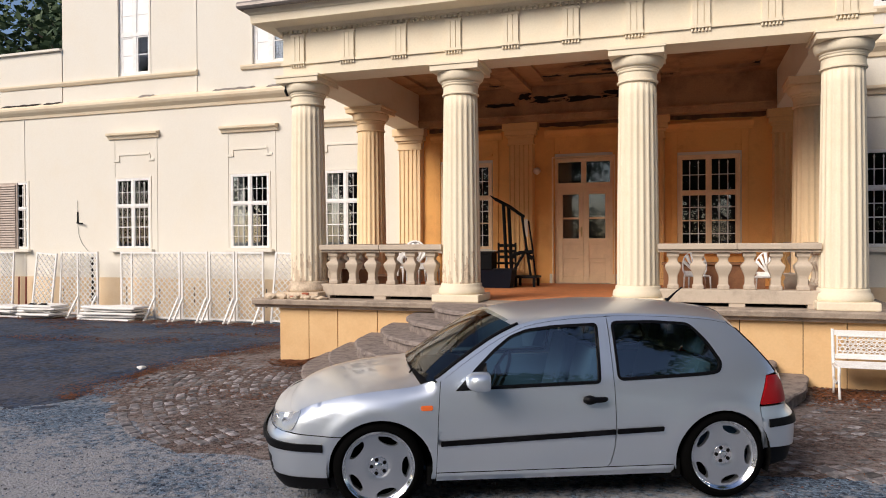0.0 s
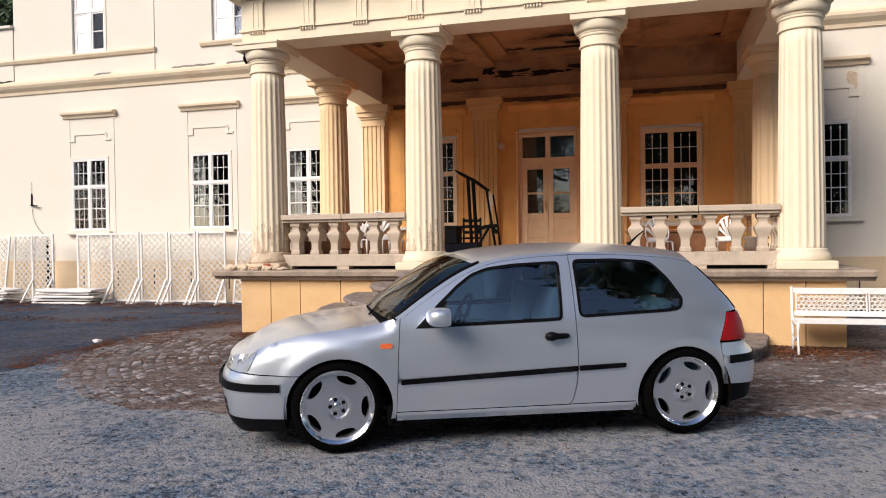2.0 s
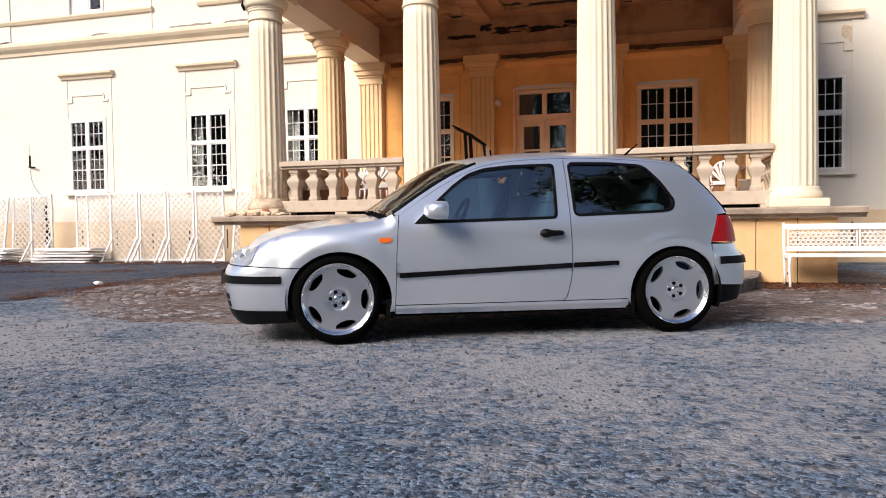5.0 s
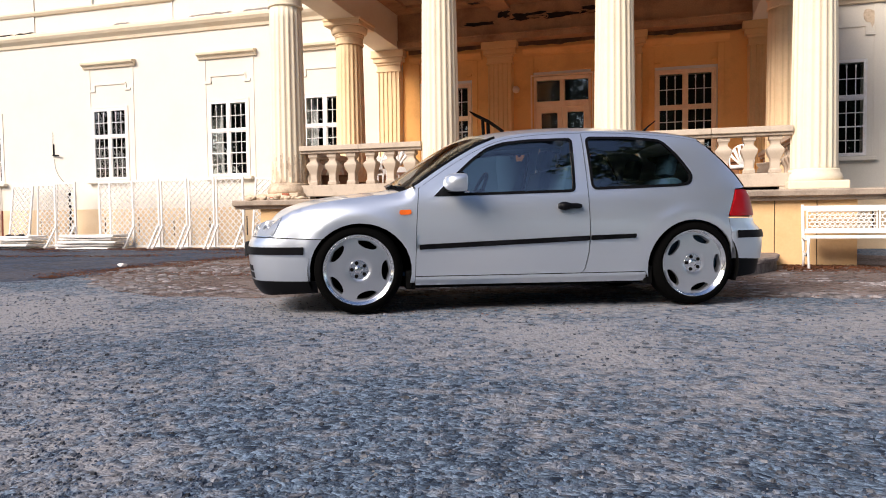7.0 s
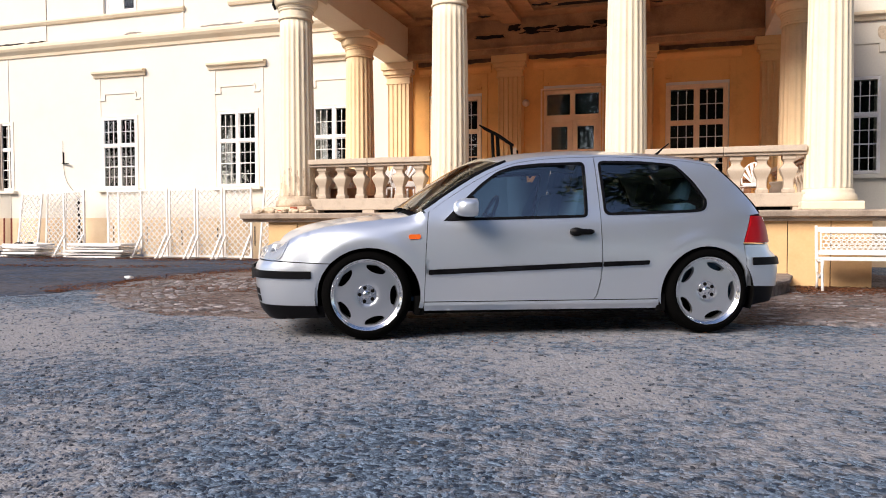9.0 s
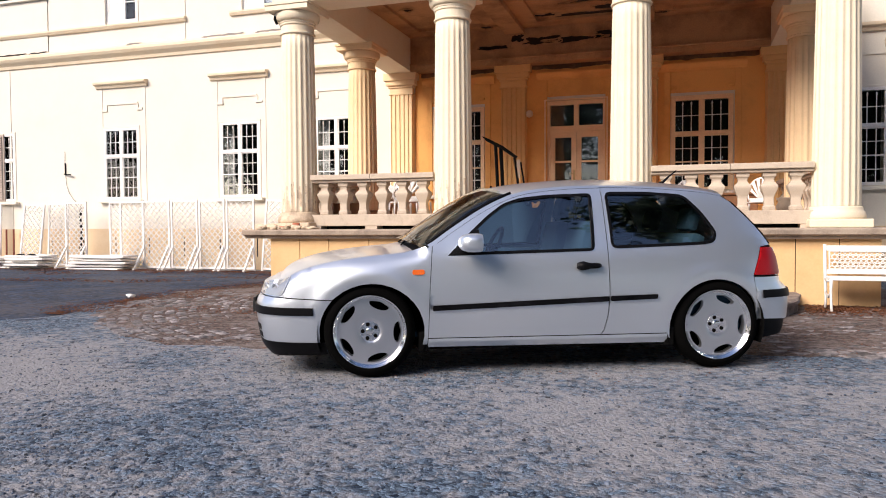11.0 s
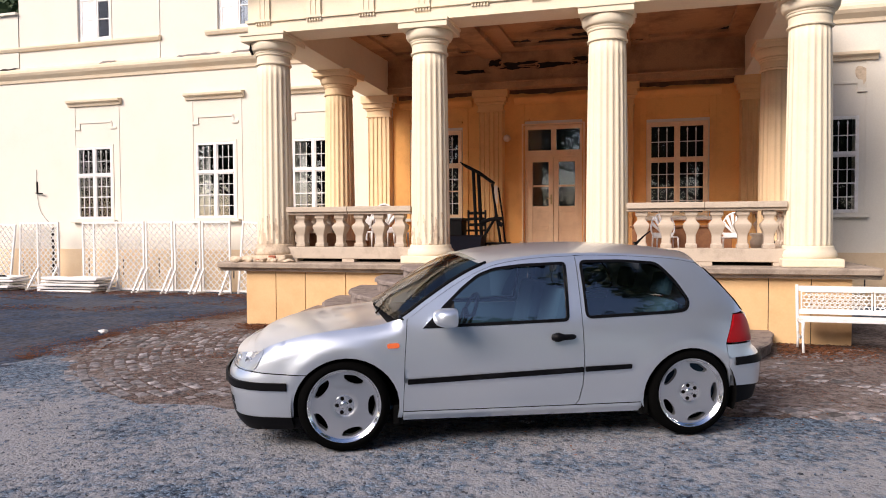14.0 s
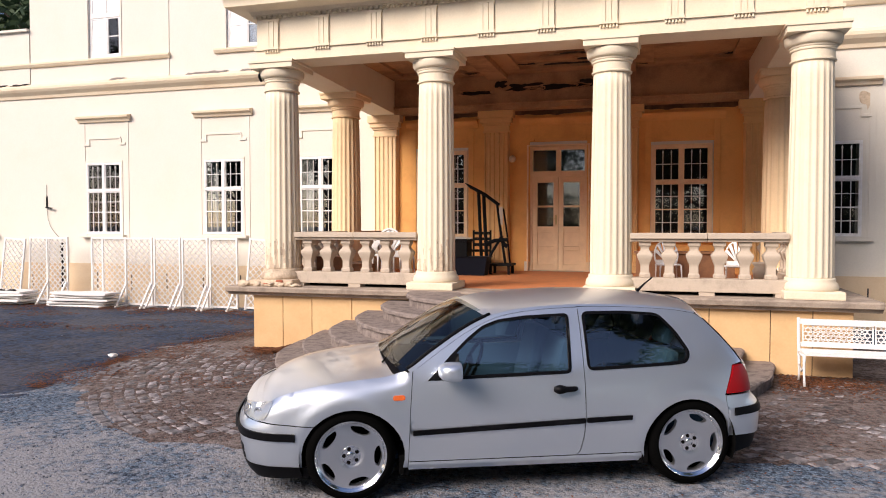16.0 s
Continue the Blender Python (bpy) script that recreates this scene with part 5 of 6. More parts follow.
body_panel("side_indicator", rounded([(0.293, 0.702), (0.378, 0.704), (0.378, 0.738), (0.293, 0.736)], 0.016), mat=M_AMBER, proud=0.008, rim=0.01, step=0.02, label="orange side indicator")
bm = bmesh.new()
pts = []
for i in range(9):
    s_ = 1.452 + 0.165 * i / 8
    c_ = skin(along(s_), 0.752)
    pts.append(c_ + Vector((0, -0.016 - 0.022 * math.sin(math.pi * i / 8) ** 0.5, 0)))
tube(bm, pts, [0.020, 0.031, 0.033, 0.027, 0.021, 0.020, 0.020, 0.019, 0.014], 12)
handle = pair("door_handle", bm, M_BLACKTRIM, ddoor, "black door handle")
bm = shell(rounded([(1.478, 0.715), (1.56, 0.715), (1.575, 0.752), (1.555, 0.790), (1.485, 0.790), (1.465, 0.752)], 0.03), (), 0.02, 0.002, 0.004)
pair("handle_recess", bm, M_SILVER, ddoor)

# bonnet, windscreen, roof and hatch: spanned between the two top lines


def span(s0, s1, n, crown, m=28, trim=0.0, dz=0.0, push=None, bulge=None):
    """A skin from one top line over to the other. crown(s): height in the middle; bulge(s): how far the middle lies forward."""
    bm = bmesh.new()
    rows = []
    for i in range(n + 1):
        s = s0 + (s1 - s0) * i / n
        z = spline(TOPLINE, s)
        e = skin(along(s), z)
        row = []
        for j in range(m + 1):
            v = -1 + 2 * j / m
            y = MID + v * (MID - e.y - trim)
            c = 1 - abs(v) ** 2.4
            row.append(bm.verts.new((e.x - (bulge(s) if bulge else 0) * (1 - v * v), y, z + dz + crown(s) * c)))
        rows.append(row)
    for p, q in zip(rows, rows[1:]):
        for j in range(m):
            bm.faces.new((p[j], p[j + 1], q[j + 1], q[j]))
    bmesh.ops.recalc_face_normals(bm, faces=bm.faces)
    if sum(f.normal.z for f in bm.faces) < 0:
        bmesh.ops.reverse_faces(bm, faces=bm.faces)
    return bm


bonnet = span(-0.838, 0.30, 70, lambda s: spline([(-0.84, 0.0), (-0.76, 0.016), (-0.60, 0.030), (-0.2, 0.036), (0.3, 0.040)], s),
              bulge=lambda s: spline([(-0.84, 0.0), (-0.80, 0.012), (-0.66, 0.065), (-0.50, 0.095), (-0.20, 0.10), (0.10, 0.08), (0.30, 0.06)], s))
part("bonnet", bonnet, M_SILVER, car, smooth=True)
screen = span(0.36, 1.02, 24, lambda s: 0.055 + 0.03 * (s - 0.36), trim=0.03, bulge=lambda s: 0.13)
g = part("windscreen", screen, glass("windscreen_glass", (0.62, 0.68, 0.66), 1.55), car, smooth=True)
g.visible_shadow = False
for side in (0, 1):
    bm = bmesh.new()
    pts = []
    for s in np.linspace(0.40, 1.03, 14):
        e = skin(along(s), spline(TOPLINE, s))
        pts.append((e.x - 0.004, e.y + 0.022 if side == 0 else 2 * MID - e.y - 0.022, e.z + 0.006))
    tube(bm, pts, 0.016, 6)
    part("screen_seal", bm, M_BLACKTRIM, car, smooth=True)
part("cowl", span(0.27, 0.40, 6, lambda s: 0.020, trim=0.05, dz=-0.004, bulge=lambda s: 0.10), M_BLACKTRIM, car, smooth=True)
roof = span(1.00, 2.66, 44, lambda s: 0.058 + 0.012 * math.sin(math.pi * min(1, max(0, (s - 1.0) / 1.66))), bulge=lambda s: 0.13 * max(0, (1.6 - s) / 0.6) if s < 1.6 else -0.08 * ((s - 1.6) / 1.06) ** 2)
part("roof", roof, M_SILVER, car, smooth=True)
# hatch: from the roof's rear edge down to the bumper
HATCH = [(2.66, 1.262), (2.72, 1.205), (2.83, 1.09), (2.94, 0.965), (3.00, 0.885), (3.04, 0.80), (3.06, 0.655)]
bm = bmesh.new()
rows = []
for s, z in HATCH:
    e = skin(along(s), z)
    cr = 0.066 if z > 1.2 else 0.0
    rows.append([bm.verts.new((e.x + (0.08 + 0.03 * (1.26 - z)) * (1 - v * v), MID + v * (MID - e.y), z + cr * (1 - abs(v) ** 2.4))) for v in np.linspace(-1, 1, 25)])
for p, q in zip(rows, rows[1:]):
    for j in range(24):
        bm.faces.new((p[j], q[j], q[j + 1], p[j + 1]))
bmesh.ops.recalc_face_normals(bm, faces=bm.faces)
hatch = part("hatch", bm, M_SILVER, car, smooth=True)
bm = bmesh.new()
rows = []
for s, z in HATCH[1:5]:
    e = skin(along(s), z)
    rows.append([bm.verts.new((e.x + (0.08 + 0.03 * (1.26 - z)) * (1 - v * v) + 0.009, MID + v * (MID - e.y), z + 0.006)) for v in np.linspace(-0.999, 0.999, 25)])
for p, q in zip(rows, rows[1:]):
    for j in range(24):
        bm.faces.new((p[j], q[j], q[j + 1], p[j + 1]))
part("rear_window", bm, M_BLACKTRIM, hatch, "dark rear window", smooth=True)

# wipers, aerial
for y0, y1 in ((0.30, 0.85), (0.80, 1.25)):
    bm = bmesh.new()
    tube(bm, [(0.32, y0, 0.925), (0.31, (y0 + y1) / 2, 0.955), (0.34, y1, 0.965)], 0.009, 6)
    tube(bm, [(0.24, y0 + 0.1, 0.90), (0.31, (y0 + y1) / 2, 0.960)], 0.008, 6)
    part("wiper", bm, M_BLACKTRIM, car)
bm = bmesh.new()
tube(bm, [(2.42, MID, 1.375), (2.44, MID, 1.385), (2.50, MID, 1.44), (2.56, MID, 1.485)], [0.022, 0.012, 0.007, 0.005], 8)
part("aerial", bm, M_BLACKTRIM, car)

# door mirror
for side in (0, 1):
    bm = bmesh.new()
    bmesh.ops.create_uvsphere(bm, u_segments=24, v_segments=16, radius=1)
    for v in bm.verts:
        x, y, z = v.co
        sx = math.copysign(abs(x) ** 0.72, x)
        sy = math.copysign(abs(y) ** 0.75, y)
        sz = math.copysign(abs(z) ** 0.75, z)
        if x > 0.35:
            sx = 0.47 + (sx - 0.47) * 0.15
        v.co = (sx * 0.104, sy * 0.115, sz * 0.062 * (1 - 0.12 * sy))
    yy = -0.125 if side == 0 else 2 * MID + 0.125
    bm.transform(Matrix.Translation((0.700, yy, 0.922)))
    mir = part("door_mirror", bm, M_SILVER, car, smooth=True)
    bm = boxes((0.655, 0.735, yy - 0.09, yy + 0.09, 0.880, 0.892), bev=0.004)
    bar(bm, (0.70, yy + (0.03 if side == 0 else -0.03), 0.885), (0.66, 0.06 if side == 0 else 2 * MID - 0.06, 0.875), 0.07, 0.03)
    part("mirror_arm", bm, M_BLACKTRIM, mir)

# dark underside, wheel wells, cabin floor
bm = boxes((0.36, 2.14, 0.10, 2 * MID - 0.10, 0.17, 0.26), (-0.60, 0.36, 0.33, 2 * MID - 0.33, 0.16, 0.62), (2.10, 3.0, 0.33, 2 * MID - 0.33, 0.22, 0.62), (-0.58, -0.40, 0.22, 2 * MID - 0.22, 0.16, 0.50), (2.86, 3.00, 0.25, 2 * MID - 0.25, 0.24, 0.58))
part("underbody", bm, M_WELL, car)
for wx in (0.015, 2.492):
    for side in (0, 1):
        bm = bmesh.new()
        n = 24
        rows = []
        for y in (0.022, 0.40):
            yy = y if side == 0 else 2 * MID - y
            rows.append([bm.verts.new((wx + 0.375 * math.cos(math.pi * (-0.12 + 1.24 * i / n)), yy, 0.305 + 0.355 * math.sin(math.pi * (-0.12 + 1.24 * i / n)))) for i in range(n + 1)])
        for i in range(n):
            bm.faces.new((rows[0][i], rows[0][i + 1], rows[1][i + 1], rows[1][i]))
        bm.faces.new(rows[1])
        part("wheel_well", bm, M_WELL, car)

# wheels
TYRE = [(0.205, 0.13), (0.255, 0.120), (0.300, 0.095), (0.314, 0.070), (0.3165, 0.0), (0.314, -0.070), (0.300, -0.098), (0.270, -0.112), (0.252, -0.110), (0.2515, -0.095), (0.2505, -0.07)]


def wheel(x, y, out):
    """out: -1 for the near side. The wheel's outer face is at y."""
    ob = new("wheel")
    ob.parent = car
    ob.matrix_basis = Matrix.Translation((x, y, 0.3155)) @ pose(0, 0, 0, 90 if out < 0 else -90, 0, 0)
    # local z points outward
    bm = bmesh.new()
    lathe(bm, [(r, -z - 0.105) for r, z in TYRE], 64, cap=False)
    bmesh.ops.recalc_face_normals(bm, faces=bm.faces)
    part("tyre", bm, M_RUBBER, ob, "low-profile black tyre", smooth=True)
    bm = bmesh.new()
    lathe(bm, [(0.222, -0.20), (0.223, -0.06), (0.225, -0.026), (0.230, -0.018), (0.241, -0.010), (0.248, -0.003), (0.2505, 0.001), (0.2515, -0.006), (0.248, -0.02)], 72, cap=False)
    bmesh.ops.recalc_face_normals(bm, faces=bm.faces)
    part("rim_lip", bm, M_CHROME, ob, "polished rim lip", smooth=True)
    outer = [(0.226 * math.cos(a), 0.226 * math.sin(a)) for a in np.linspace(0, 2 * math.pi, 73)[:-1]]
    holes = []
    for k in range(5):
        a = math.radians(70 + 72 * k) * (1 if out < 0 else -1)
        pts = []
        for r, da in ((0.212, -21), (0.219, 0), (0.212, 21), (0.186, 20), (0.166, 11), (0.161, 0), (0.166, -11), (0.186, -20)):
            q = a + math.radians(da)
            pts.append((r * math.cos(q), r * math.sin(q)))
        holes.append(rounded(pts, 0.018, 3))
    v, f = flat_sheet(outer, holes, 0.014)

    def dome(x_, y_):
        r = math.hypot(x_, y_)
        return -0.027 + 0.006 * (1 - (r / 0.226) ** 2) - 0.010 * math.exp(-((r - 0.074) / 0.012) ** 2) * 0.6 - (0.012 if r < 0.069 else 0)
    bm = bmesh.new()
    vs = [bm.verts.new((p.x, p.y, dome(p.x, p.y))) for p in v]
    for t in f:
        fc = bm.faces.new([vs[i] for i in t])
        fc.normal_update()
        if fc.normal.z < 0:
            fc.normal_flip()
    for e in [e for e in bm.edges if len(e.link_faces) == 1]:
        a_, b_ = e.verts
        if a_.co.xy.length < 0.2225:
            q = [bm.verts.new(a_.co), bm.verts.new(b_.co), bm.verts.new(b_.co * 0.97 + Vector((0, 0, -0.045))), bm.verts.new(a_.co * 0.97 + Vector((0, 0, -0.045)))]
            bm.faces.new(q)
    part("rim", bm, M_RIM, ob, "silver five-opening rim", smooth=True)
    bm = bmesh.new()
    lathe(bm, [(0.21, -0.14), (0.02, -0.14)], 32)
    part("brake_disc", bm, M_WELL, ob)
    bm = bmesh.new()
    lathe(bm, [(0.029, -0.042), (0.028, -0.028), (0.017, -0.025), (0.004, -0.024)], 24)
    part("hub_cap", bm, M_CHROME, ob, "domed hub cap", smooth=True)
    bm = bmesh.new()
    lathe(bm, [(0.071, -0.050), (0.0705, -0.0315), (0.068, -0.0295), (0.020, -0.0295)], 40, cap=False)
    bmesh.ops.recalc_face_normals(bm, faces=bm.faces)
    part("hub_plate", bm, M_CHROME, ob, "polished hub plate")
    for k in range(5):
        a = math.radians(36 + 70 + 72 * k) * (1 if out < 0 else -1)
        bm = bmesh.new()
        lathe(bm, [(0.0135, -0.045), (0.0135, -0.026), (0.0105, -0.0245), (0.002, -0.0245)], 12, centre=(0.049 * math.cos(a), 0.049 * math.sin(a)))
        part("wheel_bolt", bm, M_WELL, ob)
    return ob


for x in (0.0, 2.500):
    wheel(x, -0.002, -1)
    wheel(x, 2 * MID + 0.002, 1)


# cabin: seats, wheel, dashboard
# black blocks added by the wheels to shut out light; no real part
for s0, s1 in ((0.335, 0.405), (2.115, 2.185)):
    for y0 in (0.035, 2 * MID - 0.285):
        part("mud_flap", boxes((s0, s1, y0, y0 + 0.25, 0.165, 0.30), bev=0.01), M_WELL, car)


def seat(x, y, w, back=0.62, lean=0.22, heads=((0.0, 0.13),)):
    bm = boxes((x - 0.26, x + 0.24, y - w / 2, y + w / 2, 0.36, 0.52), bev=0.05)
    part("seat_cushion", bm, M_SEAT, car)
    bm = boxes((-0.06, 0.06, -w / 2, w / 2, 0, back), bev=0.05)
    bm.transform(Matrix.Translation((x + 0.24, y, 0.46)) @ Matrix.Rotation(lean, 4, "Y"))
    part("seat_back", bm, M_SEAT, car)
    for dy, hw in heads:
        bm = boxes((-0.045, 0.045, -hw, hw, back + 0.02, back + 0.20), bev=0.04)
        bm.transform(Matrix.Translation((x + 0.24, y + dy, 0.46)) @ Matrix.Rotation(lean, 4, "Y"))
        part("headrest", bm, M_SEAT, car)


seat(1.28, 0.48, 0.50)
seat(1.28, 1.22, 0.50)
seat(2.12, MID, 1.24, back=0.52, heads=((-0.36, 0.12), (0.36, 0.12)))
bm = boxes((0.36, 0.78, 0.14, 2 * MID - 0.14, 0.62, 0.86), bev=0.08)
part("dashboard", bm, M_BLACKTRIM, car)
bm = bmesh.new()
c = Vector((0.93, 0.48, 0.85))
t_ = Matrix.Rotation(math.radians(-65), 3, "Y")
ring = [c + t_ @ Vector((0.185 * math.cos(a), 0.185 * math.sin(a), 0)) for a in np.linspace(0, 2 * math.pi, 29)[:-1]]
tube(bm, ring, 0.014, 8, closed=True)
for a in (0.2, math.pi - 0.2, -math.pi / 2):
    bar(bm, c, c + t_ @ Vector((0.185 * math.sin(a), 0.185 * math.cos(a), 0)), 0.04, 0.02)
part("steering_wheel", bm, M_BLACKTRIM, car)
bm = boxes((0.42, 1.69, 0.06, 0.10, 0.28, 0.83), (0.42, 1.69, 2 * MID - 0.10, 2 * MID - 0.06, 0.28, 0.83), (1.72, 2.75, 0.12, 0.16, 0.28, 0.86), (1.72, 2.75, 2 * MID - 0.16, 2 * MID - 0.12, 0.28, 0.86), (0.3, 2.9, 0.10, 2 * MID - 0.10, 0.26, 0.29), (2.42, 2.92, 0.2, 2 * MID - 0.2, 0.80, 0.84))
part("cabin_lining", bm, M_SEAT, car)
bm = span(1.04, 2.62, 20, lambda s: 0.050, trim=0.05, dz=-0.03)
part("headliner", bm, plain("grey_headliner", (0.20, 0.22, 0.23), 0.95), car, smooth=True)
bm = boxes((0.82, 0.84, MID - 0.11, MID + 0.11, 1.20, 1.26), bev=0.008)
part("inside_mirror", bm, M_BLACKTRIM, car)

# ---- things on the drive ----
def lattice_panel(x0, x1, y, lean=0.0, h=1.66, brace=True, tilt=0.0):
    w = x1 - x0
    ob = empty("lattice_screen", pose(x0 - 0.05, y, 0.0, lean, tilt, 0), "white painted wooden lattice screen leaning by the wall" if lean else "white painted wooden lattice screen on braced feet", "lattice screen", "white lattice screens")
    for xx in (0.02, w - 0.02):
        part("post", boxes((xx - 0.022, xx + 0.022, -0.022, 0.022, 0, h), bev=0.004), M_WHITE, ob)
    for z in (0.06, h - 0.03):
        part("rail", boxes((0.042, w - 0.042, -0.018, 0.018, z - 0.022, z + 0.022), bev=0.003), M_WHITE, ob)
    bm = bmesh.new()
    pitch = 0.152
    a, b, c, d = 0.045, w - 0.045, 0.085, h - 0.055
    for s, yy in ((1, 0.006), (-1, -0.006)):
        k = -int((d - c) / pitch) - 1
        while k * pitch < (b - a) + (d - c):
            o = a + k * pitch if s > 0 else b - k * pitch
            # line x = o + s * (z - c)
            pts = []
            for z in (c, d):
                pts.append((o + s * (z - c), z))
            (xa, za), (xb, zb) = pts
            t0, t1 = 0.0, 1.0
            dx = xb - xa
            lo, hi = sorted(((a - xa) / dx, (b - xa) / dx))
            t0, t1 = max(t0, lo), min(t1, hi)
            if t1 - t0 > 0.02:
                bar(bm, (xa + dx * t0, yy, za + (zb - za) * t0), (xa + dx * t1, yy, za + (zb - za) * t1), 0.012, 0.030, up=(0, 1, 0))
            k += 1
    tagged(part("lattice", bm, M_WHITE, ob), kind="stuff")
    if brace:
        for xx in (0.045, w - 0.045):
            bm = bmesh.new()
            bar(bm, (xx, -0.02, 0.56), (xx, -0.36, 0.05), 0.04, 0.035)
            part("brace", bm, M_WHITE, ob)
            part("foot", boxes((xx - 0.02, xx + 0.02, -0.42, 0.02, 0.0, 0.045), bev=0.004), M_WHITE, ob)
    return ob


for a, b in ((-11.70, -10.92), (-10.88, -10.14), (-10.10, -9.40), (-9.36, -8.62)):
    lattice_panel(a, b, 13.75)
lattice_panel(-8.52, -7.9, 13.85, lean=-4, tilt=3, brace=False)
lattice_panel(-12.46, -11.74, 13.86, brace=False)
lattice_panel(-12.86, -12.50, 13.95, brace=False)
lattice_panel(-14.04, -13.38, 13.75)
lattice_panel(-14.98, -14.34, 14.08, lean=-3, brace=False)
lattice_panel(-15.80, -15.12, 13.95, lean=-4, tilt=4, brace=False)
lattice_panel(-17.4, -16.6, 14.1, lean=-3, brace=False)

# stacks of folded white panels
random.seed(21)


def stack(x0, x1, y0, y1, n):
    z = 0.0
    for i in range(n):
        t = random.uniform(0.046, 0.058)
        dx, dy = random.uniform(-0.12, 0.12), random.uniform(-0.10, 0.06)
        bm = boxes((x0 - (x0 + x1) / 2, x1 - (x0 + x1) / 2, -(y1 - y0) / 2, (y1 - y0) / 2, 0, t), bev=0.024)
        bmesh.ops.subdivide_edges(bm, edges=[e for e in bm.edges if e.calc_length() > 0.5], cuts=8)
        for v in bm.verts:
            v.co.z += 0.034 * noise.noise((v.co.x * 1.6 + i * 5, v.co.y * 1.6, i)) * (1 if i == n - 1 else 0.5)
            v.co.y += 0.02 * noise.noise((v.co.x * 3, i * 3.3, 5))
        ob = part("folded_panel", bm, M_WHITE, smooth=False)
        ob.matrix_basis = pose((x0 + x1) / 2 + dx, (y0 + y1) / 2 + dy, z + 0.004, 0, 0, random.uniform(-5, 5))
        tagged(ob, "white padded panel lying in a stack by the wall", "folded panel", "stacked white panels")
        z += t + 0.019


stack(-16.75, -15.45, 13.15, 13.75, 4)
stack(-15.40, -14.30, 13.15, 13.72, 5)
stack(-13.50, -11.86, 13.15, 13.70, 5)
bm = bmesh.new()
for k in range(3):
    tube(bm, [(-15.2 + 0.5 * i / 9 + 0.1 * k, 13.3 + 0.03 * math.sin(i * 2 + k), 0.33 + 0.03 * math.sin(i + k)) for i in range(10)], 0.02, 6)
tagged(part("dark_strap", bm, M_IRON), "dark webbing lying on the white stack", "strap")

# red-brown stakes, downpipe, wall hook with its cable
for x in (-16.55, -16.30):
    bm = bmesh.new()
    tube(bm, [(x, 14.2, 0.0), (x, 14.22, 0.98)], 0.022, 8)
    tagged(part("wooden_stake", bm, material("red_brown_wood", (0.20, 0.05, 0.03), 0.8)), "red-brown wooden stake by the wall", "stake", "red-brown stakes")
bm = bmesh.new()
pts = [(-14.12 + 0.02 * math.sin(i * 1.3), 14.28, 0.05 + 0.145 * i) for i in range(11)]
tube(bm, pts, [0.026 + 0.020 * (i % 2) for i in range(11)], 6)
tagged(part("black_chain", bm, M_IRON), "black cable bundle hanging down the wall", "cable")
bm = bmesh.new()
bar(bm, (-14.72, FY - 0.03, 2.41), (-14.46, FY - 0.10, 2.39), 0.035, 0.03)
bar(bm, (-14.70, FY - 0.015, 2.39), (-14.70, FY - 0.015, 2.70), 0.025, 0.03)
hook = part("wall_bracket", bm, M_IRON)
tagged(hook, "small black iron bracket on the cream wall", "bracket")
bm = bmesh.new()
tube(bm, [(-14.70, FY - 0.02, 3.0), (-14.71, FY - 0.02, 2.7), (-14.70, FY - 0.02, 2.42), (-14.66, FY - 0.02, 2.1), (-14.58, FY - 0.02, 1.9), (-14.45, FY - 0.02, 1.75), (-14.3, FY - 0.02, 1.62), (-14.14, FY - 0.06, 1.5)], 0.0045, 6)
tagged(part("wall_cable", bm, M_IRON), "thin grey cable running down the wall", "cable")


# ---- bench ----
def bench(x, y):
    ob = empty("garden_bench", pose(x, y, 0), "white cast-iron garden bench with a pierced back, beside the steps", "bench")
    L = 1.7
    for xx in (0.0, L):
        bm = bmesh.new()
        tube(bm, [(xx, 0.34, 0), (xx, 0.32, 0.14), (xx, 0.36, 0.36), (xx, 0.40, 0.60), (xx, 0.42, 0.78)], [0.016, 0.014, 0.020, 0.020, 0.018], 8)
        tube(bm, [(xx, -0.04, 0), (xx, 0.0, 0.12), (xx, 0.02, 0.26), (xx, 0.0, 0.36)], [0.017, 0.014, 0.016, 0.02], 8)
        tube(bm, [(xx, 0.0, 0.36), (xx, 0.2, 0.345), (xx, 0.36, 0.36)], 0.016, 8)
        tube(bm, [(xx, 0.02, 0.24), (xx, 0.16, 0.15), (xx, 0.32, 0.20)], 0.011, 8)
        part("leg_frame", bm, M_WHITE, ob, smooth=True)
    for i in range(5):
        yy = 0.0 + 0.085 * i
        part("seat_slat", boxes((0.0, L, yy, yy + 0.065, 0.365, 0.395), bev=0.006), M_WHITE, ob)
    part("top_rail", boxes((0, L, 0.405, 0.435, 0.700, 0.765), bev=0.008), M_WHITE, ob)
    part("lower_rail", boxes((0, L, 0.375, 0.405, 0.420, 0.475), bev=0.006), M_WHITE, ob)
    # pierced ornament: rings and lozenges
    bm = bmesh.new()
    for p in range(2):
        xa, xb = 0.05 + p * 0.81, 0.05 + p * 0.81 + 0.78
        for k in range(13):
            for r in range(5):
                cx, cz = xa + (xb - xa) * (k + 0.5 + 0.5 * (r % 2)) / 13.5, 0.490 + 0.045 * r
                w_, h_ = 0.026, 0.020
                if k in (0, 12):
                    w_, h_ = 0.030, 0.026
                q = [(cx + w_ * math.cos(t), 0.402 + 0.10 * (cz - 0.5), cz + h_ * math.sin(t)) for t in np.linspace(0, 2 * math.pi, 9)[:-1]]
                tube(bm, q, 0.0065, 5, closed=True)
        for zz in (0.478, 0.698):
            bar(bm, (xa, 0.40, zz), (xb, 0.40, zz), 0.02, 0.012)
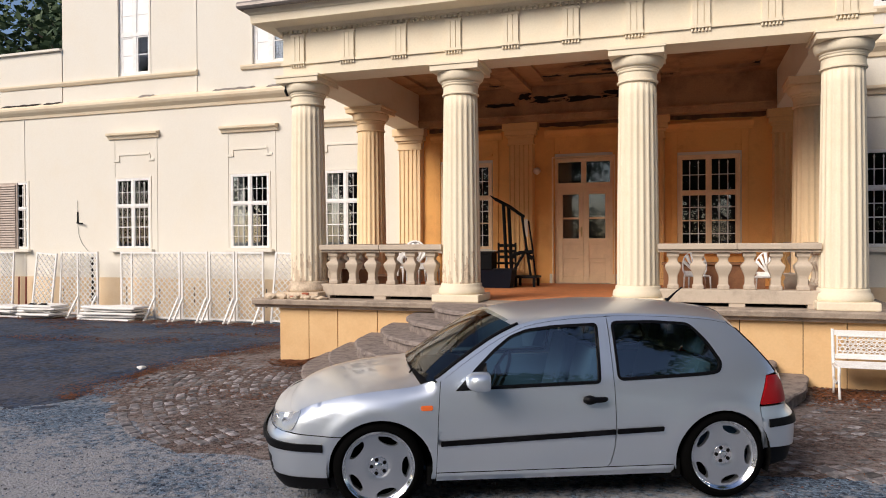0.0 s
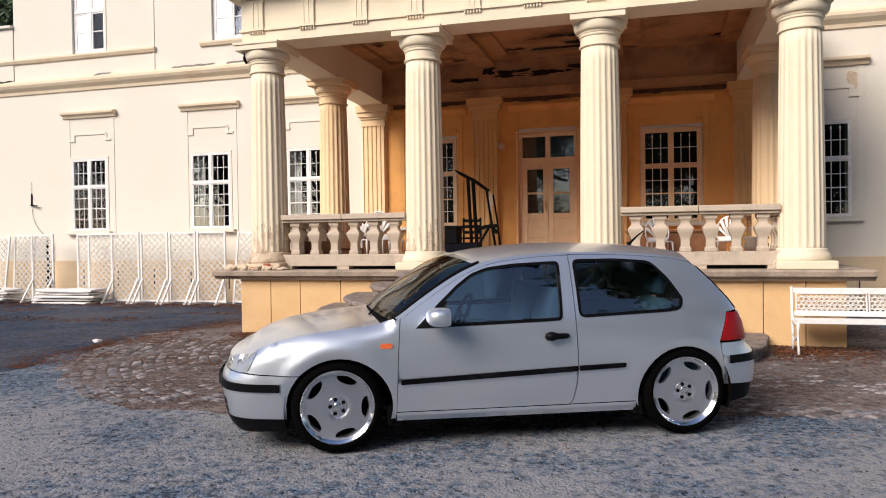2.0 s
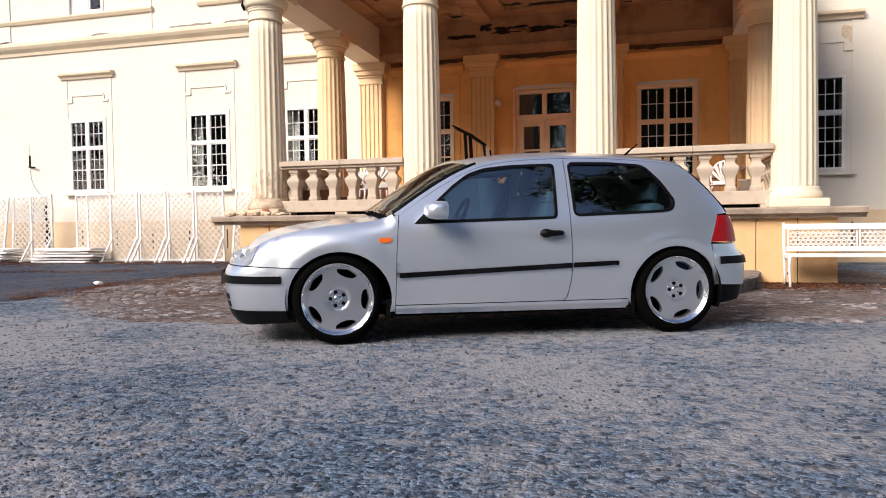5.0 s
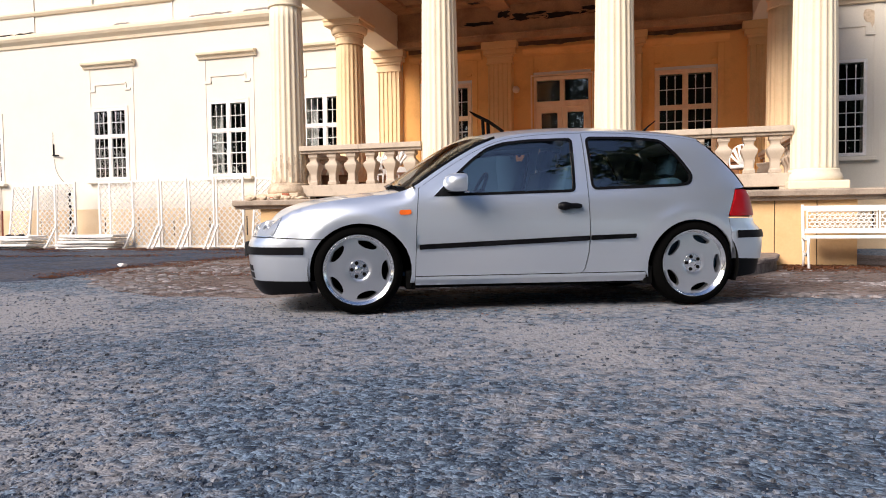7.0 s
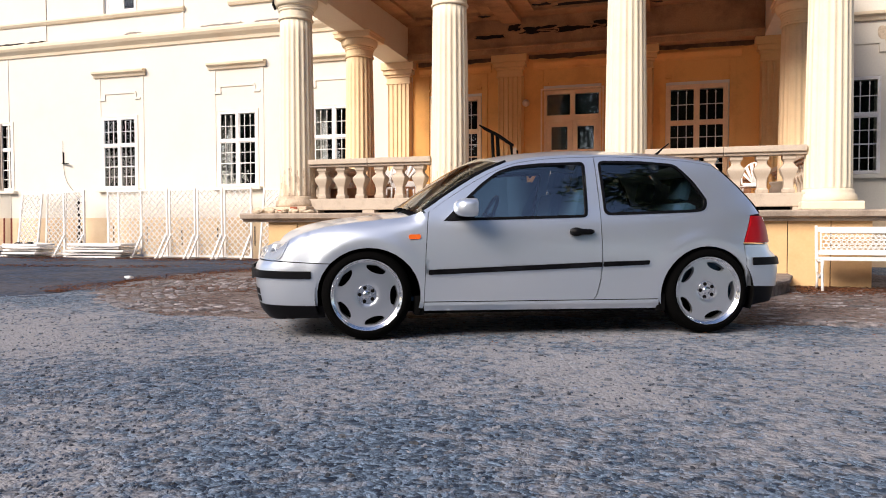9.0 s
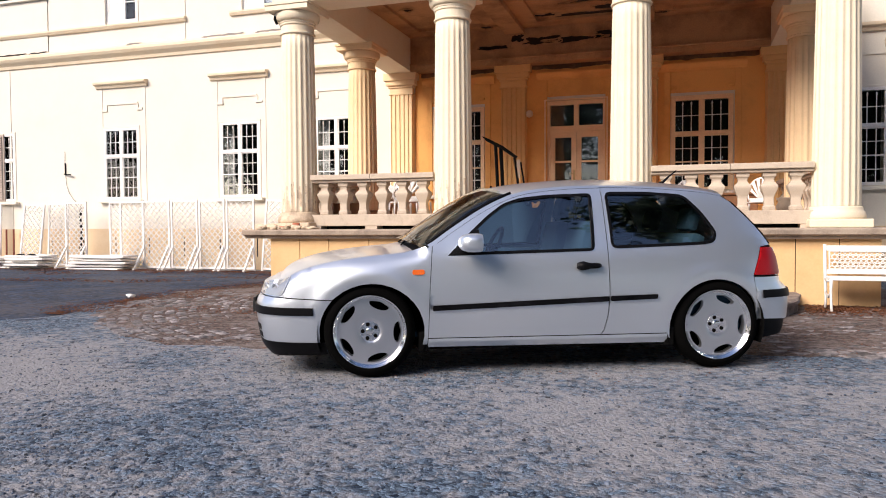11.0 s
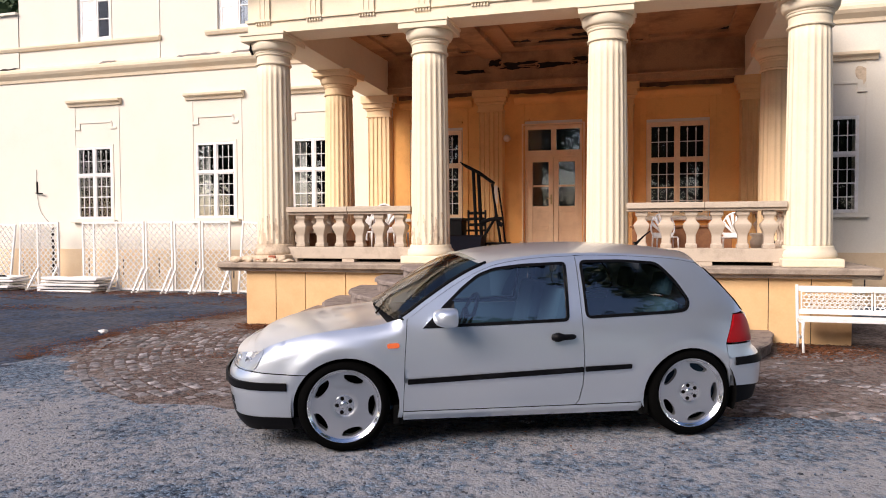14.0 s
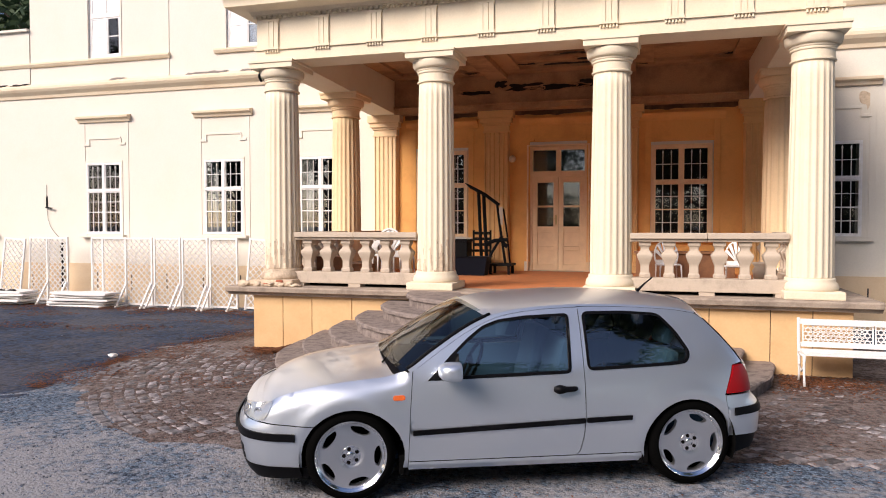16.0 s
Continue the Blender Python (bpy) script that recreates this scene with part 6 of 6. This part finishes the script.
        for xx in (xa, xb):
            bar(bm, (xx, 0.395, 0.47), (xx, 0.415, 0.70), 0.016, 0.012)
    part("pierced_back", bm, M_WHITE, ob)
    return ob


bench(2.24, 8.68)


# ---- things in the portico ----
def garden_chair(x, y, turn, label):
    ob = empty("garden_chair", pose(x, y, DECK, 0, 0, turn), label, "chair", "white portico chairs")
    for sx in (-0.2, 0.2):
        for sy, top in ((-0.2, 0.44), (0.2, 0.44)):
            bm = bmesh.new()
            tube(bm, [(sx * 1.1, sy * 1.1, 0), (sx, sy, 0.2), (sx * 0.95, sy * 0.95, top)], [0.014, 0.012, 0.018], 8)
            part("leg", bm, M_WHITE, ob, smooth=True)
    bm = bmesh.new()
    lathe(bm, [(0.02, 0.43), (0.22, 0.43), (0.235, 0.445), (0.22, 0.46), (0.02, 0.455)], 24)
    part("seat", bm, M_WHITE, ob, smooth=True)
    bm = bmesh.new()
    arc = [(0.22 * math.cos(a), 0.21 + 0.04 * math.sin(a), 0.62 + 0.28 * math.sin(a)) for a in np.linspace(-0.5, math.pi + 0.5, 22)]
    tube(bm, arc, 0.016, 8)
    part("back_hoop", bm, M_WHITE, ob, smooth=True)
    for a in np.linspace(0.35, math.pi - 0.35, 6):
        part("back_rib", tube(bmesh.new(), [(0, 0.21, 0.50), (0.21 * math.cos(a), 0.22, 0.62 + 0.27 * math.sin(a))], [0.012, 0.034], 6), M_WHITE, ob, smooth=True)
    part("back_plate", boxes((-0.2, 0.2, 0.195, 0.21, 0.44, 0.53), bev=0.005), M_WHITE, ob)
    return ob


garden_chair(-3.62, 10.55, 170, "white cast garden chair with a fan-shaped back behind the balustrade")
garden_chair(-3.98, 10.95, 215, "white cast garden chair standing among clutter behind the balustrade")
small = garden_chair(0.70, 10.75, 12, "white cast garden chair turned to the wall")
small2 = garden_chair(1.62, 10.55, -20, "white cast garden chair with a fan-shaped back beside a stone urn")
small.scale = small2.scale = (0.8, 0.8, 0.8)

M_BROWN = material("brown_board", (0.24, 0.11, 0.045), 0.7, spots=(0.15, 0.06, 0.03), scale=7, amount=0.6, grain=50)
ob = empty("low_cupboard", pose(0.95, 11.5, DECK), "brown wooden low cupboard behind the balustrade", "cupboard")
part("body", boxes((-0.75, 0.75, -0.2, 0.2, 0.06, 0.50), bev=0.01), M_BROWN, ob)
part("top_board", boxes((-0.78, 0.78, -0.23, 0.23, 0.50, 0.535), bev=0.008), M_BROWN, ob)
for x in (-0.7, 0.7):
    part("leg", boxes((x - 0.03, x + 0.03, -0.18, 0.18, 0, 0.06)), M_BROWN, ob)
bm = bmesh.new()
lathe(bm, [(0.10, 0), (0.12, 0.02), (0.05, 0.06), (0.06, 0.10), (0.15, 0.20), (0.17, 0.30), (0.14, 0.36), (0.17, 0.40), (0.17, 0.42), (0.10, 0.42)], 20)
urn = part("stone_urn", bm, M_STONE, smooth=True)
urn.matrix_basis = pose(2.02, 10.45, DECK)
tagged(urn, "weathered grey stone urn behind the balustrade", "urn")
for x, y, w_, h_, c in ((-4.75, 10.5, 0.5, 0.42, 0), (-4.3, 10.6, 0.4, 0.30, 1)):
    ob = empty("storage_box", pose(x, y, DECK, 0, 0, 12 * c), "dark brown cardboard box stored behind the balustrade", "box", "stored boxes")
    part("box_body", boxes((-w_ / 2, w_ / 2, -0.18, 0.18, 0, h_), bev=0.006), M_BROWN, ob)
    part("box_flap", boxes((-w_ / 2, w_ / 2, -0.2, 0.0, h_, h_ + 0.01)), M_BROWN, ob)
bm = boxes((-0.09, 0.09, -0.004, 0.004, -0.10, 0.10), bev=0.002)
for i in range(4):
    box(bm, -0.075 + 0.045 * i, -0.06 + 0.045 * i, -0.009, -0.004, -0.085, 0.085)
ob = part("white_rack", bm, M_WHITE)
ob.matrix_basis = pose(-3.98, 10.32, DECK + 0.62, 8, 25, 0)
tagged(ob, "small white slatted rack leaning on a chair", "rack")

# black trolley with a tall frame
ob = empty("metal_trolley", pose(0, 13.2, 0), "black metal trolley with a tall handle frame by the door", "trolley")
def rod(name, pts, r):
    bm = bmesh.new()
    tube(bm, pts, [q * 1.3 for q in r] if isinstance(r, list) else r * 1.3, 8)
    return part(name, bm, M_IRON, ob)
rod("top_bar", [(-3.15, 0.0, 2.78), (-3.03, 0, 2.70), (-2.75, 0, 2.55), (-2.46, 0, 2.34)], [0.006, 0.024, 0.026, 0.024])
rod("upright", [(-2.88, 0.0, 2.62), (-2.81, 0, 1.10)], 0.026)
rod("upright", [(-2.79, 0.06, 2.58), (-2.72, 0.06, 1.10)], 0.028)
rod("upright", [(-2.50, 0.0, 2.34), (-2.42, 0, 1.75), (-2.33, 0, 1.16)], 0.020)
rod("upright", [(-2.44, 0.3, 2.28), (-2.36, 0.3, 1.75), (-2.30, 0.3, 1.16)], 0.014)
rod("cross_bar", [(-2.72, 0, 1.58), (-2.55, 0, 1.64), (-2.28, 0, 1.66)], 0.030)
rod("strut", [(-2.73, 0, 1.20), (-2.40, 0, 1.74)], 0.020)
rod("strut", [(-2.40, 0.02, 1.60), (-2.30, 0.02, 1.52)], 0.03)
part("deck_plate", boxes((-2.66, -2.18, -0.2, 0.3, 1.15, 1.19), bev=0.01), M_IRON, ob)
for x in (-2.60, -2.24):
    for y in (-0.15, 0.25):
        part("leg", boxes((x - 0.025, x + 0.025, y - 0.025, y + 0.025, DECK + 0.002, 1.15)), M_IRON, ob)
part("notice_sheet", boxes((-2.46, -2.39, -0.012, -0.008, 1.95, 2.30)), M_STONE, ob, "crumpled grey sheet")
M_TUB = plain("dark_blue_plastic", (0.005, 0.008, 0.016), 0.5, spec=0.15)
bm = bmesh.new()
rows = []
for z, i in ((0.0, 0.06), (0.34, 0.0), (0.36, -0.02), (0.35, 0.02), (0.05, 0.08)):
    rows.append([bm.verts.new(p) for p in ((-0.42 + i, -0.22 + i, z), (0.42 - i, -0.22 + i, z), (0.42 - i, 0.22 - i, z), (-0.42 + i, 0.22 - i, z))])
for p, q in zip(rows, rows[1:]):
    for i in range(4):
        bm.faces.new((p[i], p[(i + 1) % 4], q[(i + 1) % 4], q[i]))
bm.faces.new(rows[0][::-1])
bm.faces.new(rows[-1])
tub = part("plastic_tub", bm, M_TUB)
tub.matrix_basis = pose(-2.98, 12.75, DECK + 0.002)
tagged(tub, "dark blue plastic tub on the portico floor", "tub")
ob = empty("storage_crate", pose(-3.34, 13.1, DECK), "black lidded storage crate beside the plastic tub", "crate")
part("crate_body", boxes((-0.30, 0.30, -0.2, 0.2, 0, 0.64), bev=0.012), M_IRON, ob)
part("crate_lid", boxes((-0.32, 0.32, -0.22, 0.22, 0.64, 0.69), bev=0.012), M_IRON, ob)
ob = empty("wooden_chair", pose(-2.98, 13.75, DECK), "dark wooden chair with a slatted back by the wall", "chair")
part("seat", boxes((-0.2, 0.2, -0.2, 0.2, 0.42, 0.46), bev=0.01), M_IRON, ob)
for x in (-0.18, 0.18):
    part("leg", boxes((x - 0.018, x + 0.018, -0.19, -0.155, 0, 0.42)), M_IRON, ob)
    part("back_leg", boxes((x - 0.018, x + 0.018, 0.165, 0.20, 0, 0.86)), M_IRON, ob)
for z in (0.56, 0.68, 0.80):
    part("back_slat", boxes((-0.162, 0.162, 0.17, 0.19, z - 0.03, z + 0.03), bev=0.004), M_IRON, ob)
# wall globe lamp, unlit
ob = empty("wall_lamp", pose(-2.41, FY - 0.006, 3.34), "small unlit white globe lamp on the wall", "lamp")
bm = bmesh.new()
bmesh.ops.create_uvsphere(bm, u_segments=20, v_segments=14, radius=0.075)
bm.transform(Matrix.Translation((0, -0.13, 0)))
part("globe", bm, plain("milk_glass", (0.7, 0.55, 0.38), 0.3), ob, smooth=True)
bm = bmesh.new()
lathe(bm, [(0.05, 0.0), (0.05, 0.03), (0.03, 0.05), (0.03, 0.08)], 16)
bm.transform(Matrix.Rotation(math.radians(90), 4, "X"))
part("lamp_base", bm, M_CREAMPAINT_BOUNCE, ob)
bm = bmesh.new()
tube(bm, [(-5.53, GY - 0.20, AZ - 0.13), (-5.53, GY - 0.24, AZ - 0.22), (-5.51, GY - 0.20, AZ - 0.29)], 0.022, 8)
tagged(part("wall_spike", bm, M_IRON), "short black iron pipe end under the eaves", "pipe")
# bare bricks at the crumbling foot
for i, (dx, dz) in enumerate(((0.04, 0.0), (0.18, 0.0), (-0.13, 0.0), (0.11, 0.052))):
    b_ = part("loose_brick", boxes((-0.055, 0.055, -0.05, 0.05, 0, 0.05), bev=0.012), M_BRICKRED)
    b_.matrix_basis = pose(COLS[0] + 0.02 + dx, GY - 0.345, DECK + 0.001 + dz, 0, 0, 6 * i - 8)
    tagged(b_, "bare red brick at the column's crumbling foot", "brick", "bare bricks at the column foot")

random.seed(27)
for i in range(13):
    bm = bmesh.new()
    bmesh.ops.create_icosphere(bm, subdivisions=3, radius=1.0)
    sx, sy, sz = random.uniform(0.06, 0.14), random.uniform(0.05, 0.09), random.uniform(0.03, 0.055)
    for v in bm.verts:
        q = v.co + noise.noise_vector(v.co * 1.3 + Vector((i * 3.1, 0, 0))) * 0.5 + noise.noise_vector(v.co * 4 + Vector((0, i * 2.1, 0))) * 0.15
        v.co = (q.x * sx, q.y * sy, max(q.z, -0.6) * sz)
    b_ = part("plaster_lump", bm, M_WORN, smooth=True)
    b_.matrix_basis = pose(COLS[0] - 0.46 + 0.072 * i + random.uniform(-0.02, 0.02), GY - 0.36 + random.uniform(-0.05, 0.03), DECK + 0.55 * sz, 0, 0, random.uniform(0, 180))
    tagged(b_, "broken lump of cream plaster on the slab", "rubble", "plaster rubble at the column foot")

# litter: dry leaves along edges, under the bench and by the wall
random.seed(31)
lv, lf = [], []


def leaf(x, y, z, s):
    o = len(lv)
    a, t = random.random() * 6.28, random.uniform(-0.5, 0.5)
    c, d = math.cos(a), math.sin(a)
    for u, v, h in ((-1, 0, 0), (0, 0.45, 0.3), (1, 0, 0.1), (0, -0.45, 0.25)):
        lv.append((x + s * (u * c - v * d), y + s * (u * d + v * c), z + 0.002 + s * (h + 0.3 * t * u + 0.15)))
    lf.append((o, o + 1, o + 2, o + 3))


for i in range(2600):
    x, y = random.gauss(2.3, 0.45), random.gauss(8.9, 0.35)
    if y < 9.32 and math.hypot(x - SC[0], y - SC[1]) > 3.42:
        leaf(x, y, height(x, y), random.uniform(0.012, 0.03))
for i in range(3600):
    x, y = random.gauss(-4.90, 0.26), 9.3 - abs(random.gauss(0, 0.22))
    if math.hypot(x - SC[0], y - SC[1]) > 3.42:
        leaf(x, y, height(x, y) + 0.07 * random.random() * math.exp(-((x + 4.9) / 0.2) ** 2), random.uniform(0.018, 0.040))
for i in range(5200):
    y = random.uniform(6.0, 11.5)
    x = edge_line(y) + random.gauss(0.15, 0.30) * (1.0 if noise.noise((y * 1.1, 3, 3)) > -0.2 else 0.3)
    leaf(x, y, height(x, y), random.uniform(0.010, 0.022))
for i in range(9000):
    x, y = random.uniform(-17, -5.7), 13.6 - abs(random.gauss(0, 0.40))
    leaf(x, y, height(x, y), random.uniform(0.012, 0.03))
for i in range(1800):
    a, r = random.uniform(math.pi, 2 * math.pi), random.uniform(3.45, 5.6)
    x, y = SC[0] + r * math.cos(a), SC[1] + r * math.sin(a)
    leaf(x, y, height(x, y), random.uniform(0.008, 0.02))
for i in range(5200):
    x, y = random.uniform(-14.5, -6.2), random.uniform(9.6, 13.2)
    if noise.noise((x * 0.5, y * 1.3, 21)) > 0.10:
        leaf(x, y, height(x, y), random.uniform(0.018, 0.038))
for i in range(3800):
    x, y = random.uniform(-6.6, -4.2), random.uniform(6.6, 9.25)
    if math.hypot(x - SC[0], y - SC[1]) > 3.42 and noise.noise((x * 1.1, y * 1.1, 31)) > 0.0:
        leaf(x, y, height(x, y), random.uniform(0.010, 0.022))
me = bpy.data.meshes.new("dry_leaves")
me.from_pydata(lv, [], lf)
me.materials.append(M_LEAF)
tagged(new("dry_leaves", me), "brown dry leaves and needles drifted on the ground", "leaves", kind="stuff")
bm = bmesh.new()
bmesh.ops.create_icosphere(bm, subdivisions=2, radius=0.06)
for v in bm.verts:
    v.co = v.co * (1 + 0.5 * noise.noise(v.co * 22))
    v.co.z *= 0.5
ob = part("paper_scrap", bm, M_WHITE)
ob.matrix_basis = pose(-7.15, 7.98, 0.02)
tagged(ob, "crumpled white paper scrap on the drive", "paper")


# ---- trees ----
M_BARK = material("bark", (0.07, 0.05, 0.035), 0.95, scale=6, amount=0.7, grain=30, bump=0.8, dist=0.02)
M_FOLIAGE = material("foliage", (0.035, 0.065, 0.022), 0.7, spots=(0.075, 0.11, 0.035), scale=1.5, amount=0.8, grain=20, bump=0)


def tree(x, y, h, seed, low=0.25, leaves=150, spread=1.0):
    rnd = random.Random(seed)
    ob = empty("tree", pose(x, y, 0), "tall dark-leaved park tree", "tree", "park trees")
    bm = bmesh.new()
    tube(bm, [(0, 0, -0.1), (0.1, 0.05, h * 0.2), (0, 0.1, h * 0.45), (0.15, 0, h * 0.75)], [h * 0.035, h * 0.028, h * 0.020, h * 0.006], 10)
    clumps = []
    for k in range(16):
        a, z0 = k * 2.4 + rnd.uniform(-0.4, 0.4), h * rnd.uniform(low, 0.65)
        L = h * spread * rnd.uniform(0.16, 0.34)
        mid = Vector((math.cos(a) * L * 0.55, math.sin(a) * L * 0.55, z0 + L * 0.35))
        end = Vector((math.cos(a) * L, math.sin(a) * L, z0 + L * 0.75))
        tube(bm, [(0.05, 0.05, z0), mid, end], [h * 0.010, h * 0.006, h * 0.002], 6)
        clumps += [(end, h * rnd.uniform(0.07, 0.12)), (mid + Vector((0, 0, h * 0.05)), h * rnd.uniform(0.06, 0.1))]
    for k in range(16):
        a = rnd.random() * 6.28
        r = h * spread * rnd.uniform(0.02, 0.2)
        clumps.append((Vector((math.cos(a) * r, math.sin(a) * r, h * rnd.uniform(0.6, 0.97))), h * rnd.uniform(0.06, 0.11)))
    part("trunk", bm, M_BARK, ob)
    vs, fs = [], []
    for c, r in clumps:
        for i in range(leaves):
            d = Vector((rnd.gauss(0, 1), rnd.gauss(0, 1), rnd.gauss(0, 0.7)))
            p = c + d.normalized() * r * rnd.random() ** 0.4 * 1.25
            u = Vector((rnd.gauss(0, 1), rnd.gauss(0, 1), rnd.gauss(0, 0.6))).normalized()
            w_ = u.cross(Vector((rnd.gauss(0, 1), rnd.gauss(0, 1), rnd.gauss(0, 1)))).normalized()
            s = h * rnd.uniform(0.009, 0.017)
            o = len(vs)
            vs += [p - u * s, p + w_ * s * 0.6, p + u * s, p - w_ * s * 0.6]
            fs.append((o, o + 1, o + 2, o + 3))
    me = bpy.data.meshes.new("crown")
    me.from_pydata([tuple(v) for v in vs], [], fs)
    me.materials.append(M_FOLIAGE)
    cr = new("crown", me)
    cr.parent = ob
    return ob


T1 = tree(-24.5, 27.0, 15.0, 1)
T2 = tree(-31.0, 31.0, 17.0, 2)
for m in (pose(-20.5, 31, 0, 0, 0, 80), pose(-36, 26, 0, 0, 0, 200)):
    copy_thing(T1, m)
for i, (x, y) in enumerate(((-26, -27), (-17, -32), (-9, -29), (0, -31), (7, -26), (13, -21), (20, -23), (26, -15), (31, -6))):
    copy_thing(T1 if i % 2 else T2, pose(x, y, 0, 0, 0, 67 * i))

# tall trees beside the forecourt, mirrored in the car's glass
T3 = tree(10.4, 1.2, 16.0, 3, low=0.56, leaves=300, spread=0.6)
# out-of-view trees, added to darken what the car's tail reflects
for i, (x, y) in enumerate(((25, 1), (29, 9), (23, -7))):
    copy_thing(T1 if i % 2 else T2, pose(x, y, 0, 0, 0, 40 + 95 * i))
T4 = tree(9.2, -11.4, 11.2, 4, low=0.2, leaves=420)
copy_thing(T4, pose(16.6, -9.6, 0, 0, 0, 140))
# more unseen trees, added to darken the left windows' reflections
for i, (x, y) in enumerate(((-33, -24), (-41, -22), (-48, -14), (-22, -29.5), (-36, -31))):
    copy_thing(T2 if i % 2 else T1, pose(x, y, 0, 0, 0, 71 * i))
copy_thing(T4, pose(3.4, -15.4, 0, 0, 0, 50))


def shrub(x, y, h, seed):
    rnd = random.Random(seed)
    ob = empty("shrub", pose(x, y, 0), "unseen dense dark green shrub, added to darken window reflections", "shrub", "park shrubs")
    bm = bmesh.new()
    clumps = []
    for k in range(14):
        a, r = rnd.random() * 6.28, rnd.uniform(0.2, 1.0)
        end = Vector((math.cos(a) * r * h * 0.8, math.sin(a) * r * h * 0.35, h * rnd.uniform(0.25, 0.85)))
        tube(bm, [(0.05 * k, 0, -0.1), end * 0.6, end], [0.06, 0.04, 0.01], 5)
        clumps.append((end, h * 0.32))
        clumps.append((Vector((end.x * 1.1, end.y, h * 0.22)), h * 0.30))
    part("stems", bm, M_BARK, ob)
    vs, fs = [], []
    for c, r in clumps:
        for i in range(190):
            p = c + Vector((rnd.gauss(0, 1), rnd.gauss(0, 1), rnd.gauss(0, 1))).normalized() * r * rnd.random() ** 0.4
            u = Vector((rnd.gauss(0, 1), rnd.gauss(0, 1), rnd.gauss(0, 1))).normalized()
            w_ = u.cross(Vector((rnd.gauss(0, 1), rnd.gauss(0, 1), rnd.gauss(0, 1)))).normalized()
            s = rnd.uniform(0.09, 0.17)
            o = len(vs)
            vs += [p - u * s, p + w_ * s * 0.6, p + u * s, p - w_ * s * 0.6]
            fs.append((o, o + 1, o + 2, o + 3))
    me = bpy.data.meshes.new("foliage")
    me.from_pydata([tuple(v) for v in vs], [], fs)
    me.materials.append(M_FOLIAGE)
    cr = new("foliage", me)
    cr.parent = ob
    return ob


# unseen row, added to block the bright low horizon in the panes
S1 = shrub(-22, -23.5, 4.6, 5)
for i in range(8):
    copy_thing(S1, pose(-16.5 + 5.6 * i, -23.5 - (i % 3), 0, 0, 0, 180 * (i % 2) + 7 * i))

# ---- granite setts round the steps ----
random.seed(41)


def sett_mesh(w_, d_):
    bm = boxes((-w_ / 2, w_ / 2, -d_ / 2, d_ / 2, -0.06, 0.0))
    top = [e for e in bm.edges if all(abs(v.co.z) < 1e-6 for v in e.verts)]
    bmesh.ops.bevel(bm, geom=top, offset=0.012, segments=1, affect="EDGES")
    for v in bm.verts:
        v.co += noise.noise_vector(v.co * 31 + Vector((w_ * 90, d_ * 70, 0))) * 0.010
    return mesh_of("sett", bm, M_SETT)


SETTS = [sett_mesh(w_, d_) for w_, d_ in ((0.13, 0.10), (0.15, 0.11), (0.11, 0.105), (0.16, 0.10), (0.14, 0.115))]
pave = bpy.data.objects["pavement"]
rest_v, rest_f = [], []
count = 0
r = 3.46
while r < 5.62:
    n = int(math.pi * r / 0.165)
    for i in range(n + 1):
        a = math.pi + math.pi * i / n + random.uniform(-0.1, 0.1) / n
        x, y = APRON[0] + r * math.cos(a), APRON[1] - 0.04 + r * math.sin(a)
        if y > 9.22 or r > apron_reach(x, y) + 0.25 * noise.noise((x, y, 5)):
            continue
        top = height(x, y) - 0.0035 + 0.016 * noise.noise((x * 0.9, y * 0.9, 12)) + 0.010 * random.uniform(-1, 1) + 0.004 * (r > 4.6)
        if top < height(x, y) - 0.004:
            continue
        m = pose(x, y, top, random.uniform(-2, 2), random.uniform(-2, 2), math.degrees(a) + 90 + random.uniform(-5, 5))
        me = random.choice(SETTS)
        if count < 300 and ((x < -3.6 and y < 8.4) or x > 1.9):
            ob = new("sett", me)
            ob.parent = pave
            ob.matrix_basis = m
            count += 1
        else:
            o = len(rest_v)
            rest_v += [tuple(m @ v.co) for v in me.vertices]
            rest_f += [tuple(o + k for k in p.vertices) for p in me.polygons]
    r += 0.125
me = bpy.data.meshes.new("setts")
me.from_pydata(rest_v, [], rest_f)
me.materials.append(M_SETT)
ob = new("setts", me)
ob.parent = pave
tagged(ob, "worn granite setts half sunk in earth", kind="stuff")
